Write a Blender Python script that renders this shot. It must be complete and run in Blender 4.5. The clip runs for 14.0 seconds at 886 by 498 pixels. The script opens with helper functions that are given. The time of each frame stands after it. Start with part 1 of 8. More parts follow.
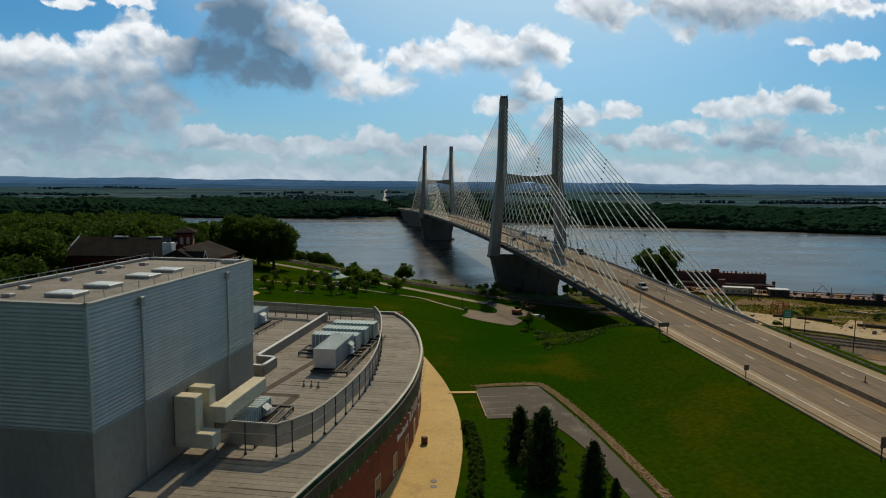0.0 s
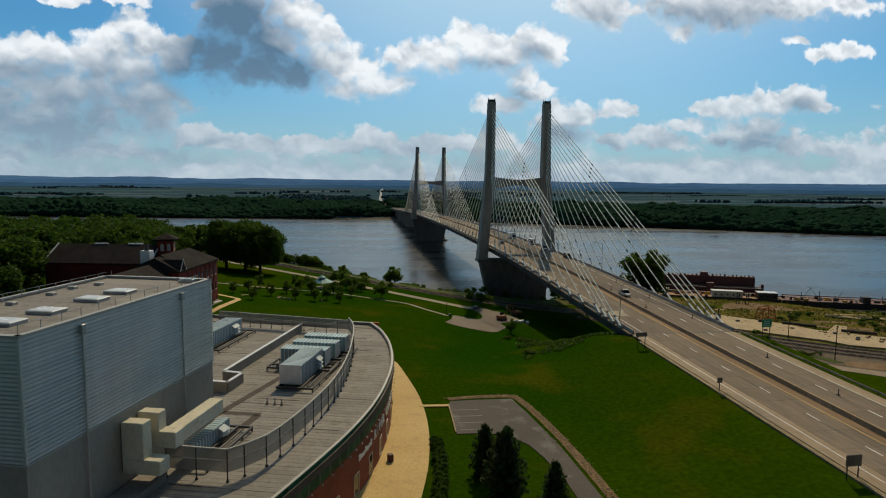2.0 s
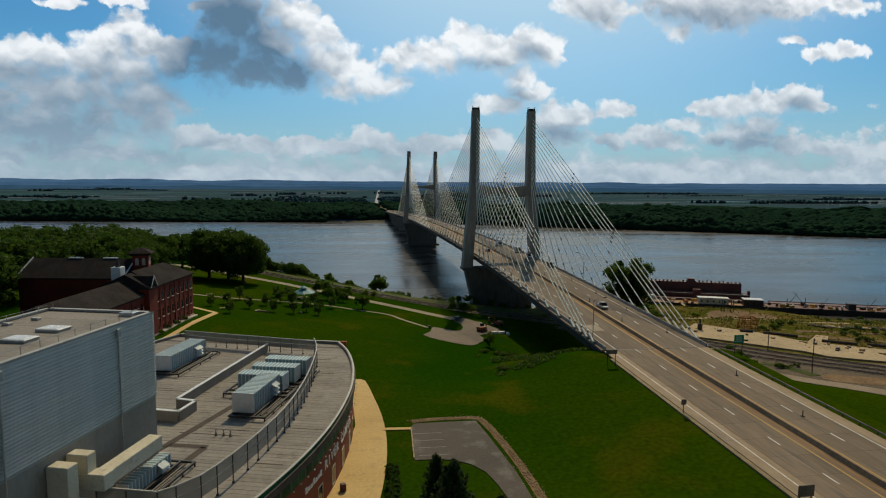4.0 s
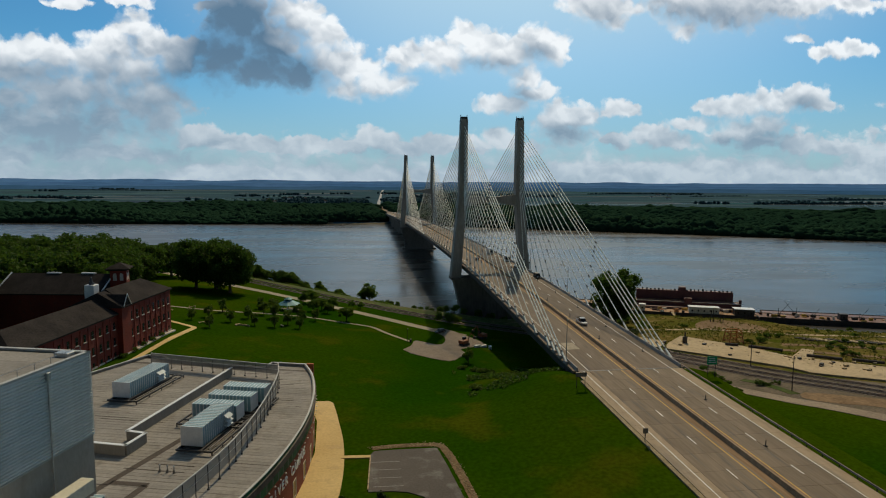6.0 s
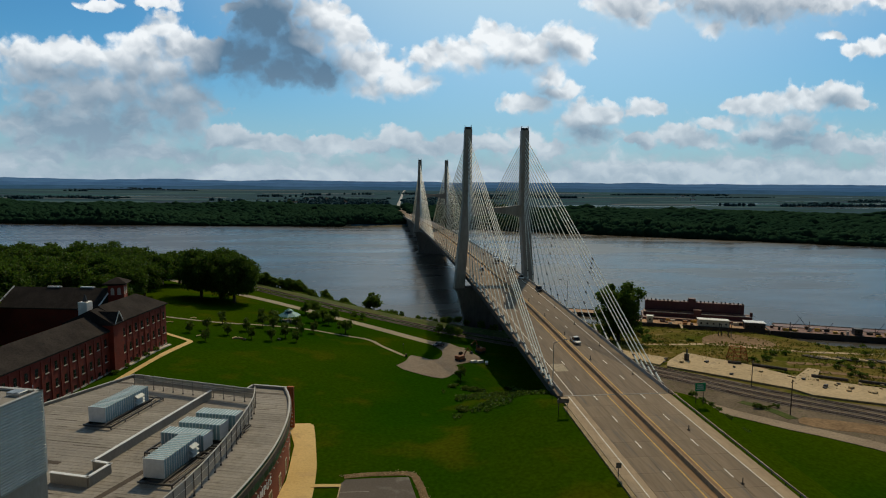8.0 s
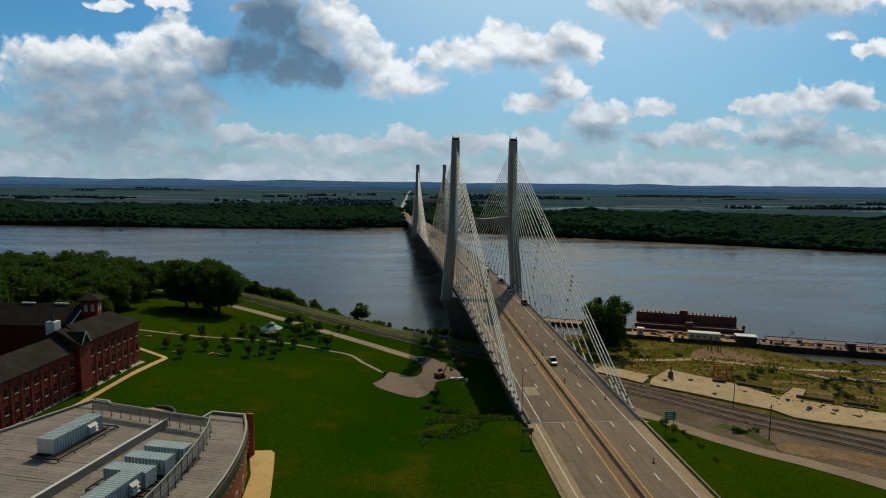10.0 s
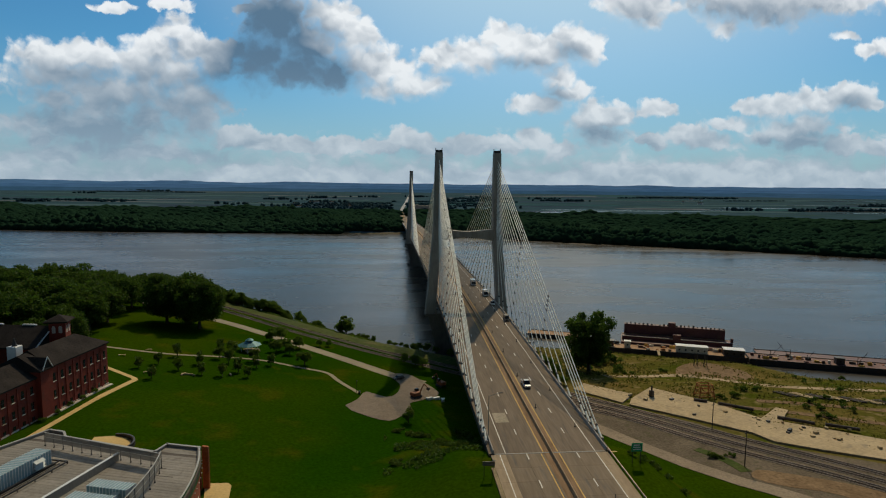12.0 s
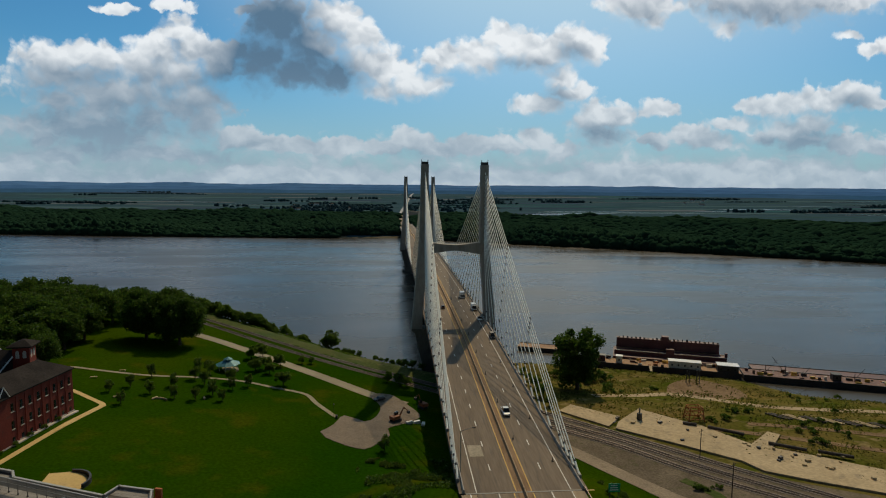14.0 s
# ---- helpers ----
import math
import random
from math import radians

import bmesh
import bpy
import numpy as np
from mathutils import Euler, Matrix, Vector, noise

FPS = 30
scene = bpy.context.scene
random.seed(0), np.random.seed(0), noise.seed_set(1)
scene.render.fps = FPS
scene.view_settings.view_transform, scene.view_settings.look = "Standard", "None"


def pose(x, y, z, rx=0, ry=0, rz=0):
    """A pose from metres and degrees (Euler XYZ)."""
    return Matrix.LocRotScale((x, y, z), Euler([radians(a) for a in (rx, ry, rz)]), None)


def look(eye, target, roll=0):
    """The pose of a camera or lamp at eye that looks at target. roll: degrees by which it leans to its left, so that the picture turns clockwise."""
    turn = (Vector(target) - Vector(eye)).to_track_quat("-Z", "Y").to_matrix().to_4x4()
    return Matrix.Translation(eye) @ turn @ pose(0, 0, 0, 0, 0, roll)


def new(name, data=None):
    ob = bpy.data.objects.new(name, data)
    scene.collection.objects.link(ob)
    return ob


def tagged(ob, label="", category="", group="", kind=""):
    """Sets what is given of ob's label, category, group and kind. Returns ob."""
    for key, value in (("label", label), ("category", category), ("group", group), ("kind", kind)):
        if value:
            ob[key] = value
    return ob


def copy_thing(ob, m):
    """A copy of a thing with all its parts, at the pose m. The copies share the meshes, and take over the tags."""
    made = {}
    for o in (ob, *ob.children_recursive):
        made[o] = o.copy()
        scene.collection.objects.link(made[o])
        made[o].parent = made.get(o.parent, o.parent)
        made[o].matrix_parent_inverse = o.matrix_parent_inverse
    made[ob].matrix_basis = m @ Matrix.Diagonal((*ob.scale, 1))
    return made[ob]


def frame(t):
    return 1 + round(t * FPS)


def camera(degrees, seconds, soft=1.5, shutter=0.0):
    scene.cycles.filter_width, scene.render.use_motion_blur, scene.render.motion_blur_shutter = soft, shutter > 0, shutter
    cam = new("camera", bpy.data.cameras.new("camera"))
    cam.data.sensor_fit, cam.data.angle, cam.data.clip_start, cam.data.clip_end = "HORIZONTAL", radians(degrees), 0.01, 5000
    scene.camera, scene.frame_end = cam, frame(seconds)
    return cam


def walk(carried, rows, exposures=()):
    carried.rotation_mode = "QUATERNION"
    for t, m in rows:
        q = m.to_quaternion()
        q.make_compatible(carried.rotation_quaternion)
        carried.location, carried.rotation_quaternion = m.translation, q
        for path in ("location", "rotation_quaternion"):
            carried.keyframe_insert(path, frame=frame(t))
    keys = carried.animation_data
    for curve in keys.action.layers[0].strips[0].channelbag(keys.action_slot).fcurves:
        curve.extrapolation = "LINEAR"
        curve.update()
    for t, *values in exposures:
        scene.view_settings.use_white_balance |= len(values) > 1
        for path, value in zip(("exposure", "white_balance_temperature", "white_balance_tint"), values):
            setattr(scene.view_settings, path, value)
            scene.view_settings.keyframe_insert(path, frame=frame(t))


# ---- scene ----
cam = camera(72.5, 14.0, soft=1.1)
PATH = [
    (0, (-88.02, -301.691, 59.922), (-87.735, -299.724, 59.712), 0.6),
    (0.5, (-87.038, -301.591, 60.258), (-86.75, -299.624, 60.047), 0.6),
    (1, (-85.869, -301.451, 60.794), (-85.579, -299.485, 60.581), 0.6),
    (1.5, (-84.611, -301.442, 61.485), (-84.319, -299.476, 61.273), 0.6),
    (2, (-83.294, -301.314, 62.409), (-82.999, -299.348, 62.195), 0.6),
    (2.5, (-81.873, -300.995, 63.263), (-81.576, -299.029, 63.05), 0.6),
    (3, (-80.199, -300.875, 64.146), (-79.9, -298.91, 63.933), 0.5),
    (3.5, (-78.347, -300.961, 65.258), (-78.047, -298.996, 65.046), 0.5),
    (4, (-76.41, -301.025, 66.287), (-76.109, -299.06, 66.075), 0.4),
    (6.5, (-65.597, -300.829, 72.713), (-65.326, -298.86, 72.498), 0.4),
    (7, (-63.193, -300.853, 74.095), (-62.948, -298.88, 73.88), 0.4),
    (7.5, (-60.968, -300.566, 75.329), (-60.743, -298.591, 75.114), 0.4),
    (8, (-58.51, -300.603, 76.73), (-58.298, -298.627, 76.514), 0.5),
    (10.5, (-45.912, -298.087, 83.791), (-45.726, -296.108, 83.574), 0.6),
    (11, (-43.338, -297.799, 85.386), (-43.155, -295.819, 85.169), 0.5),
    (11.5, (-41.221, -296.66, 86.733), (-41.039, -294.68, 86.517), 0.6),
    (12, (-38.86, -295.697, 88.058), (-38.679, -293.717, 87.844), 0.6),
    (12.5, (-36.608, -294.382, 89.42), (-36.429, -292.402, 89.205), 0.6),
    (13, (-34.498, -293.226, 90.698), (-34.321, -291.245, 90.485), 0.6),
    (13.5, (-32.479, -291.145, 92.276), (-32.303, -289.164, 92.064), 0.6),
    (14, (-30.677, -289.073, 93.828), (-30.503, -287.091, 93.615), 0.5),
]
walk(cam, [(t, look(eye, aim, lean)) for t, eye, aim, lean in PATH], exposures=[(0, -0.68), (8, -0.69), (10.5, -0.75), (14, -0.8)])

# ---- world, sun ----
SUN_ELEV, SUN_AZ = radians(44.0), radians(17.0)          # azimuth from +y towards +x
sun_way = Vector((math.sin(SUN_AZ) * math.cos(SUN_ELEV), math.cos(SUN_AZ) * math.cos(SUN_ELEV), math.sin(SUN_ELEV)))
sun = new("sun", bpy.data.lights.new("sun", "SUN"))
sun.data.energy, sun.data.angle, sun.data.color = 3.9, radians(0.6), (1.0, 0.795, 0.49)
sun.matrix_basis = sun_way.to_track_quat("Z", "Y").to_matrix().to_4x4()

world = bpy.data.worlds.new("sky")
scene.world = world
world.use_nodes = True
wt = world.node_tree
wt.nodes.clear()


def wlink(a, b):
    wt.links.new(a, b)


def wmath(op, a, b=None, c=None, clamp=False):
    n = wt.nodes.new("ShaderNodeMath")
    n.operation, n.use_clamp = op, clamp
    for i, v in enumerate((a, b, c)):
        if v is None:
            continue
        if isinstance(v, (int, float)):
            n.inputs[i].default_value = v
        else:
            wlink(v, n.inputs[i])
    return n.outputs[0]


def wramp(v, a, b):
    n = wt.nodes.new("ShaderNodeMapRange")
    n.interpolation_type = "SMOOTHSTEP"
    wlink(v, n.inputs[0])
    n.inputs[1].default_value, n.inputs[2].default_value = a, b
    return n.outputs[0]


def wnoise(vec, scale, detail, rough=0.55):
    n = wt.nodes.new("ShaderNodeTexNoise")
    n.inputs["Scale"].default_value, n.inputs["Detail"].default_value, n.inputs["Roughness"].default_value = scale, detail, rough
    wlink(vec, n.inputs["Vector"])
    return n


def wmix(f, a, b):
    n = wt.nodes.new("ShaderNodeMix")
    n.data_type = "RGBA"
    wlink(f, n.inputs[0])
    for sock, v in ((n.inputs[6], a), (n.inputs[7], b)):
        if isinstance(v, tuple):
            sock.default_value = (*v, 1)
        else:
            wlink(v, sock)
    return n.outputs[2]


# cumulus clouds: centre and radii on a plane one unit ahead (x right, z up)
CLOUDS_WEST = [(-0.527, 0.187, 0.038, 0.029), (-0.484, 0.188, 0.033, 0.028), (-0.444, 0.184, 0.035, 0.026), (-0.497, 0.162, 0.072, 0.023), (-0.329, 0.235, 0.025, 0.022),
    (-0.355, 0.203, 0.036, 0.028), (-0.309, 0.210, 0.033, 0.029), (-0.275, 0.203, 0.030, 0.021), (-0.236, 0.209, 0.020, 0.016), (-0.381, 0.171, 0.034, 0.034),
    (-0.327, 0.172, 0.060, 0.039), (-0.267, 0.183, 0.039, 0.034), (-0.330, 0.119, 0.060, 0.034), (-0.376, 0.102, 0.051, 0.034), (-0.297, 0.096, 0.030, 0.029),
    (-0.453, 0.112, 0.067, 0.030), (-0.515, 0.125, 0.049, 0.022), (-0.502, 0.089, 0.050, 0.025), (-0.431, 0.070, 0.059, 0.026), (-0.420, 0.264, 0.027, 0.007),
    (-0.339, 0.271, 0.029, 0.007), (-0.427, 0.133, 0.123, 0.029), (-0.454, 0.082, 0.140, 0.037)]
CLOUDS_MID = [(-0.192, 0.192, 0.048, 0.044), (-0.176, 0.247, 0.050, 0.041), (-0.150, 0.169, 0.051, 0.024), (-0.127, 0.210, 0.051, 0.050), (-0.085, 0.256, 0.033, 0.029),
    (-0.053, 0.224, 0.037, 0.033), (-0.037, 0.190, 0.043, 0.035), (-0.009, 0.179, 0.038, 0.025), (-0.093, 0.171, 0.051, 0.028), (-0.225, 0.272, 0.017, 0.008),
    (-0.009, 0.150, 0.038, 0.019), (0.036, 0.156, 0.040, 0.020), (0.065, 0.163, 0.033, 0.014), (0.086, 0.202, 0.039, 0.020), (0.137, 0.204, 0.047, 0.025),
    (0.173, 0.246, 0.018, 0.021), (0.204, 0.224, 0.042, 0.030), (0.249, 0.212, 0.052, 0.029), (0.299, 0.232, 0.042, 0.029), (0.330, 0.218, 0.025, 0.024)]
CLOUDS_HANGING = [(0.279, 0.174, 0.027, 0.022), (0.291, 0.150, 0.037, 0.017), (0.249, 0.131, 0.042, 0.017), (0.339, 0.105, 0.032, 0.028), (0.371, 0.106, 0.034, 0.022),
    (0.355, 0.083, 0.048, 0.018), (0.445, 0.127, 0.030, 0.015), (0.458, 0.136, 0.014, 0.009)]
CLOUDS_EAST = [(0.664, 0.139, 0.062, 0.016), (0.738, 0.151, 0.052, 0.019), (0.799, 0.161, 0.042, 0.019), (0.831, 0.144, 0.037, 0.011), (0.615, 0.139, 0.025, 0.012),
    (0.587, 0.109, 0.042, 0.011), (0.683, 0.100, 0.045, 0.021), (0.728, 0.114, 0.037, 0.016), (0.644, 0.087, 0.038, 0.014), (0.711, 0.087, 0.054, 0.022),
    (0.450, 0.073, 0.025, 0.013), (0.503, 0.087, 0.035, 0.016), (0.544, 0.078, 0.048, 0.017), (0.411, 0.293, 0.057, 0.025), (0.434, 0.272, 0.030, 0.013),
    (0.622, 0.302, 0.123, 0.031), (0.561, 0.266, 0.027, 0.016), (0.747, 0.313, 0.096, 0.018), (0.865, 0.325, 0.063, 0.014), (0.773, 0.259, 0.021, 0.007),
    (0.837, 0.240, 0.037, 0.012), (0.889, 0.249, 0.040, 0.014)]
CLOUDS_LOW = [(-0.243, 0.073, 0.033, 0.015), (-0.264, 0.066, 0.026, 0.010), (-0.196, 0.063, 0.042, 0.014), (-0.148, 0.060, 0.046, 0.014), (-0.082, 0.059, 0.043, 0.013),
    (0.036, 0.073, 0.031, 0.015), (-0.010, 0.060, 0.040, 0.014), (0.077, 0.058, 0.037, 0.012), (0.138, 0.063, 0.044, 0.013), (0.190, 0.065, 0.034, 0.015),
    (0.238, 0.075, 0.025, 0.018), (-0.535, 0.061, 0.033, 0.017), (-0.472, 0.054, 0.050, 0.017), (0.291, 0.061, 0.045, 0.012), (0.854, 0.069, 0.058, 0.015),
    (0.788, 0.074, 0.055, 0.017)]
CLOUD_DARK = [(-0.196, 0.197, 0.053, 0.048), (-0.181, 0.250, 0.048, 0.041), (-0.148, 0.179, 0.049, 0.031)]
CLOUD_SHADE = [(-0.429, 0.100, 0.157, 0.046), (-0.498, 0.152, 0.064, 0.017), (-0.305, 0.102, 0.042, 0.026),
    (-0.378, 0.166, 0.025, 0.015), (-0.497, 0.091, 0.029, 0.013), (-0.379, 0.083, 0.030, 0.010), (-0.464, 0.056, 0.039, 0.012), (-0.515, 0.138, 0.056, 0.007),
    (-0.328, 0.155, 0.042, 0.012), (0.622, 0.302, 0.115, 0.024), (0.409, 0.297, 0.049, 0.013), (0.803, 0.151, 0.026, 0.009), (0.747, 0.101, 0.028, 0.011),
    (0.360, 0.085, 0.028, 0.011), (0.442, 0.073, 0.016, 0.010), (0.717, 0.073, 0.043, 0.014), (0.265, 0.141, 0.015, 0.013), (-0.098, 0.163, 0.044, 0.017),
    (0.216, 0.197, 0.038, 0.009), (0.292, 0.211, 0.023, 0.009), (0.649, 0.082, 0.021, 0.008), (-0.222, 0.063, 0.026, 0.005), (0.063, 0.052, 0.047, 0.007)]
CLOUDS_VEIL = [(-0.391, 0.043, 0.143, 0.021), (-0.513, 0.039, 0.065, 0.022), (-0.304, 0.132, 0.042, 0.031)]

coords = wt.nodes.new("ShaderNodeTexCoord").outputs["Generated"]
split = wt.nodes.new("ShaderNodeSeparateXYZ")
wlink(coords, split.inputs[0])
ahead = wmath("MAXIMUM", split.outputs[1], 0.12)
join = wt.nodes.new("ShaderNodeCombineXYZ")
wlink(wmath("DIVIDE", split.outputs[0], ahead), join.inputs[0])
wlink(wmath("DIVIDE", split.outputs[2], ahead), join.inputs[1])
plane = join.outputs[0]


def wvec(op, a, b):
    n = wt.nodes.new("ShaderNodeVectorMath")
    n.operation = op
    for i, v in enumerate((a, b)):
        if isinstance(v, tuple):
            n.inputs[i].default_value = v
        else:
            wlink(v, n.inputs[i])
    return n.outputs[0]


# billowing edges: the plane is pushed about by noise at two sizes
stir = wvec("SUBTRACT", wnoise(plane, 10.0, 3).outputs["Color"], (0.5, 0.5, 0.5))
stir2 = wvec("SUBTRACT", wnoise(plane, 42.0, 5, 0.6).outputs["Color"], (0.5, 0.5, 0.5))
warped = wvec("ADD", wvec("ADD", plane, wvec("MULTIPLY", stir, (0.045, 0.034, 0.0))), wvec("MULTIPLY", stir2, (0.026, 0.024, 0.0)))


def cloud_field(lumps, vec, after=None):
    """Soft union of round lumps; worked out eight at a time, each lot after the one before."""
    total = None
    for k, (x, z, rx, rz) in enumerate(lumps):
        if k % 8 == 0:
            before = after if total is None else total
            here = vec if before is None else wvec("ADD", vec, wvec("MULTIPLY", before, (1e-7, 1e-7, 1e-7)))
        m = wt.nodes.new("ShaderNodeMapping")
        m.vector_type = "TEXTURE"
        m.inputs["Location"].default_value, m.inputs["Scale"].default_value = (x, z, 0), (rx * 1.30, rz * 1.30, 1)
        wlink(here, m.inputs["Vector"])
        n = wt.nodes.new("ShaderNodeVectorMath")
        n.operation = "LENGTH"
        wlink(m.outputs[0], n.inputs[0])
        v = wmath("SUBTRACT", 1.0, n.outputs["Value"])
        total = v if total is None else wmath("SMOOTH_MAX", total, v, 0.25)
    return total


def wcells(vec, scale):
    """Rounded lumps: one minus the distance to the nearest cell centre."""
    n = wt.nodes.new("ShaderNodeTexVoronoi")
    n.feature = "SMOOTH_F1"
    n.inputs["Scale"].default_value, n.inputs["Smoothness"].default_value = scale, 0.35
    wlink(vec, n.inputs["Vector"])
    return wmath("SUBTRACT", 0.45, n.outputs["Distance"])


ALL_CLOUDS = CLOUDS_WEST + CLOUDS_MID + CLOUDS_HANGING + CLOUDS_EAST + CLOUDS_LOW + CLOUDS_VEIL + [(x, z, rx * 0.82, rz * 0.82) for x, z, rx, rz in CLOUD_DARK]
billow = wmath("ADD", wmath("MULTIPLY", wcells(warped, 34.0), 0.50), wmath("MULTIPLY", wcells(warped, 85.0), 0.28))
soft = wvec("ADD", plane, wvec("MULTIPLY", stir, (0.05, 0.04, 0.0)))
relief = wmath("ADD", wmath("SUBTRACT", wcells(soft, 26.0), wcells(wvec("ADD", soft, (0.003, 0.012, 0.0)), 26.0)),
               wmath("MULTIPLY", wmath("SUBTRACT", wcells(warped, 60.0), wcells(wvec("ADD", warped, (0.001, 0.005, 0.0)), 60.0)), 0.6))          # lit tops, dull undersides
puff = wnoise(plane, 70.0, 7, 0.62).outputs["Fac"]
lumps = cloud_field(ALL_CLOUDS, warped)
body = wmath("ADD", lumps, billow)
field = wmath("ADD", body, wmath("MULTIPLY", wmath("SUBTRACT", puff, 0.5), 0.34))
# how much cloud lies above a point, towards the light
above = cloud_field([c for c in ALL_CLOUDS if c[2] > 0.024], wvec("ADD", warped, (0.004, 0.026, 0.0)), lumps)
under = wramp(above, -0.25, 0.75)
dull = cloud_field(CLOUD_SHADE, soft, above)
dark = cloud_field(CLOUD_DARK, plane, dull)
shade = wmath("ADD", wmath("MULTIPLY", wramp(dull, -0.9, 0.7), 0.40), wmath("MULTIPLY", wramp(dark, -0.95, 0.60), 0.86))
stretched = wvec("MULTIPLY", warped, (1.0, 2.4, 1.0))
bank = wnoise(stretched, 9.0, 7, 0.6).outputs["Fac"]
height = split.outputs[2]
# low bank of cloud along the horizon, broken by gaps
low = wmath("ADD", wmath("ADD", wmath("MULTIPLY", wmath("SUBTRACT", bank, 0.5), 1.5), wmath("MULTIPLY", billow, 0.6)), wmath("MULTIPLY", wmath("SUBTRACT", 0.072, height), 9.0))
cover = wmath("MAXIMUM", field, low)
# the rest of the sky, beside and behind: a few scattered clouds
far_sky = wnoise(coords, 3.2, 8, 0.6).outputs["Fac"]
behind = wramp(split.outputs[1], 0.62, 0.30)
cover = wmath("ADD", wmath("MULTIPLY", cover, wmath("SUBTRACT", 1.0, behind)), wmath("MULTIPLY", wmath("MULTIPLY", wmath("SUBTRACT", far_sky, 0.66), 4.0), behind))
# crisp tops, soft fraying bases
density = wramp(wmath("DIVIDE", wmath("ADD", cover, 0.13), wmath("ADD", 0.36, wmath("MULTIPLY", under, 0.55))), 0.0, 1.0)

sky = wt.nodes.new("ShaderNodeTexSky")
sky.sky_type, sky.sun_disc = "NISHITA", False
sky.sun_elevation, sky.sun_rotation = SUN_ELEV, SUN_AZ
sky.air_density, sky.dust_density, sky.ozone_density = 1.0, 0.3, 3.0
# clear sky dimmed overhead and behind, to cut the fill light it gives
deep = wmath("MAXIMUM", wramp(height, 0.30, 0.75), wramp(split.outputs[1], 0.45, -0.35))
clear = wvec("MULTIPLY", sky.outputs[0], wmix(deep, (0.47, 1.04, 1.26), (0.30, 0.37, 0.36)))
grey = wmath("ADD", shade, wmath("MULTIPLY", under, 0.31), clamp=True)
grey = wmath("ADD", grey, wmath("MULTIPLY", wmath("MULTIPLY", wramp(bank, 0.66, 0.36), 0.42), wramp(height, 0.16, 0.03)), clamp=True)
grey = wmath("SUBTRACT", wmath("ADD", grey, 0.06), wmath("MULTIPLY", wmath("MULTIPLY", relief, 0.9), wmath("SUBTRACT", 1.0, grey)), clamp=True)
cloud = wmix(grey, (14.6, 15.2, 15.6), (1.7, 3.1, 4.7))
haze = wramp(height, 0.21, 0.0)
toward = wt.nodes.new("ShaderNodeVectorMath")
toward.operation = "DOT_PRODUCT"
wlink(coords, toward.inputs[0])
toward.inputs[1].default_value = sun_way
glow = wmath("MULTIPLY", wramp(toward.outputs["Value"], 0.70, 0.97), 0.88)
clear = wmix(glow, clear, (9.0, 12.3, 14.0))
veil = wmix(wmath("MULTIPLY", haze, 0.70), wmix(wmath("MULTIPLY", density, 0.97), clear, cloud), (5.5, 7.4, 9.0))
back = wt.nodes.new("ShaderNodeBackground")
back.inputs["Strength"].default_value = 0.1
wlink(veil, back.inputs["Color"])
wlink(back.outputs[0], wt.nodes.new("ShaderNodeOutputWorld").inputs[0])

# ---- materials ----


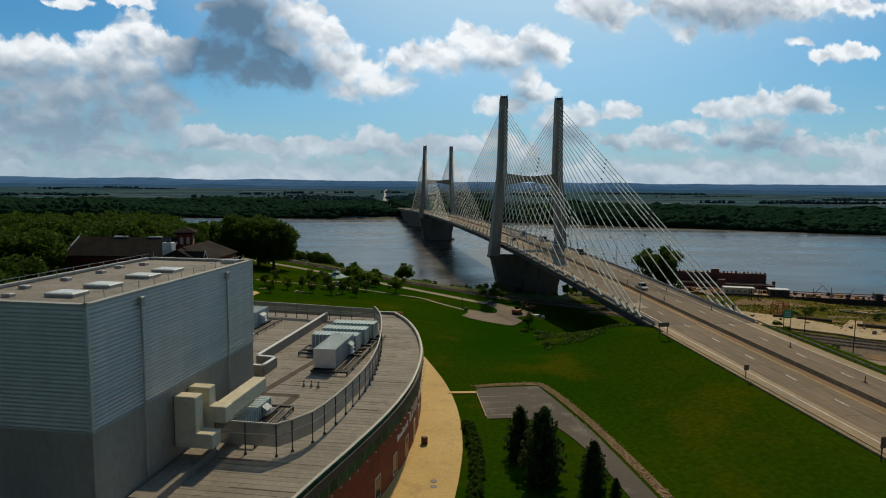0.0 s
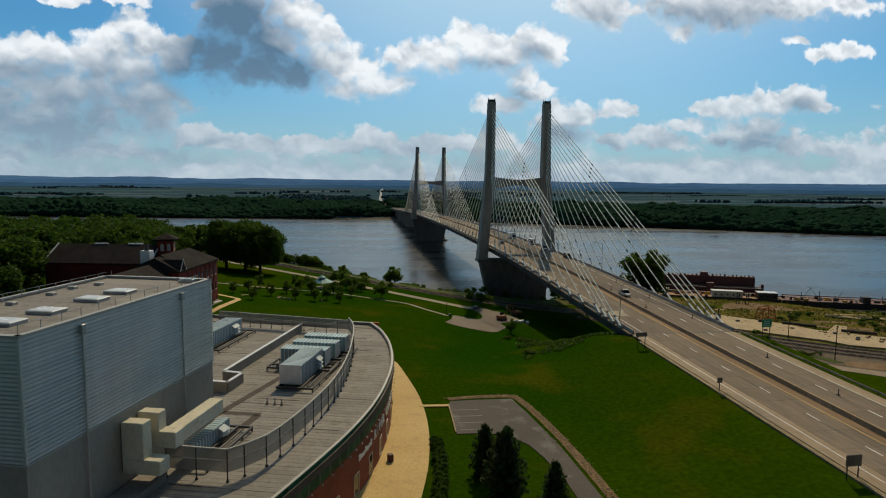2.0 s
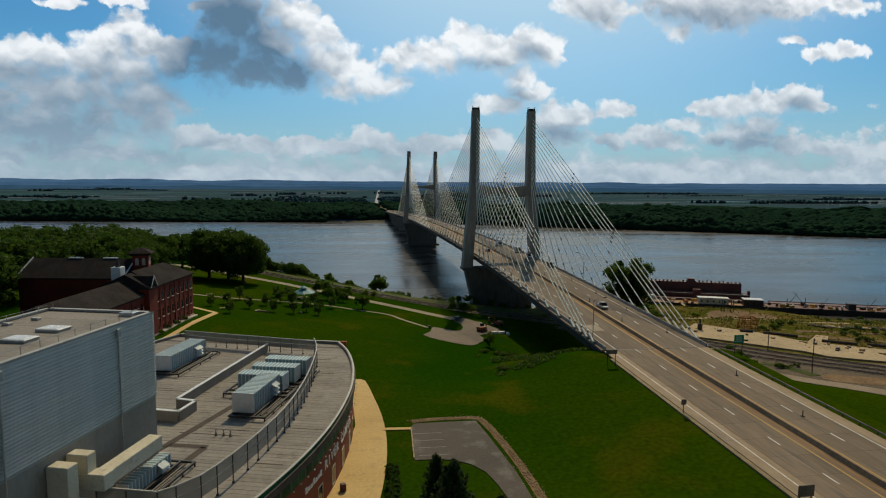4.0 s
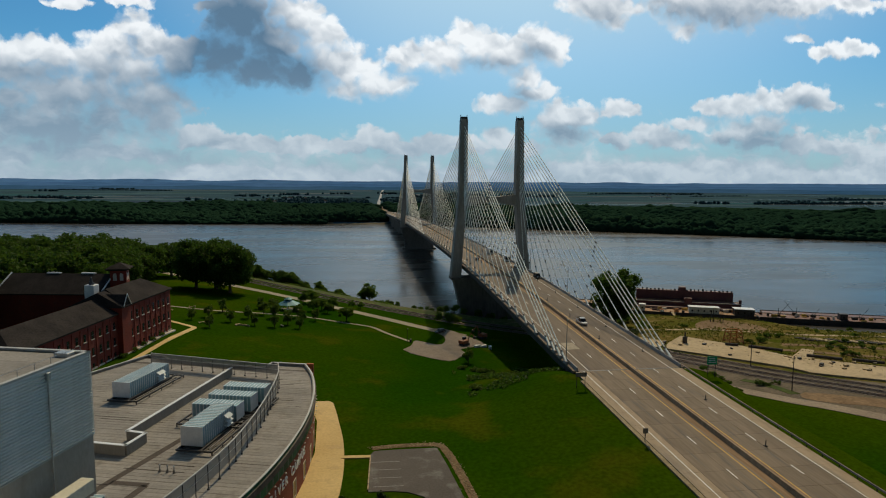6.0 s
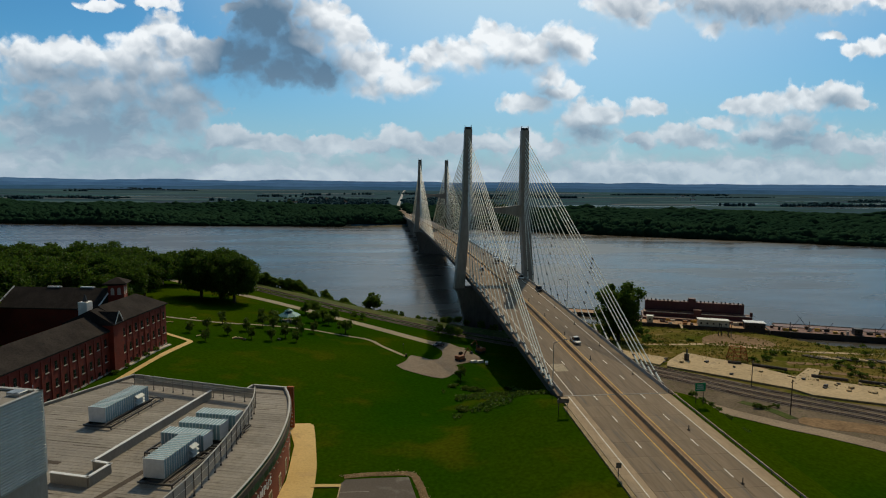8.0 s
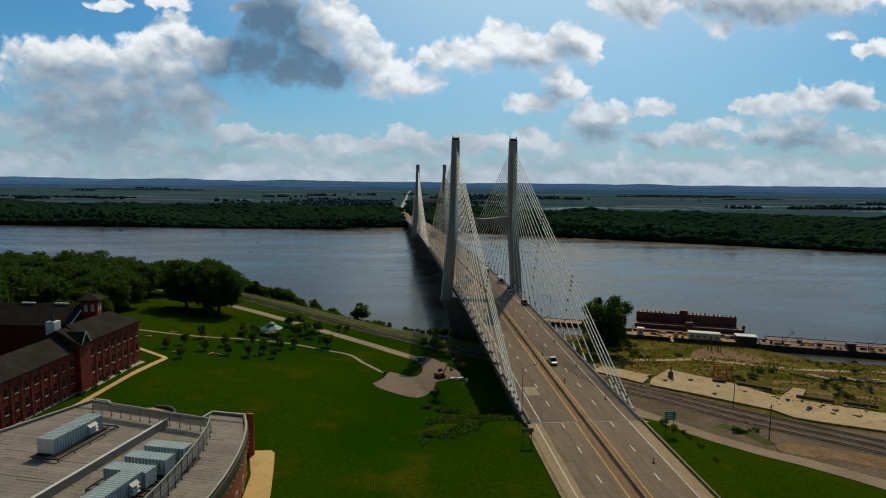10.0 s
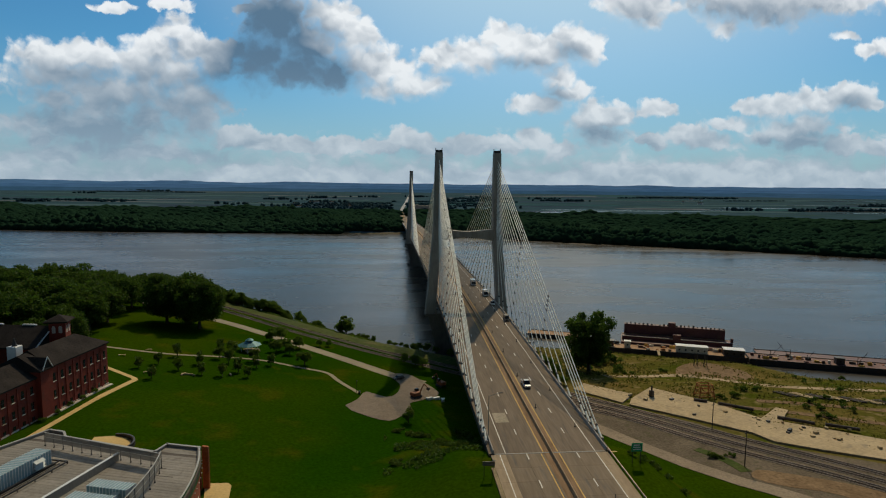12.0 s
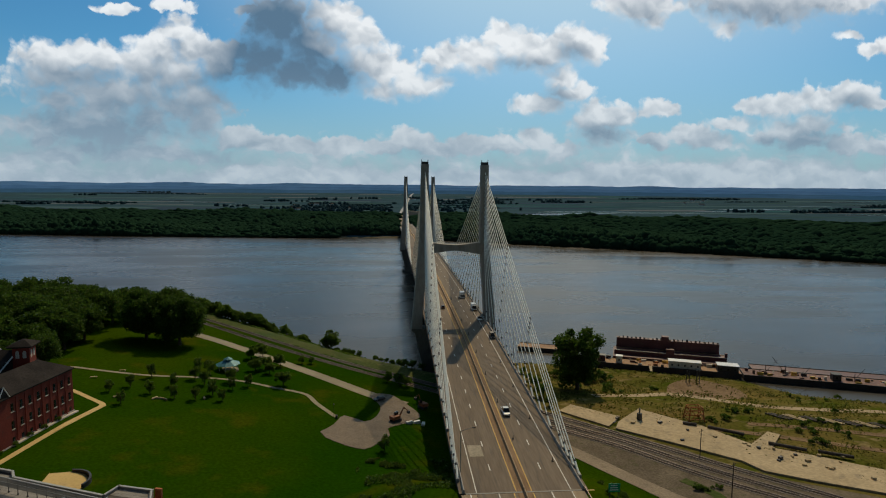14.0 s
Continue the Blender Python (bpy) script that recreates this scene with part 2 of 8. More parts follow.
def surface(name, a, b, rough=0.8, coarse=0.3, fine=4.0, bump=0.15, metal=0.0, spots=None, fleck=0.25, per_piece=0.0, spec=0.5, stretch=(1, 1, 1), island=False, through_light=0.0):
    """A procedural surface: two colours mixed by coarse noise, fine grain over them, optional stains, a fine relief."""
    m = bpy.data.materials.new(name)
    m.use_nodes = True
    nt = m.node_tree
    bsdf = nt.nodes["Principled BSDF"]
    co = nt.nodes.new("ShaderNodeTexCoord").outputs["Object"]
    mp = nt.nodes.new("ShaderNodeMapping")
    mp.inputs["Scale"].default_value = stretch
    nt.links.new(co, mp.inputs["Vector"])

    def noi(scale, detail):
        n = nt.nodes.new("ShaderNodeTexNoise")
        n.inputs["Scale"].default_value, n.inputs["Detail"].default_value = scale, detail
        nt.links.new(mp.outputs[0], n.inputs["Vector"])
        return n.outputs["Fac"]

    def rng(v, lo, hi, to0=0.0, to1=1.0):
        n = nt.nodes.new("ShaderNodeMapRange")
        nt.links.new(v, n.inputs[0])
        for i, x in enumerate((lo, hi, to0, to1)):
            n.inputs[i + 1].default_value = x
        return n.outputs[0]

    def mix(f, x, y, mode="MIX"):
        n = nt.nodes.new("ShaderNodeMix")
        n.data_type, n.blend_type = "RGBA", mode
        for sock, v in ((n.inputs[0], f), (n.inputs[6], x), (n.inputs[7], y)):
            if isinstance(v, (int, float)):
                sock.default_value = v
            elif isinstance(v, tuple):
                sock.default_value = (*v, 1)
            else:
                nt.links.new(v, sock)
        return n.outputs[2]

    grain = noi(fine, 5)
    col = mix(rng(noi(coarse, 4), 0.34, 0.66), a, b)
    if spots:
        col = mix(rng(noi(coarse * 3.7, 6), 0.56, 0.70, 0.0, 0.8), col, spots)
    tone = rng(grain, 0.25, 0.75, 1 - fleck, 1 + fleck)
    if per_piece:
        info = nt.nodes.new("ShaderNodeNewGeometry").outputs["Random Per Island"] if island else nt.nodes.new("ShaderNodeObjectInfo").outputs["Random"]
        mul = nt.nodes.new("ShaderNodeMath")
        mul.operation = "MULTIPLY"
        nt.links.new(tone, mul.inputs[0])
        nt.links.new(rng(info, 0, 1, 1 - per_piece, 1 + per_piece), mul.inputs[1])
        tone = mul.outputs[0]
    comb = nt.nodes.new("ShaderNodeCombineColor")
    for i in range(3):
        nt.links.new(tone, comb.inputs[i])
    nt.links.new(mix(1.0, col, comb.outputs[0], "MULTIPLY"), bsdf.inputs["Base Color"])
    nt.links.new(rng(grain, 0.2, 0.8, min(1, rough + 0.08), max(0.02, rough - 0.08)), bsdf.inputs["Roughness"])
    bsdf.inputs["Metallic"].default_value = metal
    bsdf.inputs["Specular IOR Level"].default_value = spec
    if bump:
        bp = nt.nodes.new("ShaderNodeBump")
        bp.inputs["Strength"].default_value, bp.inputs["Distance"].default_value = bump, 0.2
        nt.links.new(grain, bp.inputs["Height"])
        nt.links.new(bp.outputs[0], bsdf.inputs["Normal"])
    if through_light:
        thin = nt.nodes.new("ShaderNodeBsdfTranslucent")
        nt.links.new(bsdf.inputs["Base Color"].links[0].from_socket, thin.inputs["Color"])
        blend = nt.nodes.new("ShaderNodeMixShader")
        blend.inputs[0].default_value = through_light
        nt.links.new(bsdf.outputs[0], blend.inputs[1])
        nt.links.new(thin.outputs[0], blend.inputs[2])
        nt.links.new(blend.outputs[0], nt.nodes["Material Output"].inputs[0])
    return m


lawn_mat = surface("lawn", (0.012, 0.045, 0.0007), (0.032, 0.059, 0.0010), 0.95, 0.016, 1.2, 0.25, spots=(0.054, 0.062, 0.0030), fleck=0.3, spec=0.0)
rough_grass = surface("rough_grass", (0.038, 0.070, 0.009), (0.075, 0.085, 0.018), 0.95, 0.06, 0.9, 0.4, spots=(0.13, 0.105, 0.05), fleck=0.4, spec=0.1)
yard_mat = surface("yard_earth", (0.068, 0.082, 0.010), (0.165, 0.124, 0.038), 0.95, 0.045, 0.7, 0.4, spots=(0.26, 0.195, 0.095), fleck=0.4, spec=0.0, stretch=(1, 1.7, 1))
# the far plain's blue cast is distance haze mixed into its colour
hazed_plain_mat = surface("fields", (0.036, 0.076, 0.100), (0.052, 0.094, 0.122), 1.0, 0.0035, 0.05, 0.0, spots=(0.046, 0.088, 0.06), fleck=0.3, spec=0.0, stretch=(0.35, 1, 1))
mud_mat = surface("river_bank_mud", (0.10, 0.085, 0.05), (0.17, 0.14, 0.09), 0.9, 0.1, 1.0, 0.3, spots=(0.05, 0.08, 0.02), spec=0.2)
concrete = surface("road_concrete", (0.29, 0.212, 0.128), (0.35, 0.262, 0.165), 0.85, 0.05, 1.5, 0.08, spots=(0.20, 0.17, 0.135), fleck=0.16, stretch=(1, 0.25, 1))
deck_concrete = surface("worn_deck_concrete", (0.157, 0.120, 0.086), (0.198, 0.152, 0.110), 0.88, 0.16, 1.5, 0.08, spots=(0.115, 0.098, 0.082), fleck=0.18, stretch=(1.6, 0.10, 1), spec=0.3)
lane_concrete = surface("tyre_worn_lane", (0.186, 0.142, 0.098), (0.230, 0.177, 0.123), 0.88, 0.2, 1.5, 0.08, spots=(0.13, 0.115, 0.10), fleck=0.16, stretch=(1.4, 0.12, 1), per_piece=0.08, spec=0.3)
median_stain = surface("rust_brown_stain", (0.20, 0.115, 0.055), (0.26, 0.16, 0.085), 0.9, 0.2, 1.2, 0.05, spots=(0.14, 0.085, 0.045), stretch=(2, 0.15, 1))
# near-black puts the shade on the sunless deck side into the girder colour
edge_shade = surface("shaded_edge_girder", (0.05, 0.046, 0.042), (0.075, 0.068, 0.06), 0.85, 0.2, 2.0, 0.08, spec=0.2)
# blotched concrete, darkened all over for the shade below the deck
pier_shade = surface("stained_shaded_pier", (0.13, 0.12, 0.105), (0.19, 0.175, 0.155), 0.9, 0.1, 1.2, 0.1, spots=(0.085, 0.08, 0.07), stretch=(1, 1, 0.25))
grey_concrete = surface("grey_concrete", (0.30, 0.28, 0.25), (0.38, 0.355, 0.32), 0.85, 0.08, 1.2, 0.1, spots=(0.22, 0.20, 0.18), fleck=0.16, stretch=(1, 1, 0.3))
tan_concrete = surface("tan_concrete", (0.52, 0.355, 0.122), (0.60, 0.42, 0.16), 0.85, 0.12, 2.0, 0.08, spots=(0.46, 0.315, 0.125), fleck=0.12)
slab_concrete = surface("old_slab_concrete", (0.40, 0.30, 0.165), (0.48, 0.365, 0.21), 0.9, 0.09, 1.0, 0.2, spots=(0.26, 0.205, 0.125), fleck=0.2)
path_concrete = surface("path_concrete", (0.22, 0.185, 0.115), (0.28, 0.235, 0.15), 0.88, 0.1, 1.5, 0.1, fleck=0.15)
asphalt = surface("asphalt", (0.066, 0.053, 0.042), (0.092, 0.075, 0.06), 0.9, 0.08, 3.0, 0.1, spots=(0.15, 0.14, 0.12), fleck=0.2)
gravel = surface("gravel", (0.15, 0.115, 0.082), (0.20, 0.155, 0.112), 0.95, 0.08, 1.8, 0.4, spots=(0.13, 0.11, 0.08), fleck=0.35)
ballast = surface("ballast", (0.115, 0.092, 0.074), (0.17, 0.14, 0.115), 0.95, 0.15, 2.5, 0.5, spots=(0.07, 0.06, 0.055), fleck=0.4)
rust_rail = surface("rail_steel", (0.16, 0.11, 0.09), (0.24, 0.19, 0.17), 0.5, 0.5, 5.0, 0.1, metal=0.6)
tie_wood = surface("tie_wood", (0.045, 0.035, 0.03), (0.08, 0.065, 0.055), 0.9, 0.5, 4.0, 0.3, per_piece=0.3, island=True)
white_paint = surface("white_road_paint", (0.62, 0.60, 0.55), (0.72, 0.70, 0.65), 0.7, 0.5, 3.0, 0.0, spots=(0.45, 0.42, 0.37))
faded_paint = surface("faded_road_paint", (0.22, 0.21, 0.195), (0.27, 0.255, 0.235), 0.8, 0.5, 3.0, 0.0, spots=(0.13, 0.125, 0.115))
yellow_paint = surface("yellow_road_paint", (0.55, 0.33, 0.045), (0.62, 0.38, 0.06), 0.7, 0.5, 3.0, 0.0, spots=(0.42, 0.28, 0.09))
cable_mat = surface("cable_sheath", (0.86, 0.88, 0.80), (0.90, 0.92, 0.85), 0.62, 0.05, 0.6, 0.0, fleck=0.06)
steel_dark = surface("dark_steel", (0.035, 0.035, 0.038), (0.06, 0.06, 0.06), 0.55, 0.5, 6.0, 0.05, metal=0.3)
galvanised = surface("galvanised_steel", (0.35, 0.36, 0.36), (0.46, 0.47, 0.47), 0.45, 0.4, 5.0, 0.05, metal=0.7)
siding_mat = surface("metal_siding", (0.54, 0.56, 0.56), (0.62, 0.64, 0.64), 0.42, 0.08, 1.0, 0.02, metal=0.35, fleck=0.06, per_piece=0.04)
wall_grey = surface("grey_render", (0.27, 0.245, 0.205), (0.33, 0.30, 0.255), 0.9, 0.15, 3.0, 0.08, spots=(0.26, 0.235, 0.20), fleck=0.1, stretch=(1, 1, 0.4))
roof_mat = surface("roof_membrane", (0.212, 0.194, 0.172), (0.27, 0.248, 0.218), 0.85, 0.12, 2.2, 0.08, spots=(0.175, 0.155, 0.13), fleck=0.14, per_piece=0.10)
seam_mat = surface("roof_seam_bitumen", (0.06, 0.048, 0.038), (0.10, 0.08, 0.065), 0.8, 0.4, 3.0, 0.1)
patch_mat = surface("brown_roof_patch", (0.045, 0.032, 0.022), (0.065, 0.047, 0.033), 0.85, 0.4, 3.0, 0.1)
coping_mat = surface("metal_coping", (0.36, 0.355, 0.34), (0.43, 0.425, 0.405), 0.55, 0.3, 4.0, 0.02, metal=0.1, fleck=0.08)
screen_mat = surface("screen_frame", (0.38, 0.37, 0.34), (0.45, 0.44, 0.40), 0.55, 0.4, 9.0, 0.1, metal=0.4, fleck=0.2)
# fine perforated sheet: half of it is holes
mesh_mat = surface("perforated_screen", (0.30, 0.29, 0.265), (0.36, 0.35, 0.32), 0.6, 0.4, 9.0, 0.05, metal=0.2, fleck=0.12)
holes, sheet_mix = mesh_mat.node_tree.nodes.new("ShaderNodeBsdfTransparent"), mesh_mat.node_tree.nodes.new("ShaderNodeMixShader")
sheet_mix.inputs[0].default_value = 0.42
mesh_mat.node_tree.links.new(mesh_mat.node_tree.nodes["Principled BSDF"].outputs[0], sheet_mix.inputs[1])
mesh_mat.node_tree.links.new(holes.outputs[0], sheet_mix.inputs[2])
mesh_mat.node_tree.links.new(sheet_mix.outputs[0], mesh_mat.node_tree.nodes["Material Output"].inputs[0])
unit_mat = surface("hvac_casing", (0.22, 0.34, 0.38), (0.27, 0.40, 0.44), 0.5, 0.4, 3.0, 0.02, metal=0.15, fleck=0.06, per_piece=0.05)
hood_mat = surface("pale_blue_hood", (0.40, 0.47, 0.49), (0.46, 0.53, 0.55), 0.55, 0.4, 3.0, 0.02, fleck=0.06)
duct_mat = surface("cream_duct", (0.56, 0.52, 0.40), (0.64, 0.60, 0.47), 0.7, 0.3, 3.0, 0.05, spots=(0.44, 0.40, 0.30), fleck=0.08)
skylight_mat = surface("skylight_pane", (0.72, 0.74, 0.74), (0.80, 0.81, 0.80), 0.25, 0.5, 3.0, 0.0, fleck=0.05)
brick_red = surface("red_brick", (0.165, 0.020, 0.010), (0.215, 0.028, 0.013), 0.88, 0.2, 3.5, 0.15, spots=(0.14, 0.033, 0.022), fleck=0.22)
brick_orange = surface("orange_brick", (0.21, 0.045, 0.017), (0.26, 0.060, 0.023), 0.85, 0.2, 4.0, 0.12, spots=(0.17, 0.038, 0.015), fleck=0.16)
# brighter copy of the orange brick: sunlight on the blade put into the colour
brick_sunny = surface("sunlit_orange_brick", (0.40, 0.12, 0.04), (0.48, 0.15, 0.055), 0.85, 0.2, 4.0, 0.12, spots=(0.32, 0.09, 0.03))
stone_trim = surface("pale_stone", (0.46, 0.42, 0.36), (0.55, 0.50, 0.44), 0.8, 0.4, 3.0, 0.08)
slate_roof = surface("dark_shingles", (0.028, 0.024, 0.023), (0.043, 0.037, 0.034), 0.95, 0.25, 2.5, 0.2, spots=(0.024, 0.022, 0.023), fleck=0.25, spec=0.05)
window_glass = surface("dark_window_glass", (0.012, 0.014, 0.016), (0.022, 0.025, 0.028), 0.08, 0.3, 1.0, 0.0)
green_glass = surface("green_glass", (0.014, 0.075, 0.030), (0.022, 0.105, 0.045), 0.45, 0.2, 1.0, 0.0, per_piece=0.4, spec=0.1)
frame_green = surface("green_frames", (0.03, 0.07, 0.05), (0.05, 0.09, 0.065), 0.5, 0.5, 4.0, 0.0)
letter_white = surface("white_letters", (0.84, 0.83, 0.78), (0.88, 0.87, 0.82), 0.5, 0.5, 3.0, 0.0)
sign_green = surface("green_sign", (0.005, 0.30, 0.12), (0.01, 0.35, 0.14), 0.45, 0.5, 3.0, 0.0)
sign_back = surface("sign_back_metal", (0.10, 0.10, 0.095), (0.15, 0.15, 0.14), 0.5, 0.5, 4.0, 0.0, metal=0.5)
teal_roof = surface("teal_metal_roof", (0.03, 0.15, 0.19), (0.05, 0.20, 0.24), 0.6, 0.4, 2.0, 0.02, metal=0.2)
maroon = surface("maroon_hull_paint", (0.078, 0.020, 0.026), (0.11, 0.030, 0.034), 0.6, 0.12, 1.5, 0.1, spots=(0.09, 0.045, 0.03), fleck=0.25)
hull_black = surface("black_hull", (0.02, 0.019, 0.02), (0.045, 0.038, 0.036), 0.6, 0.15, 2.0, 0.1, spots=(0.07, 0.04, 0.025))
barge_deck = surface("rusty_barge_deck", (0.30, 0.16, 0.08), (0.38, 0.24, 0.13), 0.85, 0.15, 1.5, 0.15, spots=(0.18, 0.085, 0.05), fleck=0.3)
orange_rust = surface("orange_rust", (0.36, 0.13, 0.035), (0.46, 0.18, 0.05), 0.85, 0.4, 2.0, 0.15, spots=(0.2, 0.08, 0.03))
cream_paint = surface("cream_paint", (0.62, 0.58, 0.48), (0.70, 0.66, 0.56), 0.55, 0.4, 2.0, 0.02)
white_metal = surface("white_metal", (0.68, 0.69, 0.69), (0.76, 0.77, 0.77), 0.4, 0.4, 2.0, 0.02, fleck=0.08)
car_white = surface("white_car_paint", (0.70, 0.70, 0.69), (0.74, 0.74, 0.73), 0.22, 0.5, 3.0, 0.0, fleck=0.03)
car_dark = surface("dark_car_paint", (0.10, 0.035, 0.025), (0.13, 0.045, 0.03), 0.25, 0.5, 3.0, 0.0, fleck=0.03)
tyre_mat = surface("tyre_rubber", (0.012, 0.012, 0.012), (0.022, 0.022, 0.022), 0.85, 1.0, 6.0, 0.05)
orange_paint = surface("orange_machine_paint", (0.55, 0.14, 0.025), (0.62, 0.18, 0.04), 0.5, 0.5, 3.0, 0.02, spots=(0.25, 0.09, 0.03))
bark = surface("bark", (0.06, 0.045, 0.032), (0.10, 0.078, 0.058), 0.95, 1.0, 5.0, 0.5, stretch=(1, 1, 0.25))
leaf_mat = surface("leaves", (0.046, 0.094, 0.010), (0.068, 0.124, 0.015), 0.7, 0.22, 1.5, 0.0, fleck=0.25, per_piece=0.3, island=True, spec=0.15, through_light=0.45)
leaf_light = surface("young_leaves", (0.095, 0.165, 0.020), (0.13, 0.205, 0.028), 0.7, 0.22, 1.5, 0.0, fleck=0.25, per_piece=0.3, island=True, spec=0.15, through_light=0.58)
leaf_mid = surface("park_leaves", (0.075, 0.130, 0.015), (0.105, 0.165, 0.022), 0.7, 0.22, 1.5, 0.0, fleck=0.25, per_piece=0.3, island=True, spec=0.15, through_light=0.45)
needle_mat = surface("conifer_needles", (0.045, 0.075, 0.024), (0.065, 0.10, 0.032), 0.8, 0.3, 2.0, 0.0, fleck=0.3, per_piece=0.3, island=True, spec=0.1, through_light=0.35)
# dark green with some bluish haze of distance put into it
woods_mat = surface("hazed_far_woods", (0.012, 0.033, 0.020), (0.018, 0.044, 0.024), 1.0, 0.004, 0.25, 0.0, fleck=0.12, per_piece=0.06, island=True, spec=0.0)
# foliage pushed towards blue, so the colour carries the haze
tree_line_mat = surface("hazed_tree_lines", (0.026, 0.056, 0.066), (0.034, 0.066, 0.078), 1.0, 0.006, 0.25, 0.0, fleck=0.25, per_piece=0.2, island=True, spec=0.0)
# the blues put distance haze into the hill colours, palest on the farthest ring
HILLS = [surface("hazed_wooded_hills_" + n, a, b, 1.0, 0.0016, 0.012, 0.0, fleck=0.14, spec=0.0, stretch=(1, 1, 6)) for n, a, b in (("far", (0.115, 0.26, 0.52), (0.14, 0.30, 0.56)), ("middle", (0.075, 0.19, 0.40), (0.10, 0.22, 0.44)), ("low", (0.040, 0.115, 0.23), (0.06, 0.14, 0.27)))]
rock_mat = surface("riprap", (0.25, 0.19, 0.10), (0.35, 0.27, 0.145), 0.9, 0.6, 3.0, 0.2, per_piece=0.3, island=True)

water_mat = bpy.data.materials.new("muddy_river_water")
water_mat.use_nodes = True
nt = water_mat.node_tree
wb = nt.nodes["Principled BSDF"]
wb.inputs["Roughness"].default_value = 0.16
wb.inputs["IOR"].default_value = 1.27
wco = nt.nodes.new("ShaderNodeTexCoord").outputs["Object"]
wmp = nt.nodes.new("ShaderNodeMapping")
wmp.inputs["Rotation"].default_value, wmp.inputs["Scale"].default_value = (0, 0, radians(30)), (0.35, 1.0, 1.0)
nt.links.new(wco, wmp.inputs["Vector"])
waves = nt.nodes.new("ShaderNodeTexNoise")
waves.inputs["Scale"].default_value, waves.inputs["Detail"].default_value = 0.32, 5
swirl = nt.nodes.new("ShaderNodeTexNoise")
swirl.inputs["Scale"].default_value, swirl.inputs["Detail"].default_value = 0.018, 5
for n in (waves, swirl):
    nt.links.new(wmp.outputs[0], n.inputs["Vector"])
wr = nt.nodes.new("ShaderNodeValToRGB")
wr.color_ramp.elements[0].position, wr.color_ramp.elements[1].position = 0.32, 0.68
wr.color_ramp.elements[0].color, wr.color_ramp.elements[1].color = (0.039, 0.035, 0.028, 1), (0.055, 0.048, 0.038, 1)
nt.links.new(swirl.outputs["Fac"], wr.inputs[0])
nt.links.new(wr.outputs[0], wb.inputs["Base Color"])
rr = nt.nodes.new("ShaderNodeMapRange")
for i, v in enumerate((0.35, 0.65, 0.20, 0.34)):
    rr.inputs[i + 1].default_value = v
nt.links.new(swirl.outputs["Fac"], rr.inputs[0])
nt.links.new(rr.outputs[0], wb.inputs["Roughness"])
wbump = nt.nodes.new("ShaderNodeBump")
wbump.inputs["Strength"].default_value, wbump.inputs["Distance"].default_value = 0.16, 0.35
nt.links.new(waves.outputs["Fac"], wbump.inputs["Height"])
nt.links.new(wbump.outputs[0], wb.inputs["Normal"])

pool_mat = surface("still_flood_water", (0.10, 0.11, 0.11), (0.12, 0.13, 0.13), 0.12, 0.01, 0.1, 0.0, fleck=0.1)

# ---- mesh helpers ----


def mesh_of(name, bm, mat):
    me = bpy.data.meshes.new(name)
    bm.to_mesh(me)
    bm.free()
    me.materials.append(mat)
    return me


def thing(name, at, label, category, group="", kind=""):
    ob = new(name)
    ob.location = at
    ob.empty_display_size = 0.5
    return tagged(ob, label, category, group, kind)


def part(name, bm, mat, parent=None, label="", local=False):
    """One mesh under a thing (or under a part). Its coordinates are the world's unless local."""
    me = bm if isinstance(bm, bpy.types.Mesh) else mesh_of(name, bm, mat)
    ob = new(name, me)
    if parent is not None:
        ob.parent = parent
        if parent.type == "EMPTY" and not local:
            ob.matrix_parent_inverse = Matrix.Translation(-parent.location)
    if label:
        ob["label"] = label
    return ob


def solid(name, bm, mat, label, category, group="", kind=""):
    """A thing of a single mesh."""
    return tagged(new(name, bm if isinstance(bm, bpy.types.Mesh) else mesh_of(name, bm, mat)), label, category, group, kind)


def quad_box(bm, p, ex, ey, ez):
    """A box from its lowest corner p and three edge vectors."""
    p, ex, ey, ez = Vector(p), Vector(ex), Vector(ey), Vector(ez)
    v = [bm.verts.new(q) for q in (p, p + ex, p + ex + ey, p + ey, p + ez, p + ex + ez, p + ex + ey + ez, p + ey + ez)]
    for f in ((3, 2, 1, 0), (4, 5, 6, 7), (0, 1, 5, 4), (1, 2, 6, 5), (2, 3, 7, 6), (3, 0, 4, 7)):
        bm.faces.new([v[i] for i in f])
    return v


def box(bm, cx, cy, z0, sx, sy, sz, turn=0.0):
    c, s = math.cos(turn), math.sin(turn)
    ex, ey = Vector((c * sx, s * sx, 0)), Vector((-s * sy, c * sy, 0))
    return quad_box(bm, Vector((cx, cy, z0)) - ex / 2 - ey / 2, ex, ey, (0, 0, sz))


def rounded_box(bm, cx, cy, z0, sx, sy, sz, turn=0.0, r=0.05):
    """A box with its upright and top edges chamfered."""
    c, s = math.cos(turn), math.sin(turn)

    def ring(inset, z):
        hx, hy = sx / 2 - inset, sy / 2 - inset
        pts = ((-hx + r, -hy), (hx - r, -hy), (hx, -hy + r), (hx, hy - r), (hx - r, hy), (-hx + r, hy), (-hx, hy - r), (-hx, -hy + r))
        return [bm.verts.new((cx + x * c - y * s, cy + x * s + y * c, z)) for x, y in pts]

    a, b, d = ring(0, z0), ring(0, z0 + sz - r), ring(r, z0 + sz)
    for p, q in ((a, b), (b, d)):
        for i in range(8):
            j = (i + 1) % 8
            bm.faces.new((p[i], p[j], q[j], q[i]))
    bm.faces.new(d)
    bm.faces.new(a[::-1])


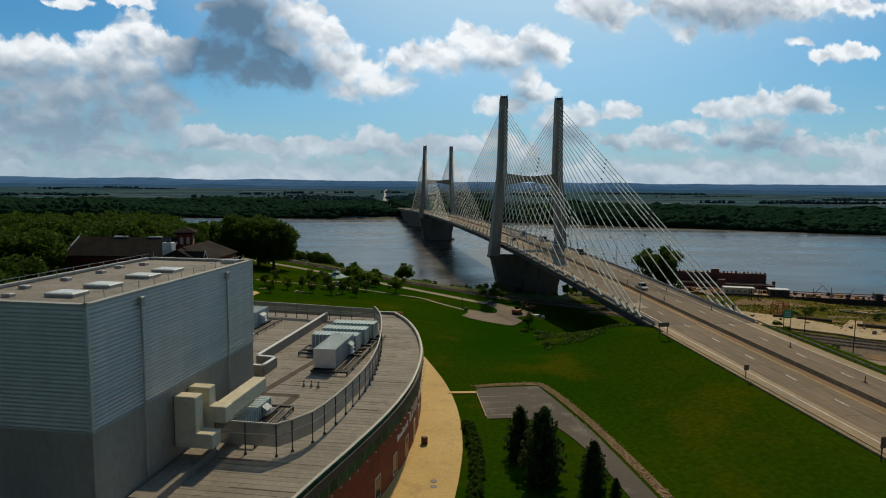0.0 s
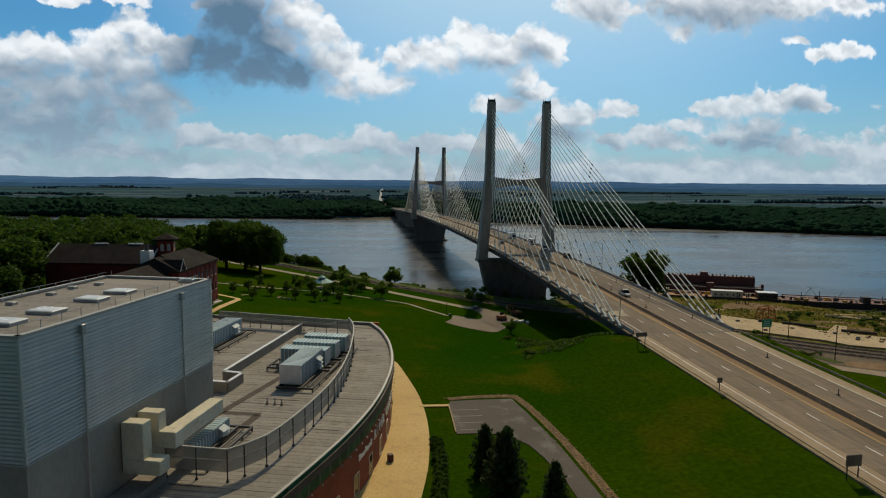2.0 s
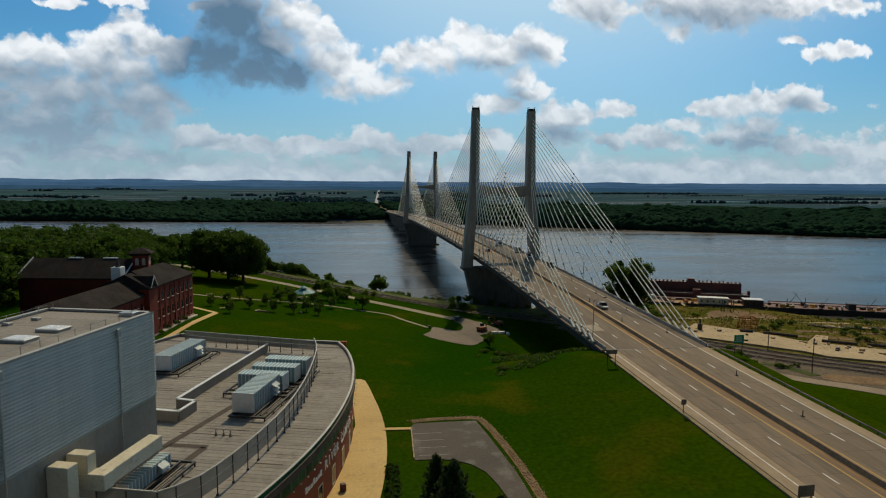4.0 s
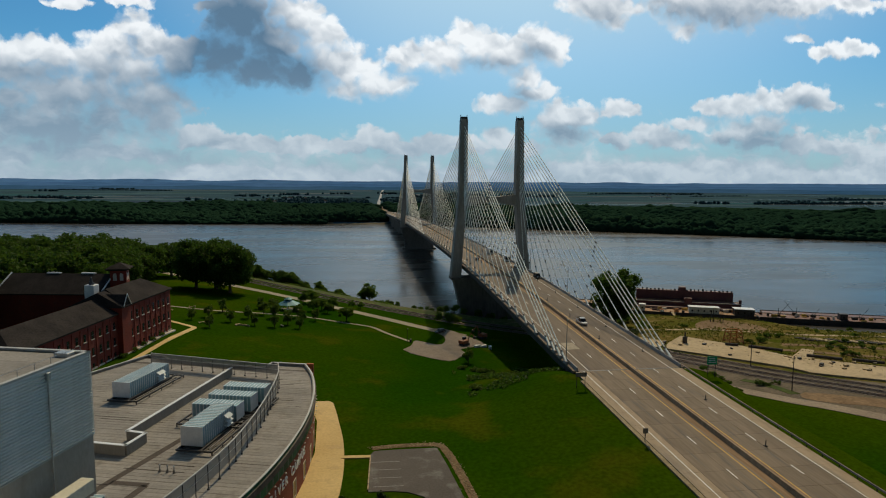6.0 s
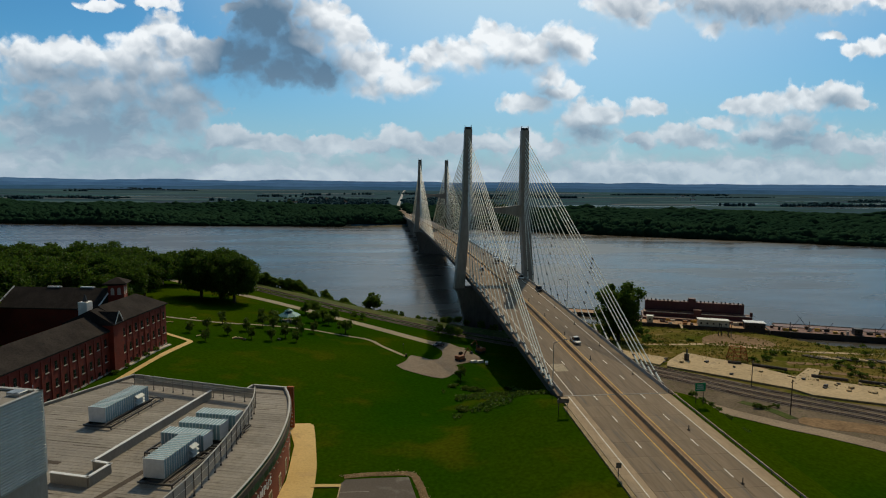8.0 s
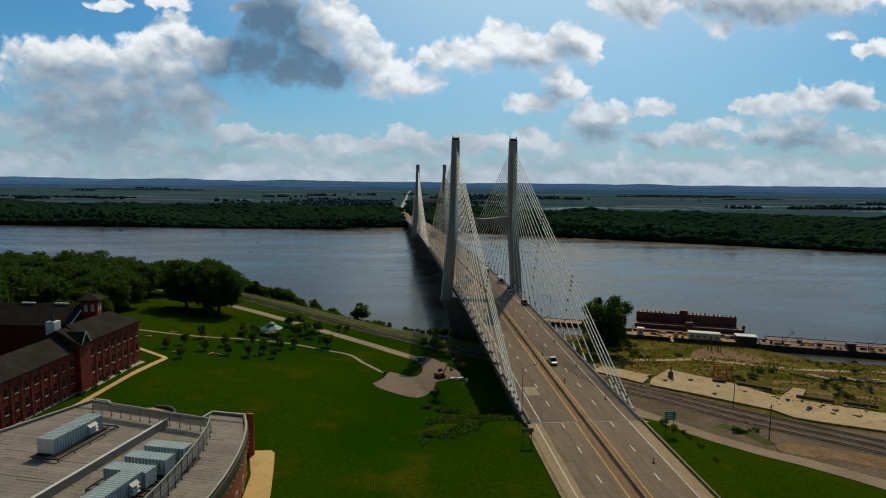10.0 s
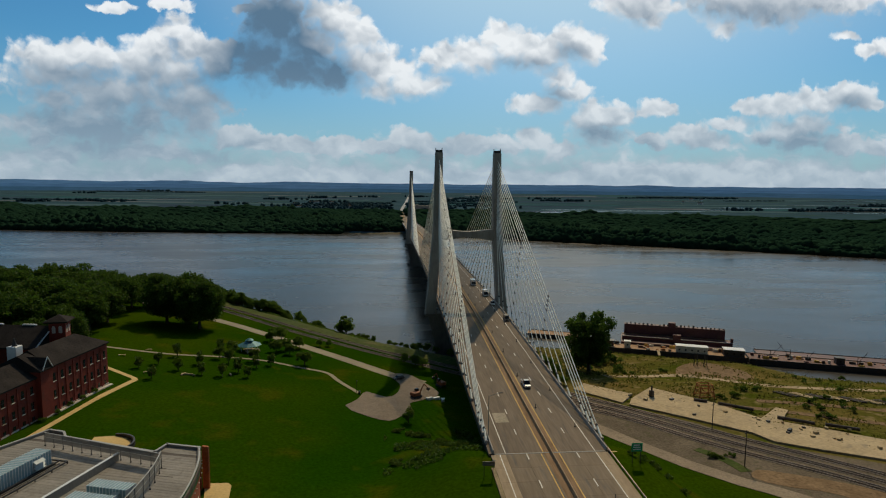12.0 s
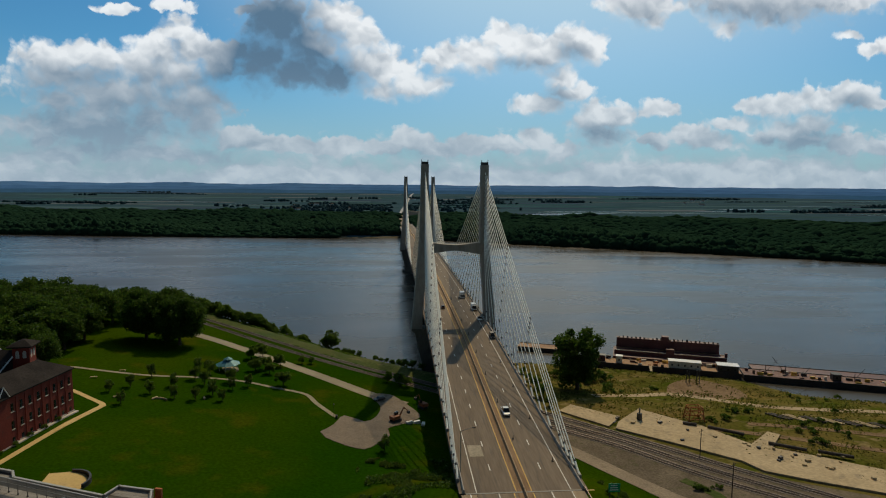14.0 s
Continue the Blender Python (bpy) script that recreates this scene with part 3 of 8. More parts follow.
def tube(bm, a, b, r0, r1=None, seg=6, cap=True):
    a, b = Vector(a), Vector(b)
    r1 = r0 if r1 is None else r1
    w = (b - a).normalized()
    e = w.orthogonal().normalized()
    g = w.cross(e)
    rings = []
    for p, r in ((a, r0), (b, r1)):
        rings.append([bm.verts.new(p + r * (math.cos(k * math.tau / seg) * e + math.sin(k * math.tau / seg) * g)) for k in range(seg)])
    for k in range(seg):
        j = (k + 1) % seg
        bm.faces.new((rings[0][k], rings[0][j], rings[1][j], rings[1][k]))
    if cap:
        bm.faces.new(rings[0][::-1])
        bm.faces.new(rings[1])


def prism(bm, outline, z0, z1):
    """An upright prism over an outline given counter-clockwise."""
    a = [bm.verts.new((x, y, z0)) for x, y in outline]
    b = [bm.verts.new((x, y, z1)) for x, y in outline]
    n = len(outline)
    for i in range(n):
        j = (i + 1) % n
        bm.faces.new((a[i], a[j], b[j], b[i]))
    bm.faces.new(b)
    bm.faces.new(a[::-1])


def loft(bm, rings):
    """Skin through rings of equal length, closed at both ends."""
    vs = [[bm.verts.new(p) for p in ring] for ring in rings]
    n = len(vs[0])
    for a, b in zip(vs, vs[1:]):
        for i in range(n):
            j = (i + 1) % n
            bm.faces.new((a[i], a[j], b[j], b[i]))
    bm.faces.new(vs[0][::-1])
    bm.faces.new(vs[-1])


def smooth_line(pts, step=3.0):
    """A Catmull-Rom line through points in the plane."""
    out = []
    for i in range(len(pts) - 1):
        p0, p1, p2, p3 = (Vector(pts[max(0, min(len(pts) - 1, k))]) for k in (i - 1, i, i + 1, i + 2))
        n = max(1, int((p2 - p1).length / step))
        for k in range(n):
            t = k / n
            out.append(0.5 * ((2 * p1) + (p2 - p0) * t + (2 * p0 - 5 * p1 + 4 * p2 - p3) * t * t + (3 * p1 - p0 - 3 * p2 + p3) * t ** 3))
    out.append(Vector(pts[-1]))
    return [(p.x, p.y) for p in out]


def offset_line(line, d):
    """The line moved to its left by d."""
    out = []
    for i, p in enumerate(line):
        a, b = Vector(line[max(0, i - 1)]), Vector(line[min(len(line) - 1, i + 1)])
        w = (b - a).normalized()
        out.append((p[0] - w.y * d, p[1] + w.x * d))
    return out


# ---- the lie of the land (z = 0 near the low river; the flood stands at z = 1) ----
WATER = 1.0


def sstep(a, b, v):
    u = min(1.0, max(0.0, (v - a) / (b - a)))
    return u * u * (3 - 2 * u)


def deck_z(y):
    if y > 80:
        return 31.2 - 0.000033 * (y - 80) ** 2 if y < 520 else max(6.2, 24.81 - 0.0295 * (y - 520))
    if y > -165:
        return 31.2 - 0.00009 * (y - 80) ** 2
    return 25.8 + 0.037 * (y + 165)


def road_x(y):
    """Middle of the roadway."""
    return -0.95 * sstep(-20, -150, y)


def near_shore(x):
    if x < 0:
        return min(118.0, -5 - 0.8 * x)
    hull = 2.6 - 0.382 * (x - 85.3)              # the moored barges lie against the bank
    if x < 55:
        return -5 + (hull + 5) * sstep(8, 55, x)
    return hull if x < 128 else hull - 15 * sstep(128, 150, x)


FAR = [(-5200, 1400), (-1500, 950), (-724, 832), (-315, 771), (-15, 752), (166, 652), (318, 573), (590, 405), (900, 240), (1600, -140), (5200, -1900)]


def far_shore(x):
    for (x0, y0), (x1, y1) in zip(FAR, FAR[1:]):
        if x <= x1:
            return y0 + (y1 - y0) * (x - x0) / (x1 - x0)
    return FAR[-1][1]


def far_rise(x, y):
    """The plain lifts gently towards the hills."""
    return 18.0 * sstep(2500, 4500, math.hypot(x + 40, y + 295))


def ground_z(x, y):
    ns, fs = near_shore(x), far_shore(x)
    if y > (ns + fs) / 2:
        return -3.0 + 7.5 * sstep(fs - 12, fs + 10, y) + far_rise(x, y)
    slope = 0.055 if y > -105 else 0.043
    left = max(9.5, min(25.0, 16.0 - 0.12 * (x + 52) - slope * (y + 105)))
    left += (20.9 - left) * sstep(-150, -186, y)
    yard = 10.0 + 2.0 * sstep(-115, -170, y) - 5.0 * sstep(-75, -30, y + 0.25 * (x - 60)) * sstep(20, 50, x)
    z = left + (yard - left) * sstep(-14, 22, x)
    road = deck_z(min(y, -165)) - 0.45
    cx = road_x(y)
    w = sstep(-46, -17.5, x - cx) if x < cx else 1 - sstep(17.5, 40, x - cx)
    z += (road - z) * w * (1 - sstep(-166, -122, y))
    width = 34 if x < 20 else 20
    z += (-3.0 - z) * sstep(ns - width, ns + 8, y)
    return z


def spaced(stops):
    out = []
    for (a, b, n) in stops:
        out += list(np.linspace(a, b, n, endpoint=False))
    return out + [stops[-1][1]]


xs = spaced([(-4900, -700, 20), (-700, -220, 24), (-220, 230, 150), (230, 700, 30), (700, 4900, 24)])
ys = spaced([(-900, -330, 12), (-330, 140, 156), (140, 380, 12), (380, 800, 60), (800, 1200, 20), (1200, 4800, 30)])
nx = len(xs)
verts = [(x, y, ground_z(x, y)) for y in ys for x in xs]
faces, kinds = [], []
for j in range(len(ys) - 1):
    for i in range(nx - 1):
        faces.append((j * nx + i, j * nx + i + 1, (j + 1) * nx + i + 1, (j + 1) * nx + i))
        x, y = (xs[i] + xs[i + 1]) / 2, (ys[j] + ys[j + 1]) / 2
        z = ground_z(x, y)
        if y > (near_shore(x) + far_shore(x)) / 2:
            kinds.append(2 if z > 3 or not -130 < x < 0 else 3)
        elif z < 2.2:
            kinds.append(3)
        elif x > 22 and y > -150 and z < 16:
            kinds.append(1 if y > -118 - 1.73 * (x - 34) else 0)
        elif y > near_shore(x) - 45 and x < 22:
            kinds.append(4)
        else:
            kinds.append(0)
ground_me = bpy.data.meshes.new("ground")
ground_me.from_pydata(verts, [], faces)
for m in (lawn_mat, yard_mat, hazed_plain_mat, mud_mat, rough_grass):
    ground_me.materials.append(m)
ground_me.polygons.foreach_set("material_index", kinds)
ground_me.polygons.foreach_set("use_smooth", [True] * len(faces))
tagged(new("ground", ground_me), "mown green lawn, rough yard, banks and flat far fields tinted for haze", "ground", kind="structure")

bm = bmesh.new()
edge_near = [(x, near_shore(x) - 30) for x in np.linspace(-4900, 4900, 60)]
edge_far = [(x, far_shore(x) + 14) for x in np.linspace(-4900, 4900, 60)]
a = [bm.verts.new((x, y, WATER)) for x, y in edge_near]
b = [bm.verts.new((x, y, WATER)) for x, y in edge_far]
for i in range(len(a) - 1):
    bm.faces.new((a[i], a[i + 1], b[i + 1], b[i]))
solid("water", bm, water_mat, "wide muddy brown river in flood reflecting the sky", "river", kind="structure")


def lay(name, line, width, mat, label, category, dz=0.10, kind="structure", thick=0.4, z_at=ground_z, parent=None):
    """A strip of even width along a line, lying on the ground, with real sides."""
    bm = bmesh.new()
    l, r = offset_line(line, width / 2), offset_line(line, -width / 2)
    rows = []
    for (lx, ly), (mx, my), (rx, ry) in zip(l, line, r):
        top = [(lx, ly, z_at(lx, ly) + dz), (mx, my, z_at(mx, my) + dz), (rx, ry, z_at(rx, ry) + dz)]
        rows.append([bm.verts.new(p) for p in top] + [bm.verts.new((rx, ry, top[2][2] - thick)), bm.verts.new((lx, ly, top[0][2] - thick))])
    for a, b in zip(rows, rows[1:]):
        for i in range(5):
            j = (i + 1) % 5
            bm.faces.new((a[j], a[i], b[i], b[j]))
    bm.faces.new(rows[0])
    bm.faces.new(rows[-1][::-1])
    bmesh.ops.recalc_face_normals(bm, faces=bm.faces)
    if parent is not None:
        return part(name, bm, mat, parent, label)
    return solid(name, bm, mat, label, category, kind=kind)


def sheet(name, outline, mat, label, category, dz=0.12, kind="structure", step=6.0, thick=0.4):
    """A paved area that follows the ground."""
    bm = bmesh.new()
    vs = [bm.verts.new((x, y, 0)) for x, y in outline]
    bm.faces.new(vs)
    bmesh.ops.triangulate(bm, faces=bm.faces)
    for _ in range(5):
        long = [e for e in bm.edges if e.calc_length() > step]
        if not long:
            break
        bmesh.ops.subdivide_edges(bm, edges=long, cuts=1, use_grid_fill=False)
        bmesh.ops.triangulate(bm, faces=bm.faces)
    for v in bm.verts:
        v.co.z = ground_z(v.co.x, v.co.y) + dz
    bmesh.ops.recalc_face_normals(bm, faces=bm.faces)
    up = sum(f.normal.z for f in bm.faces)
    if up < 0:
        bmesh.ops.reverse_faces(bm, faces=bm.faces)
    rim = [e for e in bm.edges if e.is_boundary]
    out = bmesh.ops.extrude_edge_only(bm, edges=rim)
    for v in out["geom"]:
        if isinstance(v, bmesh.types.BMVert):
            v.co.z -= thick
    bmesh.ops.recalc_face_normals(bm, faces=bm.faces)
    return solid(name, bm, mat, label, category, kind=kind)


# ---- paths, parking, roads and tracks ----
sheet("plaza", smooth_line([(-52.7, -103.5), (-49.2, -95.8), (-46.5, -86.0), (-39.4, -90.4), (-35.6, -84), (-34.4, -72), (-38.5, -60), (-31, -56), (-24, -68),
                            (-20, -80), (-27, -90), (-31.5, -95), (-30.8, -101.5), (-34.6, -109), (-38.4, -114.5), (-44.3, -112.6), (-50.5, -108)], 3.0),
      gravel, "irregular tan gravel turnaround beside the lawn", "plaza")
lay("river_walk", smooth_line([(-200, 58), (-160, 36), (-121, 11), (-100, -5), (-80, -22), (-58, -41), (-37, -60), (-25, -67)], 4.0), 6.2, path_concrete,
    "pale concrete river drive running beside the lawn", "drive")
lay("lawn_path", smooth_line([(-150, -59), (-123, -61), (-104, -57.5), (-88, -57), (-73.5, -62), (-62.5, -66), (-57, -76), (-49.0, -88.5)], 2.5), 1.8, path_concrete,
    "narrow curved concrete footpath across the lawn", "path")
lay("garden_path", smooth_line([(-136, -85), (-121.5, -95.6), (-120.6, -97.2), (-125.8, -137), (-127, -147)], 2.0), 1.8, tan_concrete, "pale footpath with a sharp corner beside the brick hall", "path")
WALK = [(-79.2, -164.2), (-74.4, -163.4)] + smooth_line([(-73.4, -164.6), (-72.7, -169), (-71.8, -176), (-70.9, -183.4), (-70.5, -189.5), (-70.4, -196), (-70.7, -203), (-71.4, -210), (-72.6, -217.6), (-73.6, -222), (-75.8, -230.3), (-80, -243), (-87, -258)], 2.5)
WALK += [(-99, -262), (-98, -256), (-92.6, -245.5), (-84.6, -227.5), (-78.4, -208), (-75.9, -190), (-76.4, -175)]
sheet("pavement", WALK, tan_concrete, "warm tan stamped concrete walk hugging the curved building", "pavement")
lay("link_path", [(-71.0, -192.6), (-68, -192.8), (-65.6, -193.0)], 1.0, tan_concrete, "short pale concrete link to the parking area", "path", dz=0.2)
sheet("parking", [(-65.7, -192.3), (-64.8, -190.7), (-59, -190.6), (-52.9, -190.8), (-52.0, -198.2), (-51.4, -205), (-50.7, -213), (-50.5, -227), (-50.5, -236), (-51.2, -252), (-55.8, -252), (-54, -236), (-53.8, -223.5),
                  (-54.6, -216), (-55.6, -211.5), (-57.4, -208.6), (-59.8, -206.8), (-62.6, -206.1), (-66.3, -205.9)], asphalt, "grey asphalt parking bay with a drive leading away", "parking", step=3.0)
for k in range(4):
    lay("bay_line", [(-65.5 + 0.02 * k, -195.4 - 3.0 * k), (-60.4, -195.6 - 3.0 * k)], 0.14, faded_paint, "faded white bay line", "marking", dz=0.135, thick=0.02)

# ---- the cable-stayed bridge ----
bridge = thing("cable_stayed_bridge", (0, 0, WATER), "concrete cable-stayed road bridge with two H-shaped towers", "bridge")
EDGE = 14.6


def sweep_deck(bm, section, y0, y1, step=10.0):
    """Carries a cross-section (x, height over the deck) along the roadway."""
    n = max(2, int((y1 - y0) / step) + 1)
    rings = []
    for y in np.linspace(y0, y1, n):
        z, cx = deck_z(y), road_x(y)
        rings.append([(cx + x, y, z + h) for x, h in section])
    loft(bm, rings)


bm = bmesh.new()
sweep_deck(bm, [(-EDGE, 0.0), (-EDGE, -0.45), (EDGE, -0.45), (EDGE, 0.0)][::-1], -163, 513)
bmesh.ops.recalc_face_normals(bm, faces=bm.faces)
part("deck", bm, deck_concrete, bridge, "worn grey-tan concrete deck")
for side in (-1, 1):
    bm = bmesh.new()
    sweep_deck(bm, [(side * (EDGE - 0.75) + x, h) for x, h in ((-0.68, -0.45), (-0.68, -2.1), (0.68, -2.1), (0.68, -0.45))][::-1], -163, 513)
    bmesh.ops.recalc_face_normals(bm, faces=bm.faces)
    part("edge_girder", bm, edge_shade, bridge, "edge girder with its shade painted dark")
bm = bmesh.new()
for k in range(126):
    y = -160 + k * 5.33
    quad_box(bm, (road_x(y) - EDGE + 1.4, y - 0.2, deck_z(y) - 1.7), (2 * EDGE - 2.8, 0, 0), (0, 0.4, 0), (0, 0, 1.3))
part("floor_beams", bm, steel_dark, bridge, "dark steel floor beams under the deck")
bm = bmesh.new()
sweep_deck(bm, [(-13.4, 0.0), (-13.4, -2.6), (13.4, -2.6), (13.4, 0.0)][::-1], 513.3, 1500, 30)
bmesh.ops.recalc_face_normals(bm, faces=bm.faces)
part("approach_deck", bm, deck_concrete, bridge, "tan concrete approach spans")
for y in np.arange(555, 1130, 42.0):
    bm = bmesh.new()
    box(bm, 0, y, -4, 18, 2.4, deck_z(y) + 1.4)
    part("approach_pier", bm, grey_concrete, bridge)
BARRIER = [(-0.28, 0.0), (-0.22, 0.3), (-0.12, 0.85), (0.12, 0.85), (0.22, 0.3), (0.28, 0.0)]
for side in (-1, 1):
    for y0 in range(-163, 513, 26):
        bm = bmesh.new()
        sweep_deck(bm, [(side * 13.55 + x, h) for x, h in BARRIER][::-1], y0 + 0.06, min(y0 + 25.94, 512.9), 13)
        bmesh.ops.recalc_face_normals(bm, faces=bm.faces)
        part("parapet_barrier", bm, grey_concrete, bridge)
    bm = bmesh.new()
    sweep_deck(bm, [(side * 13.2 + x, h) for x, h in BARRIER][::-1], 514, 1500, 30)
    bmesh.ops.recalc_face_normals(bm, faces=bm.faces)
    part("approach_barrier", bm, grey_concrete, bridge)
bm = bmesh.new()
sweep_deck(bm, [(x * 1.1, h * 1.05) for x, h in BARRIER][::-1], -163, 1500, 20)
bmesh.ops.recalc_face_normals(bm, faces=bm.faces)
part("median_barrier", bm, surface("stained_median_concrete", (0.27, 0.195, 0.115), (0.34, 0.25, 0.15), 0.9, 0.1, 1.5, 0.1), bridge, "brown-stained concrete median barrier")
# expansion joint and a pale repair near the abutment
for y, w in ((-163.2, 0.5), (513.1, 0.5)):
    bm = bmesh.new()
    quad_box(bm, (road_x(y) - 13.2, y - w / 2, deck_z(y) + 0.004), (26.4, 0, 0), (0, w, 0), (0, 0, 0.02))
    part("expansion_joint", bm, steel_dark, bridge)
bm = bmesh.new()
quad_box(bm, (-11.0, -146.5, deck_z(-146.5) + 0.0), (3.5, 0, 0), (0, 6.0, deck_z(-140.5) - deck_z(-146.5)), (0, 0, 0.018))
part("repair_patch", bm, surface("pale_patch", (0.30, 0.255, 0.18), (0.34, 0.285, 0.205), 0.85, 0.3, 2.0, 0.05), bridge, "pale concrete deck repair")


def road_line(name, x, y0, y1, w, mat, parent, label=""):
    bm = bmesh.new()
    n = max(2, int((y1 - y0) / 15) + 1)
    prev = None
    for y in np.linspace(y0, y1, n):
        cx = road_x(y) + x
        cur = [bm.verts.new((cx - w / 2, y, deck_z(y) + 0.012)), bm.verts.new((cx + w / 2, y, deck_z(y) + 0.012))]
        if prev:
            bm.faces.new((prev[0], prev[1], cur[1], cur[0]))
        prev = cur
    return part(name, bm, mat, parent, label)


for x0, x1 in ((-1.7, -0.3), (0.3, 1.7)):
    bm = bmesh.new()
    prev = None
    for y in np.linspace(-162.8, 1480, 110):
        cur = [bm.verts.new((road_x(y) + x, y, deck_z(y) + 0.007)) for x in (x0, x1)]
        if prev:
            bm.faces.new((prev[0], prev[1], cur[1], cur[0]))
        prev = cur
    part("median_gutter", bm, median_stain, bridge, "rust-brown stained gutter beside the median")
for x in (-10.7, 10.7):
    road_line("edge_line", x, -162.8, 1480, 0.22, white_paint, bridge)
for x in (-1.75, 1.75):
    road_line("yellow_line", x, -162.8, 1480, 0.24, yellow_paint, bridge)
for x in (-6.1, 6.1):
    for k in range(42):
        y = -153.5 + 12.2 * k
        road_line("lane_dash", x, y, y + 3.1, 0.26, white_paint, bridge)

# towers
CABLE_Y = [-157 + 4.5 * k for k in range(4)] + [-131 + 10.65 * k for k in range(12)]


def leg_ring(cx, y, z, wx, wy, ch=0.35):
    hx, hy = wx / 2, wy / 2
    return [(cx - hx + ch, y - hy, z), (cx + hx - ch, y - hy, z), (cx + hx, y - hy + ch, z), (cx + hx, y + hy - ch, z),
            (cx + hx - ch, y + hy, z), (cx - hx + ch, y + hy, z), (cx - hx, y + hy - ch, z), (cx - hx, y - hy + ch, z)]


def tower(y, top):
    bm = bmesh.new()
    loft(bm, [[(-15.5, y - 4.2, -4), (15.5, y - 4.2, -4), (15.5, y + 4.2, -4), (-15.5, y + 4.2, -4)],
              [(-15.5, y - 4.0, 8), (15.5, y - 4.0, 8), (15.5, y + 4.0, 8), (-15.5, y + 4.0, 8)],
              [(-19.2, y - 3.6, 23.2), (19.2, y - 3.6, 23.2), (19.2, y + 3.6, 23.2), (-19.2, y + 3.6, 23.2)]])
    pier = part("pier", bm, pier_shade, bridge, "weathered grey concrete pier and tower, shade painted into the pier")
    bm = bmesh.new()
    loft(bm, [[(-20.6, y - 4.3, 23.2), (20.6, y - 4.3, 23.2), (20.6, y + 4.3, 23.2), (-20.6, y + 4.3, 23.2)],
              [(-20.6, y - 4.3, 24.4), (20.6, y - 4.3, 24.4), (20.6, y + 4.3, 24.4), (-20.6, y + 4.3, 24.4)]])
    part("pier_cap", bm, pier_shade, pier)
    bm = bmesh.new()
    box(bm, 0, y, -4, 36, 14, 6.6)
    part("footing", bm, pier_shade, pier)
    for side in (-1, 1):
        bm = bmesh.new()
        loft(bm, [leg_ring(side * c, y, z, wx, wy) for c, z, wx, wy in ((17.9, 24.4, 5.2, 6.6), (17.3, 33, 4.9, 6.3), (15.0, 62, 4.5, 5.6), (14.6, 67, 4.4, 5.4), (14.3, top - 3, 3.6, 4.6), (14.3, top - 1.4, 3.6, 4.6))])
        part("tower_leg", bm, grey_concrete, pier)
        # raised panel strips down both broad faces
        for face in (-1, 1):
            bm = bmesh.new()
            for k in range(2):
                off = (-0.9, 0.9)[k]
                loft(bm, [[(side * c + off - 0.35, y + face * (wy / 2 - 0.02), z), (side * c + off + 0.35, y + face * (wy / 2 - 0.02), z),
                           (side * c + off + 0.35, y + face * (wy / 2 + 0.14), z), (side * c + off - 0.35, y + face * (wy / 2 + 0.14), z)]
                          for c, z, wy in ((17.4, 33, 6.3), (15.0, 62, 5.6), (14.6, 67, 5.4), (14.32, top - 5, 4.6))])
            bmesh.ops.recalc_face_normals(bm, faces=bm.faces)
            part("pilaster", bm, grey_concrete, pier)
        bm = bmesh.new()
        loft(bm, [leg_ring(side * 14.3, y, top - 1.4, 3.2, 4.2), leg_ring(side * 14.3, y, top - 0.2, 3.2, 4.2)])
        for dx in (-1.6, 1.6):
            tube(bm, (side * 14.3 + dx, y, top - 1.4), (side * 14.3 + dx, y, top + 0.9), 0.12)
        for dx, dy in ((-1.4, -1.9), (1.4, -1.9), (1.4, 1.9), (-1.4, 1.9)):
            tube(bm, (side * 14.3 + dx, y + dy, top - 0.3), (side * 14.3 + dx, y + dy, top + 0.7), 0.06, seg=4)
        part("tower_cap", bm, steel_dark, pier, "dark cap with lights and railings")
    bm = bmesh.new()
    rings = []
    for x, z0, z1 in ((-13.4, 60.2, 66.4), (-11.5, 60.6, 66.0), (-4, 61.8, 65.1), (0, 62.2, 64.9), (4, 61.8, 65.1), (11.5, 60.6, 66.0), (13.4, 60.2, 66.4)):
        rings.append([(x, y - 2.2, z0), (x, y + 2.2, z0), (x, y + 2.2, z1), (x, y - 2.2, z1)])
    loft(bm, rings)
    bmesh.ops.recalc_face_normals(bm, faces=bm.faces)
    part("crossbeam", bm, grey_concrete, pier, "crossbeam thinner at midspan")


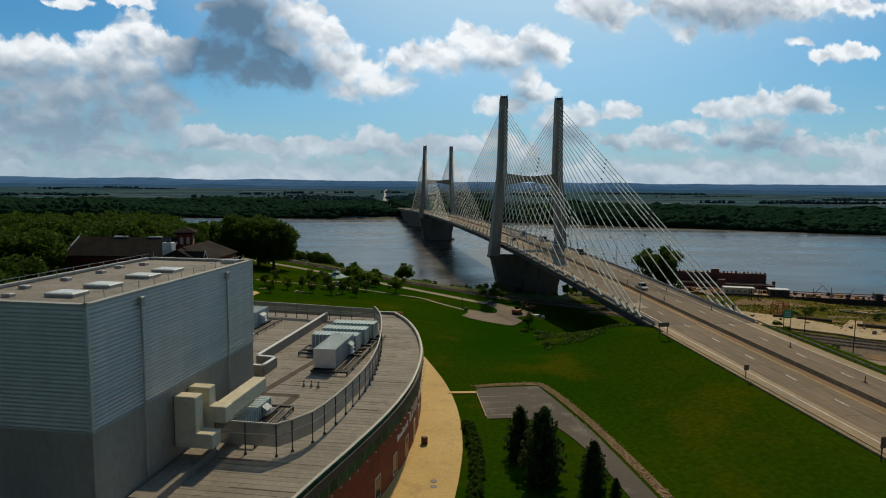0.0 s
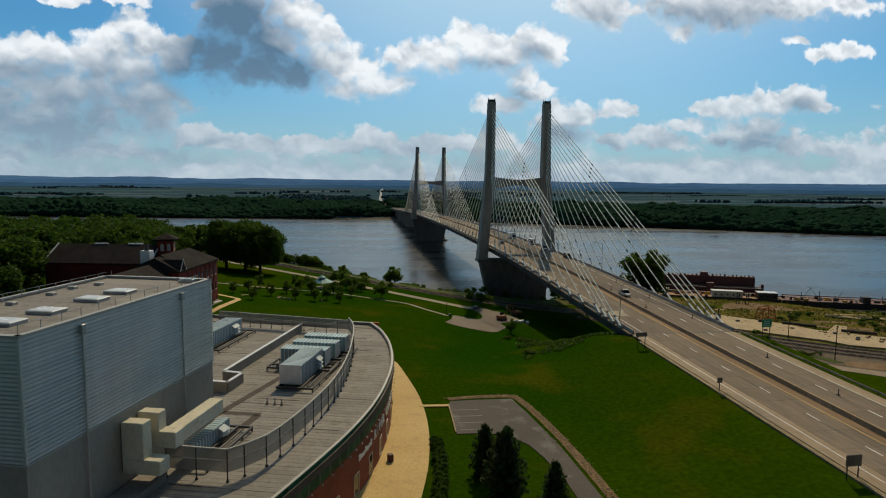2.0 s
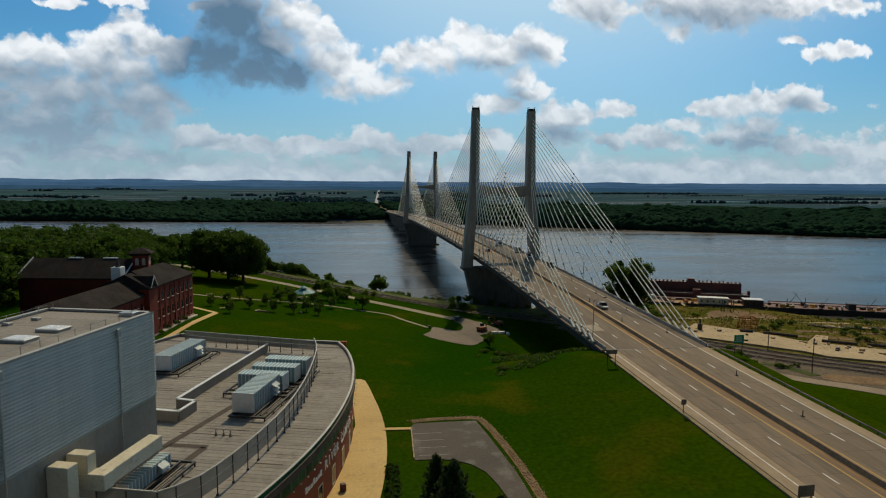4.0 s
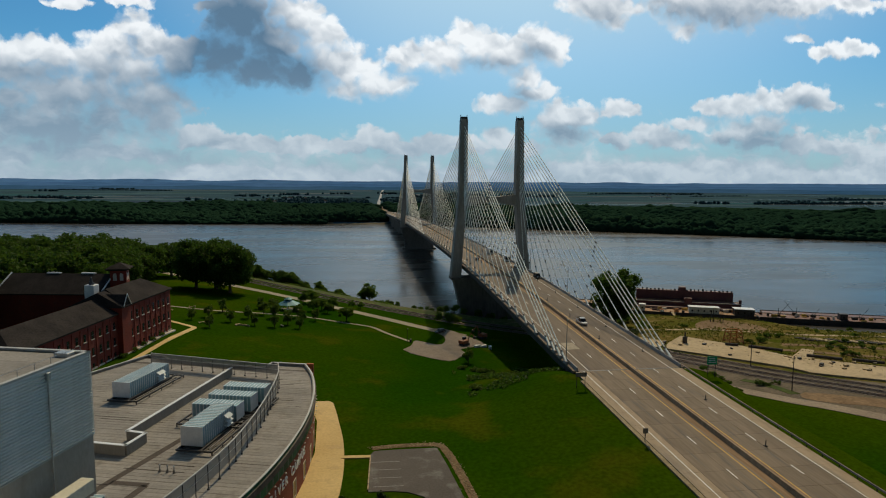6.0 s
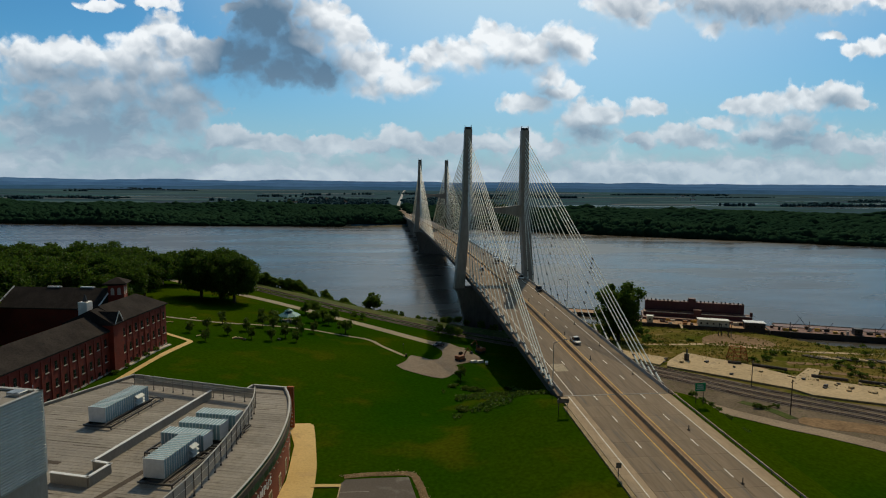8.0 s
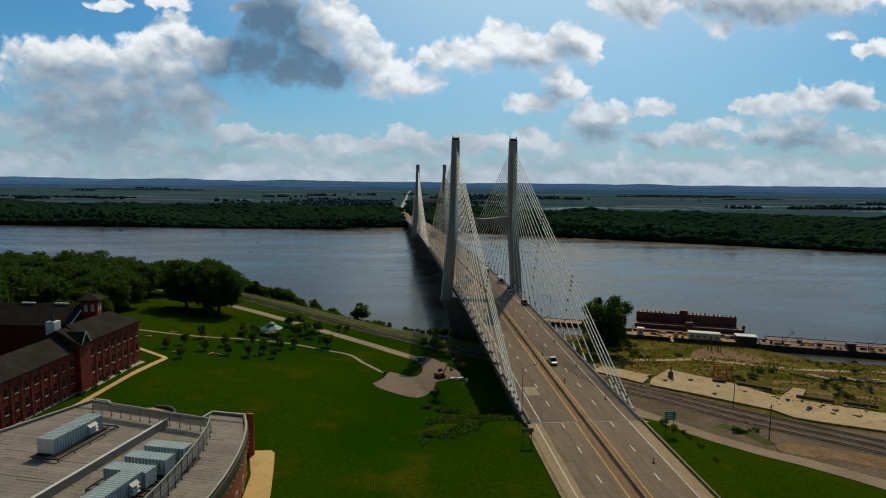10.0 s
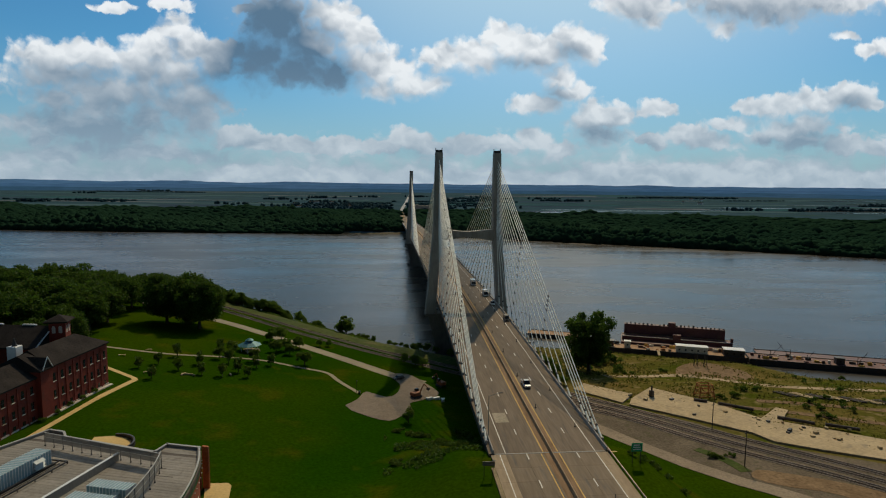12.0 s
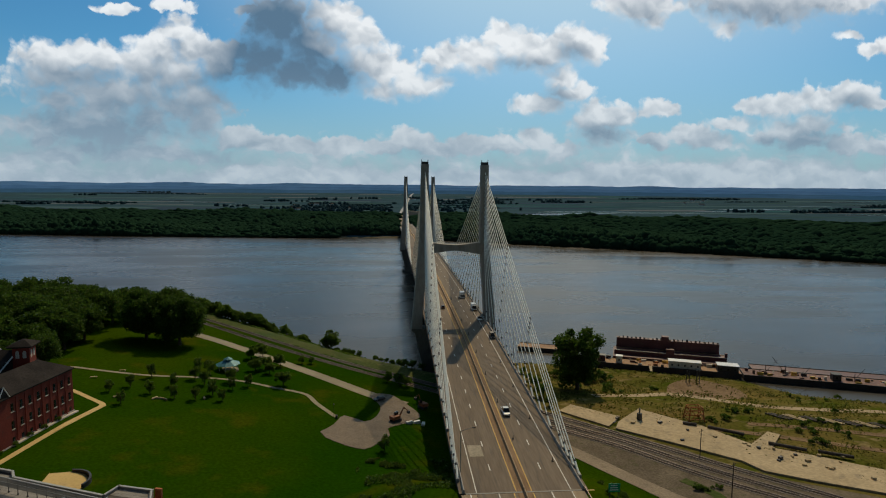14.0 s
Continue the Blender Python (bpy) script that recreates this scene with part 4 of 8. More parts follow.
TOWERS = ((0.0, 104.6, 1), (350.5, 101.6, -1))
for ty, top, way in TOWERS:
    tower(ty, top)
    for side in (-1, 1):
        for shore in (-1, 1):
            for k, d in enumerate(CABLE_Y):
                if shore < 0:
                    y_deck = ty + way * d
                else:
                    y_deck = ty + way * (13.5 + 10.65 * (15 - k))
                z_top = top - 5.0 - k * 2.05
                a = Vector((side * 14.3 + road_x(y_deck), y_deck, deck_z(y_deck) + 0.5))
                b = Vector((side * 14.3, ty + (-1 if y_deck < ty else 1) * 2.2, z_top))
                bm = bmesh.new()
                tube(bm, a, b, 0.165, seg=6)
                cable = part("stay_cable", bm, cable_mat, bridge)
                bm = bmesh.new()
                w = (b - a).normalized()
                tube(bm, a - w * 0.8, a + w * 3.4, 0.30, 0.26, seg=8)
                part("anchor_pipe", bm, cable_mat, cable)
                bm = bmesh.new()
                tube(bm, a + w * 3.4, a + w * 4.0, 0.33, seg=8)
                part("anchor_collar", bm, steel_dark, cable)
    # straight lines of damper clamps that tie neighbouring cables
    for side in (-1, 1):
        for shore in (-1, 1):
            far_d = abs(CABLE_Y[0]) if shore < 0 else 13.5 + 10.65 * 15
            way_y = way if shore > 0 else -way
            for f0, f1 in ((0.60, 0.27), (0.34, 0.60)):
                base0 = deck_z(ty + way_y * far_d)
                upper = (far_d * (1 - f0), base0 + (top - 5.0 - base0) * f0)
                lower = (far_d * f1, base0 + 2.0)
                for k, d in enumerate(CABLE_Y):
                    run = abs(d) if shore < 0 else 13.5 + 10.65 * (15 - k)
                    z0, z1 = deck_z(ty + way_y * run) + 0.5, top - 5.0 - k * 2.05
                    # where cable (run, z0)-(2.2, z1) meets the line upper-lower
                    cx, cz = 2.2 - run, z1 - z0
                    lx, lz = lower[0] - upper[0], lower[1] - upper[1]
                    t = ((upper[0] - run) * lz - (upper[1] - z0) * lx) / (cx * lz - cz * lx)
                    if not 0.06 < t < 0.9:
                        continue
                    a = Vector((side * 14.3 + road_x(ty + way_y * run), ty + way_y * run, z0))
                    b = Vector((side * 14.3, ty + way_y * 2.2, z1))
                    p, w = a.lerp(b, t), (b - a).normalized() * 0.6
                    bm = bmesh.new()
                    tube(bm, p - w, p + w, 0.26, seg=6)
                    part("cable_damper", bm, steel_dark, bridge)
bm = bmesh.new()
rounded_box(bm, 0, 0, -0.1, 0.7, 2.0, 0.75, 0, 0.08)
block_me = mesh_of("anchor_block", bm, grey_concrete)
for side in (-1, 1):
    for y in CABLE_Y + [13.5 + 10.65 * k for k in range(16)] + [350.5 - v for v in CABLE_Y] + [337 - 10.65 * k for k in range(16)]:
        part("anchor_block", block_me, grey_concrete, bridge).matrix_basis = Matrix.Translation((side * 14.35 + road_x(y), y, deck_z(y)))
bm = bmesh.new()
prism(bm, [(x - 0.95, y) for x, y in ((-17.0, -167), (-14.3, -167), (-14.3, -163.4), (13.8, -163.4), (13.8, -167), (16.5, -167), (16.5, -161.5), (-17.0, -161.5))], 17, 25.0)
part("abutment", bm, tan_concrete, bridge, "pale concrete abutment with wing walls")


def street_lamp(x, y, side, h, arm):
    z = deck_z(y)
    ob = thing("street_lamp", (x, y, z), "slim galvanised lamp post on the bridge parapet", "street lamp", "bridge lamps")
    bm = bmesh.new()
    tube(bm, (x, y, z), (x, y, z + h), 0.13, 0.08, 8)
    part("pole", bm, galvanised, ob)
    if arm:
        bm = bmesh.new()
        tube(bm, (x, y, z + h - 0.2), (x - side * 2.6, y, z + h + 0.6), 0.06, 0.05, 6)
        part("arm", bm, galvanised, ob)
        bm = bmesh.new()
        rounded_box(bm, x - side * 3.0, y, z + h + 0.52, 0.9, 0.35, 0.2)
        part("lamp_head", bm, steel_dark, ob)


for x, y, side, h, arm in ((-14.3, -154.5, -1, 10.6, True), (14.4, -75.5, 1, 10.5, True), (14.4, -24, 1, 11, False), (14.4, 60, 1, 10.5, True), (-14.4, -20, -1, 9.5, False), (-14.4, 90, -1, 10.5, True)):
    street_lamp(x, y, side, h, arm)

# ---- approach road on its fill ----
road = tagged(new("road"), "tan concrete divided highway approaching the bridge", "road", kind="structure")
for side in (-1, 1):
    for k in range(26):
        y0 = -163.5 - 6.1 * (k + 1)
        for lane in range(3):
            x0, x1 = ((0.3, 6.1), (6.1, 10.7), (10.7, 14.2 if side < 0 else 13.6))[lane]
            bm = bmesh.new()
            rings = []
            for y in (y0 + 0.02, y0 + 6.08):
                z, cx = deck_z(y), road_x(y)
                xa, xb = sorted((side * (x0 + 0.02), side * (x1 - 0.02)))
                rings.append([(cx + xa, y, z), (cx + xa, y, z - 0.35), (cx + xb, y, z - 0.35), (cx + xb, y, z)])
            loft(bm, rings)
            bmesh.ops.recalc_face_normals(bm, faces=bm.faces)
            part("road_slab", bm, concrete if lane == 2 else lane_concrete, road)
road_line("median_strip", 0.0, -320, -163.4, 3.4, median_stain, road)
bm = bmesh.new()
sweep_deck(bm, [(x * 1.1, h * 1.05) for x, h in BARRIER][::-1], -320, -163.3, 10)
bmesh.ops.recalc_face_normals(bm, faces=bm.faces)
part("median_barrier", bm, bpy.data.materials["stained_median_concrete"], road)
for x in (-12.1, 10.7):
    road_line("edge_line", x, -320, -163.5, 0.22, white_paint, road)
for x in (-2.4, 1.9):
    road_line("yellow_line", x, -320, -163.5, 0.24, yellow_paint, road)
for x in (-5.8, 6.1):
    for k in range(13):
        y = -163.05 - 12.2 * k
        road_line("lane_dash", x, y - 3.1, y, 0.26, white_paint, road)
guard = thing("guard_rail", (12.9, -230, deck_z(-230)), "weathered steel guard rail along the shoulder", "guard rail")
bm = bmesh.new()
sweep_deck(bm, [(13.75, 0.42), (13.83, 0.5), (13.75, 0.58), (13.83, 0.66), (13.75, 0.74), (13.9, 0.74), (13.9, 0.42)], -318, -163, 8)
bmesh.ops.recalc_face_normals(bm, faces=bm.faces)
part("rail", bm, rust_rail, guard, "dull weathered rail")
for k in range(41):
    y = -164 - 3.8 * k
    bm = bmesh.new()
    box(bm, road_x(y) + 13.98, y, deck_z(y) - 0.6, 0.12, 0.15, 1.35)
    part("post", bm, tie_wood, guard)

# ---- the arts building: curved wing, flat roof, metal-clad stage tower ----
B0, BU, BV = Vector((-101.6, -220.5)), Vector((0.276, 0.961)), Vector((-0.961, 0.276))
TURN = math.atan2(BU.y, BU.x)


def bp(a, b, z=0.0):
    p = B0 + a * BU + b * BV
    return Vector((p.x, p.y, z))


hall = thing("arts_building", (-100, -215, 22), "modern arts building with curved brick front and metal-clad stage tower", "building")
CURVE = smooth_line([(-79.0, -166.6), (-77.3, -172.5), (-76.3, -179), (-75.8, -187), (-76.2, -197.5), (-77.8, -208), (-80.3, -218), (-83.8, -227.5), (-88.0, -236.5), (-92.5, -245.5), (-97.5, -256), (-101, -263)], 2.0)
REST = [(-135, -264), (-152, -205), (-127.3, -173.2), (-116.2, -154.6), (-112.2, -156.1), (-110.4, -158.9), (-88.2, -168.0), (-86.9, -164.2)]
ROOF_Z, COPE_Z = 30.6, 31.2
OUTLINE = (CURVE + REST)[::-1]                     # counter-clockwise
# roof deck below the sheets
bm = bmesh.new()
prism(bm, OUTLINE, 29.6, ROOF_Z - 0.02)
part("roof_deck", bm, seam_mat, hall)
# wall ring: brick below, green glass band, coping
WALL = offset_line(CURVE, -0.45)


def wall_strip(bm, line, z0, z1, thick):
    inn = offset_line(line, -thick)
    for (a, b), (c, d) in zip(zip(line, line[1:]), zip(inn, inn[1:])):
        v = [bm.verts.new(p) for p in ((*a, z0), (*b, z0), (*d, z0), (*c, z0), (*a, z1), (*b, z1), (*d, z1), (*c, z1))]
        for f in ((3, 2, 1, 0), (4, 5, 6, 7), (0, 1, 5, 4), (2, 3, 7, 6)):
            bm.faces.new([v[i] for i in f])
    bmesh.ops.remove_doubles(bm, verts=bm.verts, dist=0.001)
    bmesh.ops.recalc_face_normals(bm, faces=bm.faces)


bm = bmesh.new()
wall_strip(bm, WALL, 19.5, 28.0, 0.5)
part("front_wall", bm, brick_orange, hall, "curved orange-red brick wall")
bm = bmesh.new()
wall_strip(bm, offset_line(CURVE, -0.2), COPE_Z - 0.12, COPE_Z, 0.32)
part("coping", bm, coping_mat, hall, "pale metal roof coping")
bm = bmesh.new()
wall_strip(bm, offset_line(CURVE, -0.4), 28.0, COPE_Z - 0.12, 0.3)
part("parapet", bm, roof_mat, hall, "roof membrane turned up behind the coping")
bm = bmesh.new()
wall_strip(bm, offset_line(CURVE, -0.25), 27.75, 28.0, 0.6)
part("string_course", bm, brick_orange, hall)
# glass panes between fins
glass_line = offset_line(CURVE, -0.3)
for i, (a, b) in enumerate(zip(glass_line, glass_line[1:])):
    for z0, z1 in ((28.05, 29.66), (29.72, 31.05)):
        bm = bmesh.new()
        w = (Vector(b) - Vector(a)).normalized() * 0.05
        quad_box(bm, (a[0] + w.x, a[1] + w.y, z0), (b[0] - a[0] - 2 * w.x, b[1] - a[1] - 2 * w.y, 0), (-w.y * 1.0, w.x * 1.0, 0), (0, 0, z1 - z0))
        bmesh.ops.recalc_face_normals(bm, faces=bm.faces)
        part("pane", bm, green_glass, hall)
    bm = bmesh.new()
    box(bm, a[0], a[1], 28.0, 0.12, 0.35, 3.05, math.atan2(b[1] - a[1], b[0] - a[0]) + math.pi / 2)
    part("fin", bm, frame_green, hall)
# small lamps in a row over the string course
bm = bmesh.new()
for a in offset_line(CURVE, 0.1):
    box(bm, a[0], a[1], 28.02, 0.2, 0.2, 0.16)
part("bracket_course", bm, stone_trim, hall, "row of small pale brackets")["kind"] = "stuff"
# tall windows low in the brick
for i in range(4, len(WALL) - 6, 3):
    a, b = Vector(WALL[i]), Vector(WALL[i + 1])
    w = (b - a).normalized()
    n = Vector((-w.y, w.x))
    bm = bmesh.new()
    quad_box(bm, (*(a + n * 0.03), 21.5), (*(w * 1.5), 0), (*(-n * 0.1), 0), (0, 0, 2.6))
    bmesh.ops.recalc_face_normals(bm, faces=bm.faces)
    win = part("window", bm, window_glass, hall)
    for dx, dz, sx, sz in ((-0.12, -0.12, 1.74, 0.12), (-0.12, 2.6, 1.74, 0.12), (-0.12, 0, 0.12, 2.6), (1.5, 0, 0.12, 2.6)):
        bm = bmesh.new()
        quad_box(bm, (*(a + n * 0.08 + w * dx), 21.5 + dz), (*(w * sx), 0), (*(-n * 0.2), 0), (0, 0, sz))
        bmesh.ops.recalc_face_normals(bm, faces=bm.faces)
        part("frame", bm, duct_mat, win)
# other walls
bm = bmesh.new()
side = REST + [CURVE[0]]
for a, b in zip([CURVE[-1]] + side, side):
    w = (Vector(b) - Vector(a))
    n = Vector((-w.y, w.x)).normalized()
    quad_box(bm, (a[0], a[1], 19.5), (w.x, w.y, 0), (-n.x * 0.4, -n.y * 0.4, 0), (0, 0, ROOF_Z - 19.5))
bmesh.ops.recalc_face_normals(bm, faces=bm.faces)
part("side_wall", bm, brick_orange, hall)
bm = bmesh.new()
for a, b in zip([CURVE[-1]] + side, side):
    w = (Vector(b) - Vector(a))
    n = Vector((-w.y, w.x)).normalized()
    quad_box(bm, (a[0], a[1], ROOF_Z), (w.x, w.y, 0), (-n.x * 0.38, -n.y * 0.38, 0), (0, 0, COPE_Z - ROOF_Z - 0.1))
bmesh.ops.recalc_face_normals(bm, faces=bm.faces)
part("side_parapet", bm, wall_grey, hall)
bm = bmesh.new()
for a, b in zip([CURVE[-1]] + side, side):
    w = (Vector(b) - Vector(a))
    n = Vector((-w.y, w.x)).normalized()
    quad_box(bm, (a[0] + n.x * 0.05, a[1] + n.y * 0.05, COPE_Z - 0.1), (w.x, w.y, 0), (-n.x * 0.5, -n.y * 0.5, 0), (0, 0, 0.12))
bmesh.ops.recalc_face_normals(bm, faces=bm.faces)
part("side_coping", bm, coping_mat, hall)
bm = bmesh.new()
box(bm, -78.3, -165.9, 20.5, 0.5, 1.5, 10.5, TURN)
part("corner_blade", bm, brick_sunny, hall, "orange brick blade wall at the corner, painted sunlit")

# stage tower
TOP, SID = 49.95, 39.1
LONG, DEEP = 30.1, 14.5
bm = bmesh.new()
quad_box(bm, bp(-LONG, 0, 19.5), (*(BU * LONG), 0), (*(BV * DEEP), 0), (0, 0, SID - 19.5))
part("tower_base", bm, wall_grey, hall, "smooth grey lower wall")
bm = bmesh.new()
quad_box(bm, bp(-LONG + 0.1, 0.1, SID), (*(BU * (LONG - 0.2)), 0), (*(BV * (DEEP - 0.2)), 0), (0, 0, TOP - SID - 1.02))
part("tower_core", bm, seam_mat, hall)
N_BOARDS = 29
pitch = (TOP - SID - 0.15) / N_BOARDS


def board_mesh(length):
    """One rib of siding: a shallow trapezoid profile along x, proud in -y."""
    bm = bmesh.new()
    prof = [(0.1, 0.0), (-0.02, 0.0), (-0.0, pitch * 0.26), (-0.16, pitch * 0.40), (-0.16, pitch * 0.80), (-0.0, pitch * 0.985), (0.1, pitch * 0.985)]
    loft(bm, [[(x, y, z) for y, z in prof] for x in (0, length)])
    bmesh.ops.recalc_face_normals(bm, faces=bm.faces)
    return mesh_of("siding_board", bm, siding_mat)


boards = {LONG: board_mesh(LONG), DEEP: board_mesh(DEEP)}
for a, b, length, turn in ((-LONG, 0, LONG, TURN), (0, 0, DEEP, TURN + math.pi / 2), (0, DEEP, LONG, TURN + math.pi), (-LONG, DEEP, DEEP, TURN - math.pi / 2)):
    for k in range(N_BOARDS):
        ob = part("siding_board", boards[length], siding_mat, hall)
        p = bp(a, b, SID + k * pitch)
        ob.matrix_basis = Matrix.Translation(p) @ Matrix.Rotation(turn, 4, "Z")
for a, b in ((-LONG, 0), (0, 0), (0, DEEP), (-LONG, DEEP)):
    bm = bmesh.new()
    p = bp(a, b)
    box(bm, p.x, p.y, SID, 0.26, 0.26, TOP - SID - 0.1, TURN)
    part("corner_trim", bm, siding_mat, hall)
for a0, b0, a1, b1 in ((-LONG, 0, 0, 0), (0, 0, 0, DEEP), (0, DEEP, -LONG, DEEP), (-LONG, DEEP, -LONG, 0)):
    p, q = bp(a0, b0), bp(a1, b1)
    w = (q - p).normalized()
    n = Vector((-w.y, w.x, 0))
    bm = bmesh.new()
    quad_box(bm, (p - n * 0.16 - w * 0.16) + Vector((0, 0, TOP - 0.25)), (q - p) + w * 0.32, n * 0.55, (0, 0, 0.25))
    part("parapet_cap", bm, coping_mat, hall, "bright metal parapet cap")
    bm = bmesh.new()
    quad_box(bm, p + n * 0.1 + Vector((0, 0, TOP - 0.95)), (q - p), n * 0.22, (0, 0, 0.72))
    part("parapet", bm, wall_grey, hall)
    bm = bmesh.new()
    quad_box(bm, (p - n * 0.14) + Vector((0, 0, SID - 0.16)), (q - p), n * 0.3, (0, 0, 0.15))
    part("siding_flashing", bm, coping_mat, hall)
for k in range(15):
    a0 = -LONG + 0.6 + k * (LONG - 1.2) / 15
    bm = bmesh.new()
    quad_box(bm, bp(a0, 0.5, TOP - 0.94), (*(BU * ((LONG - 1.2) / 15 - 0.03)), 0), (*(BV * (DEEP - 1.0)), 0), (0, 0, 0.62 + 0.006 * (k % 2)))
    part("roof_sheet", bm, roof_mat, hall)
for a in (-7.0, -23.3):
    p = bp(a, -0.22)
    bm = bmesh.new()
    tube(bm, (p.x, p.y, ROOF_Z), (p.x, p.y, TOP - 1.2), 0.09, seg=8)
    pipe = part("downpipe", bm, galvanised, hall, "galvanised downpipe")
    bm = bmesh.new()
    rounded_box(bm, p.x, p.y, TOP - 1.5, 0.55, 0.5, 0.9, TURN)
    part("rain_head", bm, galvanised, pipe)
bm = bmesh.new()
for k in range(13):
    p = bp(-LONG + 1 + k * 2.4, 0.9)
    tube(bm, p + Vector((0, 0, TOP - 0.34)), p + Vector((0, 0, TOP + 0.62)), 0.04, seg=4)
    p2 = bp(-LONG + 1 + k * 2.4, DEEP - 0.9)
    tube(bm, p2 + Vector((0, 0, TOP - 0.34)), p2 + Vector((0, 0, TOP + 0.62)), 0.04, seg=4)
for b in (0.9, DEEP - 0.9):
    tube(bm, bp(-LONG + 1, b, TOP + 0.58), bp(-1.2, b, TOP + 0.58), 0.03, seg=4)
part("roof_railing", bm, galvanised, hall, "thin cable railing")


def skylight(a, b, sa, sb):
    p = bp(a, b)
    ob = thing("skylight", (p.x, p.y, TOP - 0.34), "white domed skylight on the tower roof", "skylight", "tower skylights")
    bm = bmesh.new()
    box(bm, p.x, p.y, TOP - 0.34, sa, sb, 0.30, TURN)
    part("curb", bm, coping_mat, ob)
    bm = bmesh.new()
    c, s = math.cos(TURN), math.sin(TURN)
    rings = []
    for f, z in ((1.04, 0.0), (1.04, 0.05), (0.96, 0.11), (0.7, 0.16), (0.3, 0.18)):
        hx, hy = sa / 2 * f, sb / 2 * f
        rings.append([(p.x + x * c - y * s, p.y + x * s + y * c, TOP - 0.04 + z) for x, y in ((-hx, -hy), (hx, -hy), (hx, hy), (-hx, hy))])
    loft(bm, rings)
    part("pane", bm, skylight_mat, ob)


for a in (-25.5, -20.7, -14.5, -9.9):
    skylight(a, 5.5, 2.0, 2.8)
for a, b in ((-27, 10), (-23, 12), (-18, 11.8), (-12.5, 12.0), (-8.5, 12.6), (-5.5, 11.5)):
    p = bp(a, b)
    bm = bmesh.new()
    rounded_box(bm, p.x, p.y, TOP - 0.34, 0.7, 0.9, 0.35, TURN)
    solid("roof_vent", bm, coping_mat, "small pale roof vent on the tower roof", "vent", "tower vents")
p = bp(-1.4, 2.2)
bm = bmesh.new()
rounded_box(bm, p.x, p.y, TOP - 0.34, 1.4, 1.9, 0.5, TURN)
solid("roof_hatch", bm, galvanised, "grey metal hatch box near the tower corner", "hatch")

# roof sheets of the curved wing: rolls of membrane laid side by side
POLY = CURVE + REST


def span_at(a):
    """Where the line at distance a along the building crosses the roof: smallest and largest b."""
    hits = []
    o = B0 + a * BU
    for p, q in zip(POLY, POLY[1:] + POLY[:1]):
        pa, qa = (Vector(p) - B0).dot(BU) - a, (Vector(q) - B0).dot(BU) - a
        if (pa < 0) != (qa < 0):
            t = pa / (pa - qa)
            r = Vector(p).lerp(Vector(q), t)
            hits.append((r - o).dot(BV))
    hits.sort()
    return list(zip(hits[::2], hits[1::2]))


rnd = random.Random(4)
a = -39.0
while a < 63:
    w = 0.95
    s0, s1 = span_at(a), span_at(a + w)
    for u0, u1 in zip(s0, s1) if len(s0) == len(s1) else ():
        lo0, lo1, hi = u0[0] + 0.5, u1[0] + 0.5, min(u0[1], u1[1]) - 0.5
        cut = max(lo0, lo1) + rnd.uniform(0.2, 0.8) * max(0.1, hi - max(lo0, lo1))
        for b0, b1, c0, c1 in ((lo0, lo1, cut - 0.02, cut - 0.02), (cut + 0.02, cut + 0.02, hi, hi)):
            if c0 - b0 < 0.3 or c1 - b1 < 0.3:
                continue
            bm = bmesh.new()
            q = [bp(a + 0.025, b0), bp(a + w - 0.025, b1), bp(a + w - 0.025, c1), bp(a + 0.025, c0)]
            prism(bm, [(v.x, v.y) for v in q], ROOF_Z - 0.02, ROOF_Z + 0.02 + rnd.uniform(0, 0.02))
            bmesh.ops.recalc_face_normals(bm, faces=bm.faces)
            part("roof_sheet", bm, roof_mat, hall)
            if rnd.random() < 0.28:
                t0 = rnd.uniform(0.0, 0.7)
                t1 = min(1.0, t0 + rnd.uniform(0.08, 0.4))
                e0, e1 = bp(a + 0.025, b0 + (c0 - b0) * t0), bp(a + 0.025, b0 + (c0 - b0) * t1)
                bm = bmesh.new()
                u = (e1 - e0).normalized() * rnd.uniform(0.05, 0.1)
                quad_box(bm, (e0.x + u.y, e0.y - u.x, ROOF_Z + 0.03), (e1.x - e0.x, e1.y - e0.y, 0), (-2 * u.y, 2 * u.x, 0), (0, 0, 0.035))
                bmesh.ops.recalc_face_normals(bm, faces=bm.faces)
                part("seam_tar", bm, seam_mat, hall)
    a += w
# darker walkway strips on the roof
for x0, y0, x1, y1, w in ((-103.5, -221.5, -88.8, -188, 1.1), (-101.2, -217, -96.0, -218.4, 1.0), (-96.3, -218.5, -100.5, -231, 1.1), (-110.5, -200, -118, -197.6, 1.0), (-96.5, -199.5, -93, -200.7, 1.0)):
    p, q = Vector((x0, y0, ROOF_Z + 0.03)), Vector((x1, y1, ROOF_Z + 0.03))
    d = (q - p).normalized()
    n = Vector((-d.y, d.x, 0)) * w / 2
    bm = bmesh.new()
    quad_box(bm, p - n, q - p, n * 2, (0, 0, 0.035))
    part("walkway_pad", bm, patch_mat, hall, "dark brown roof walkway pad")

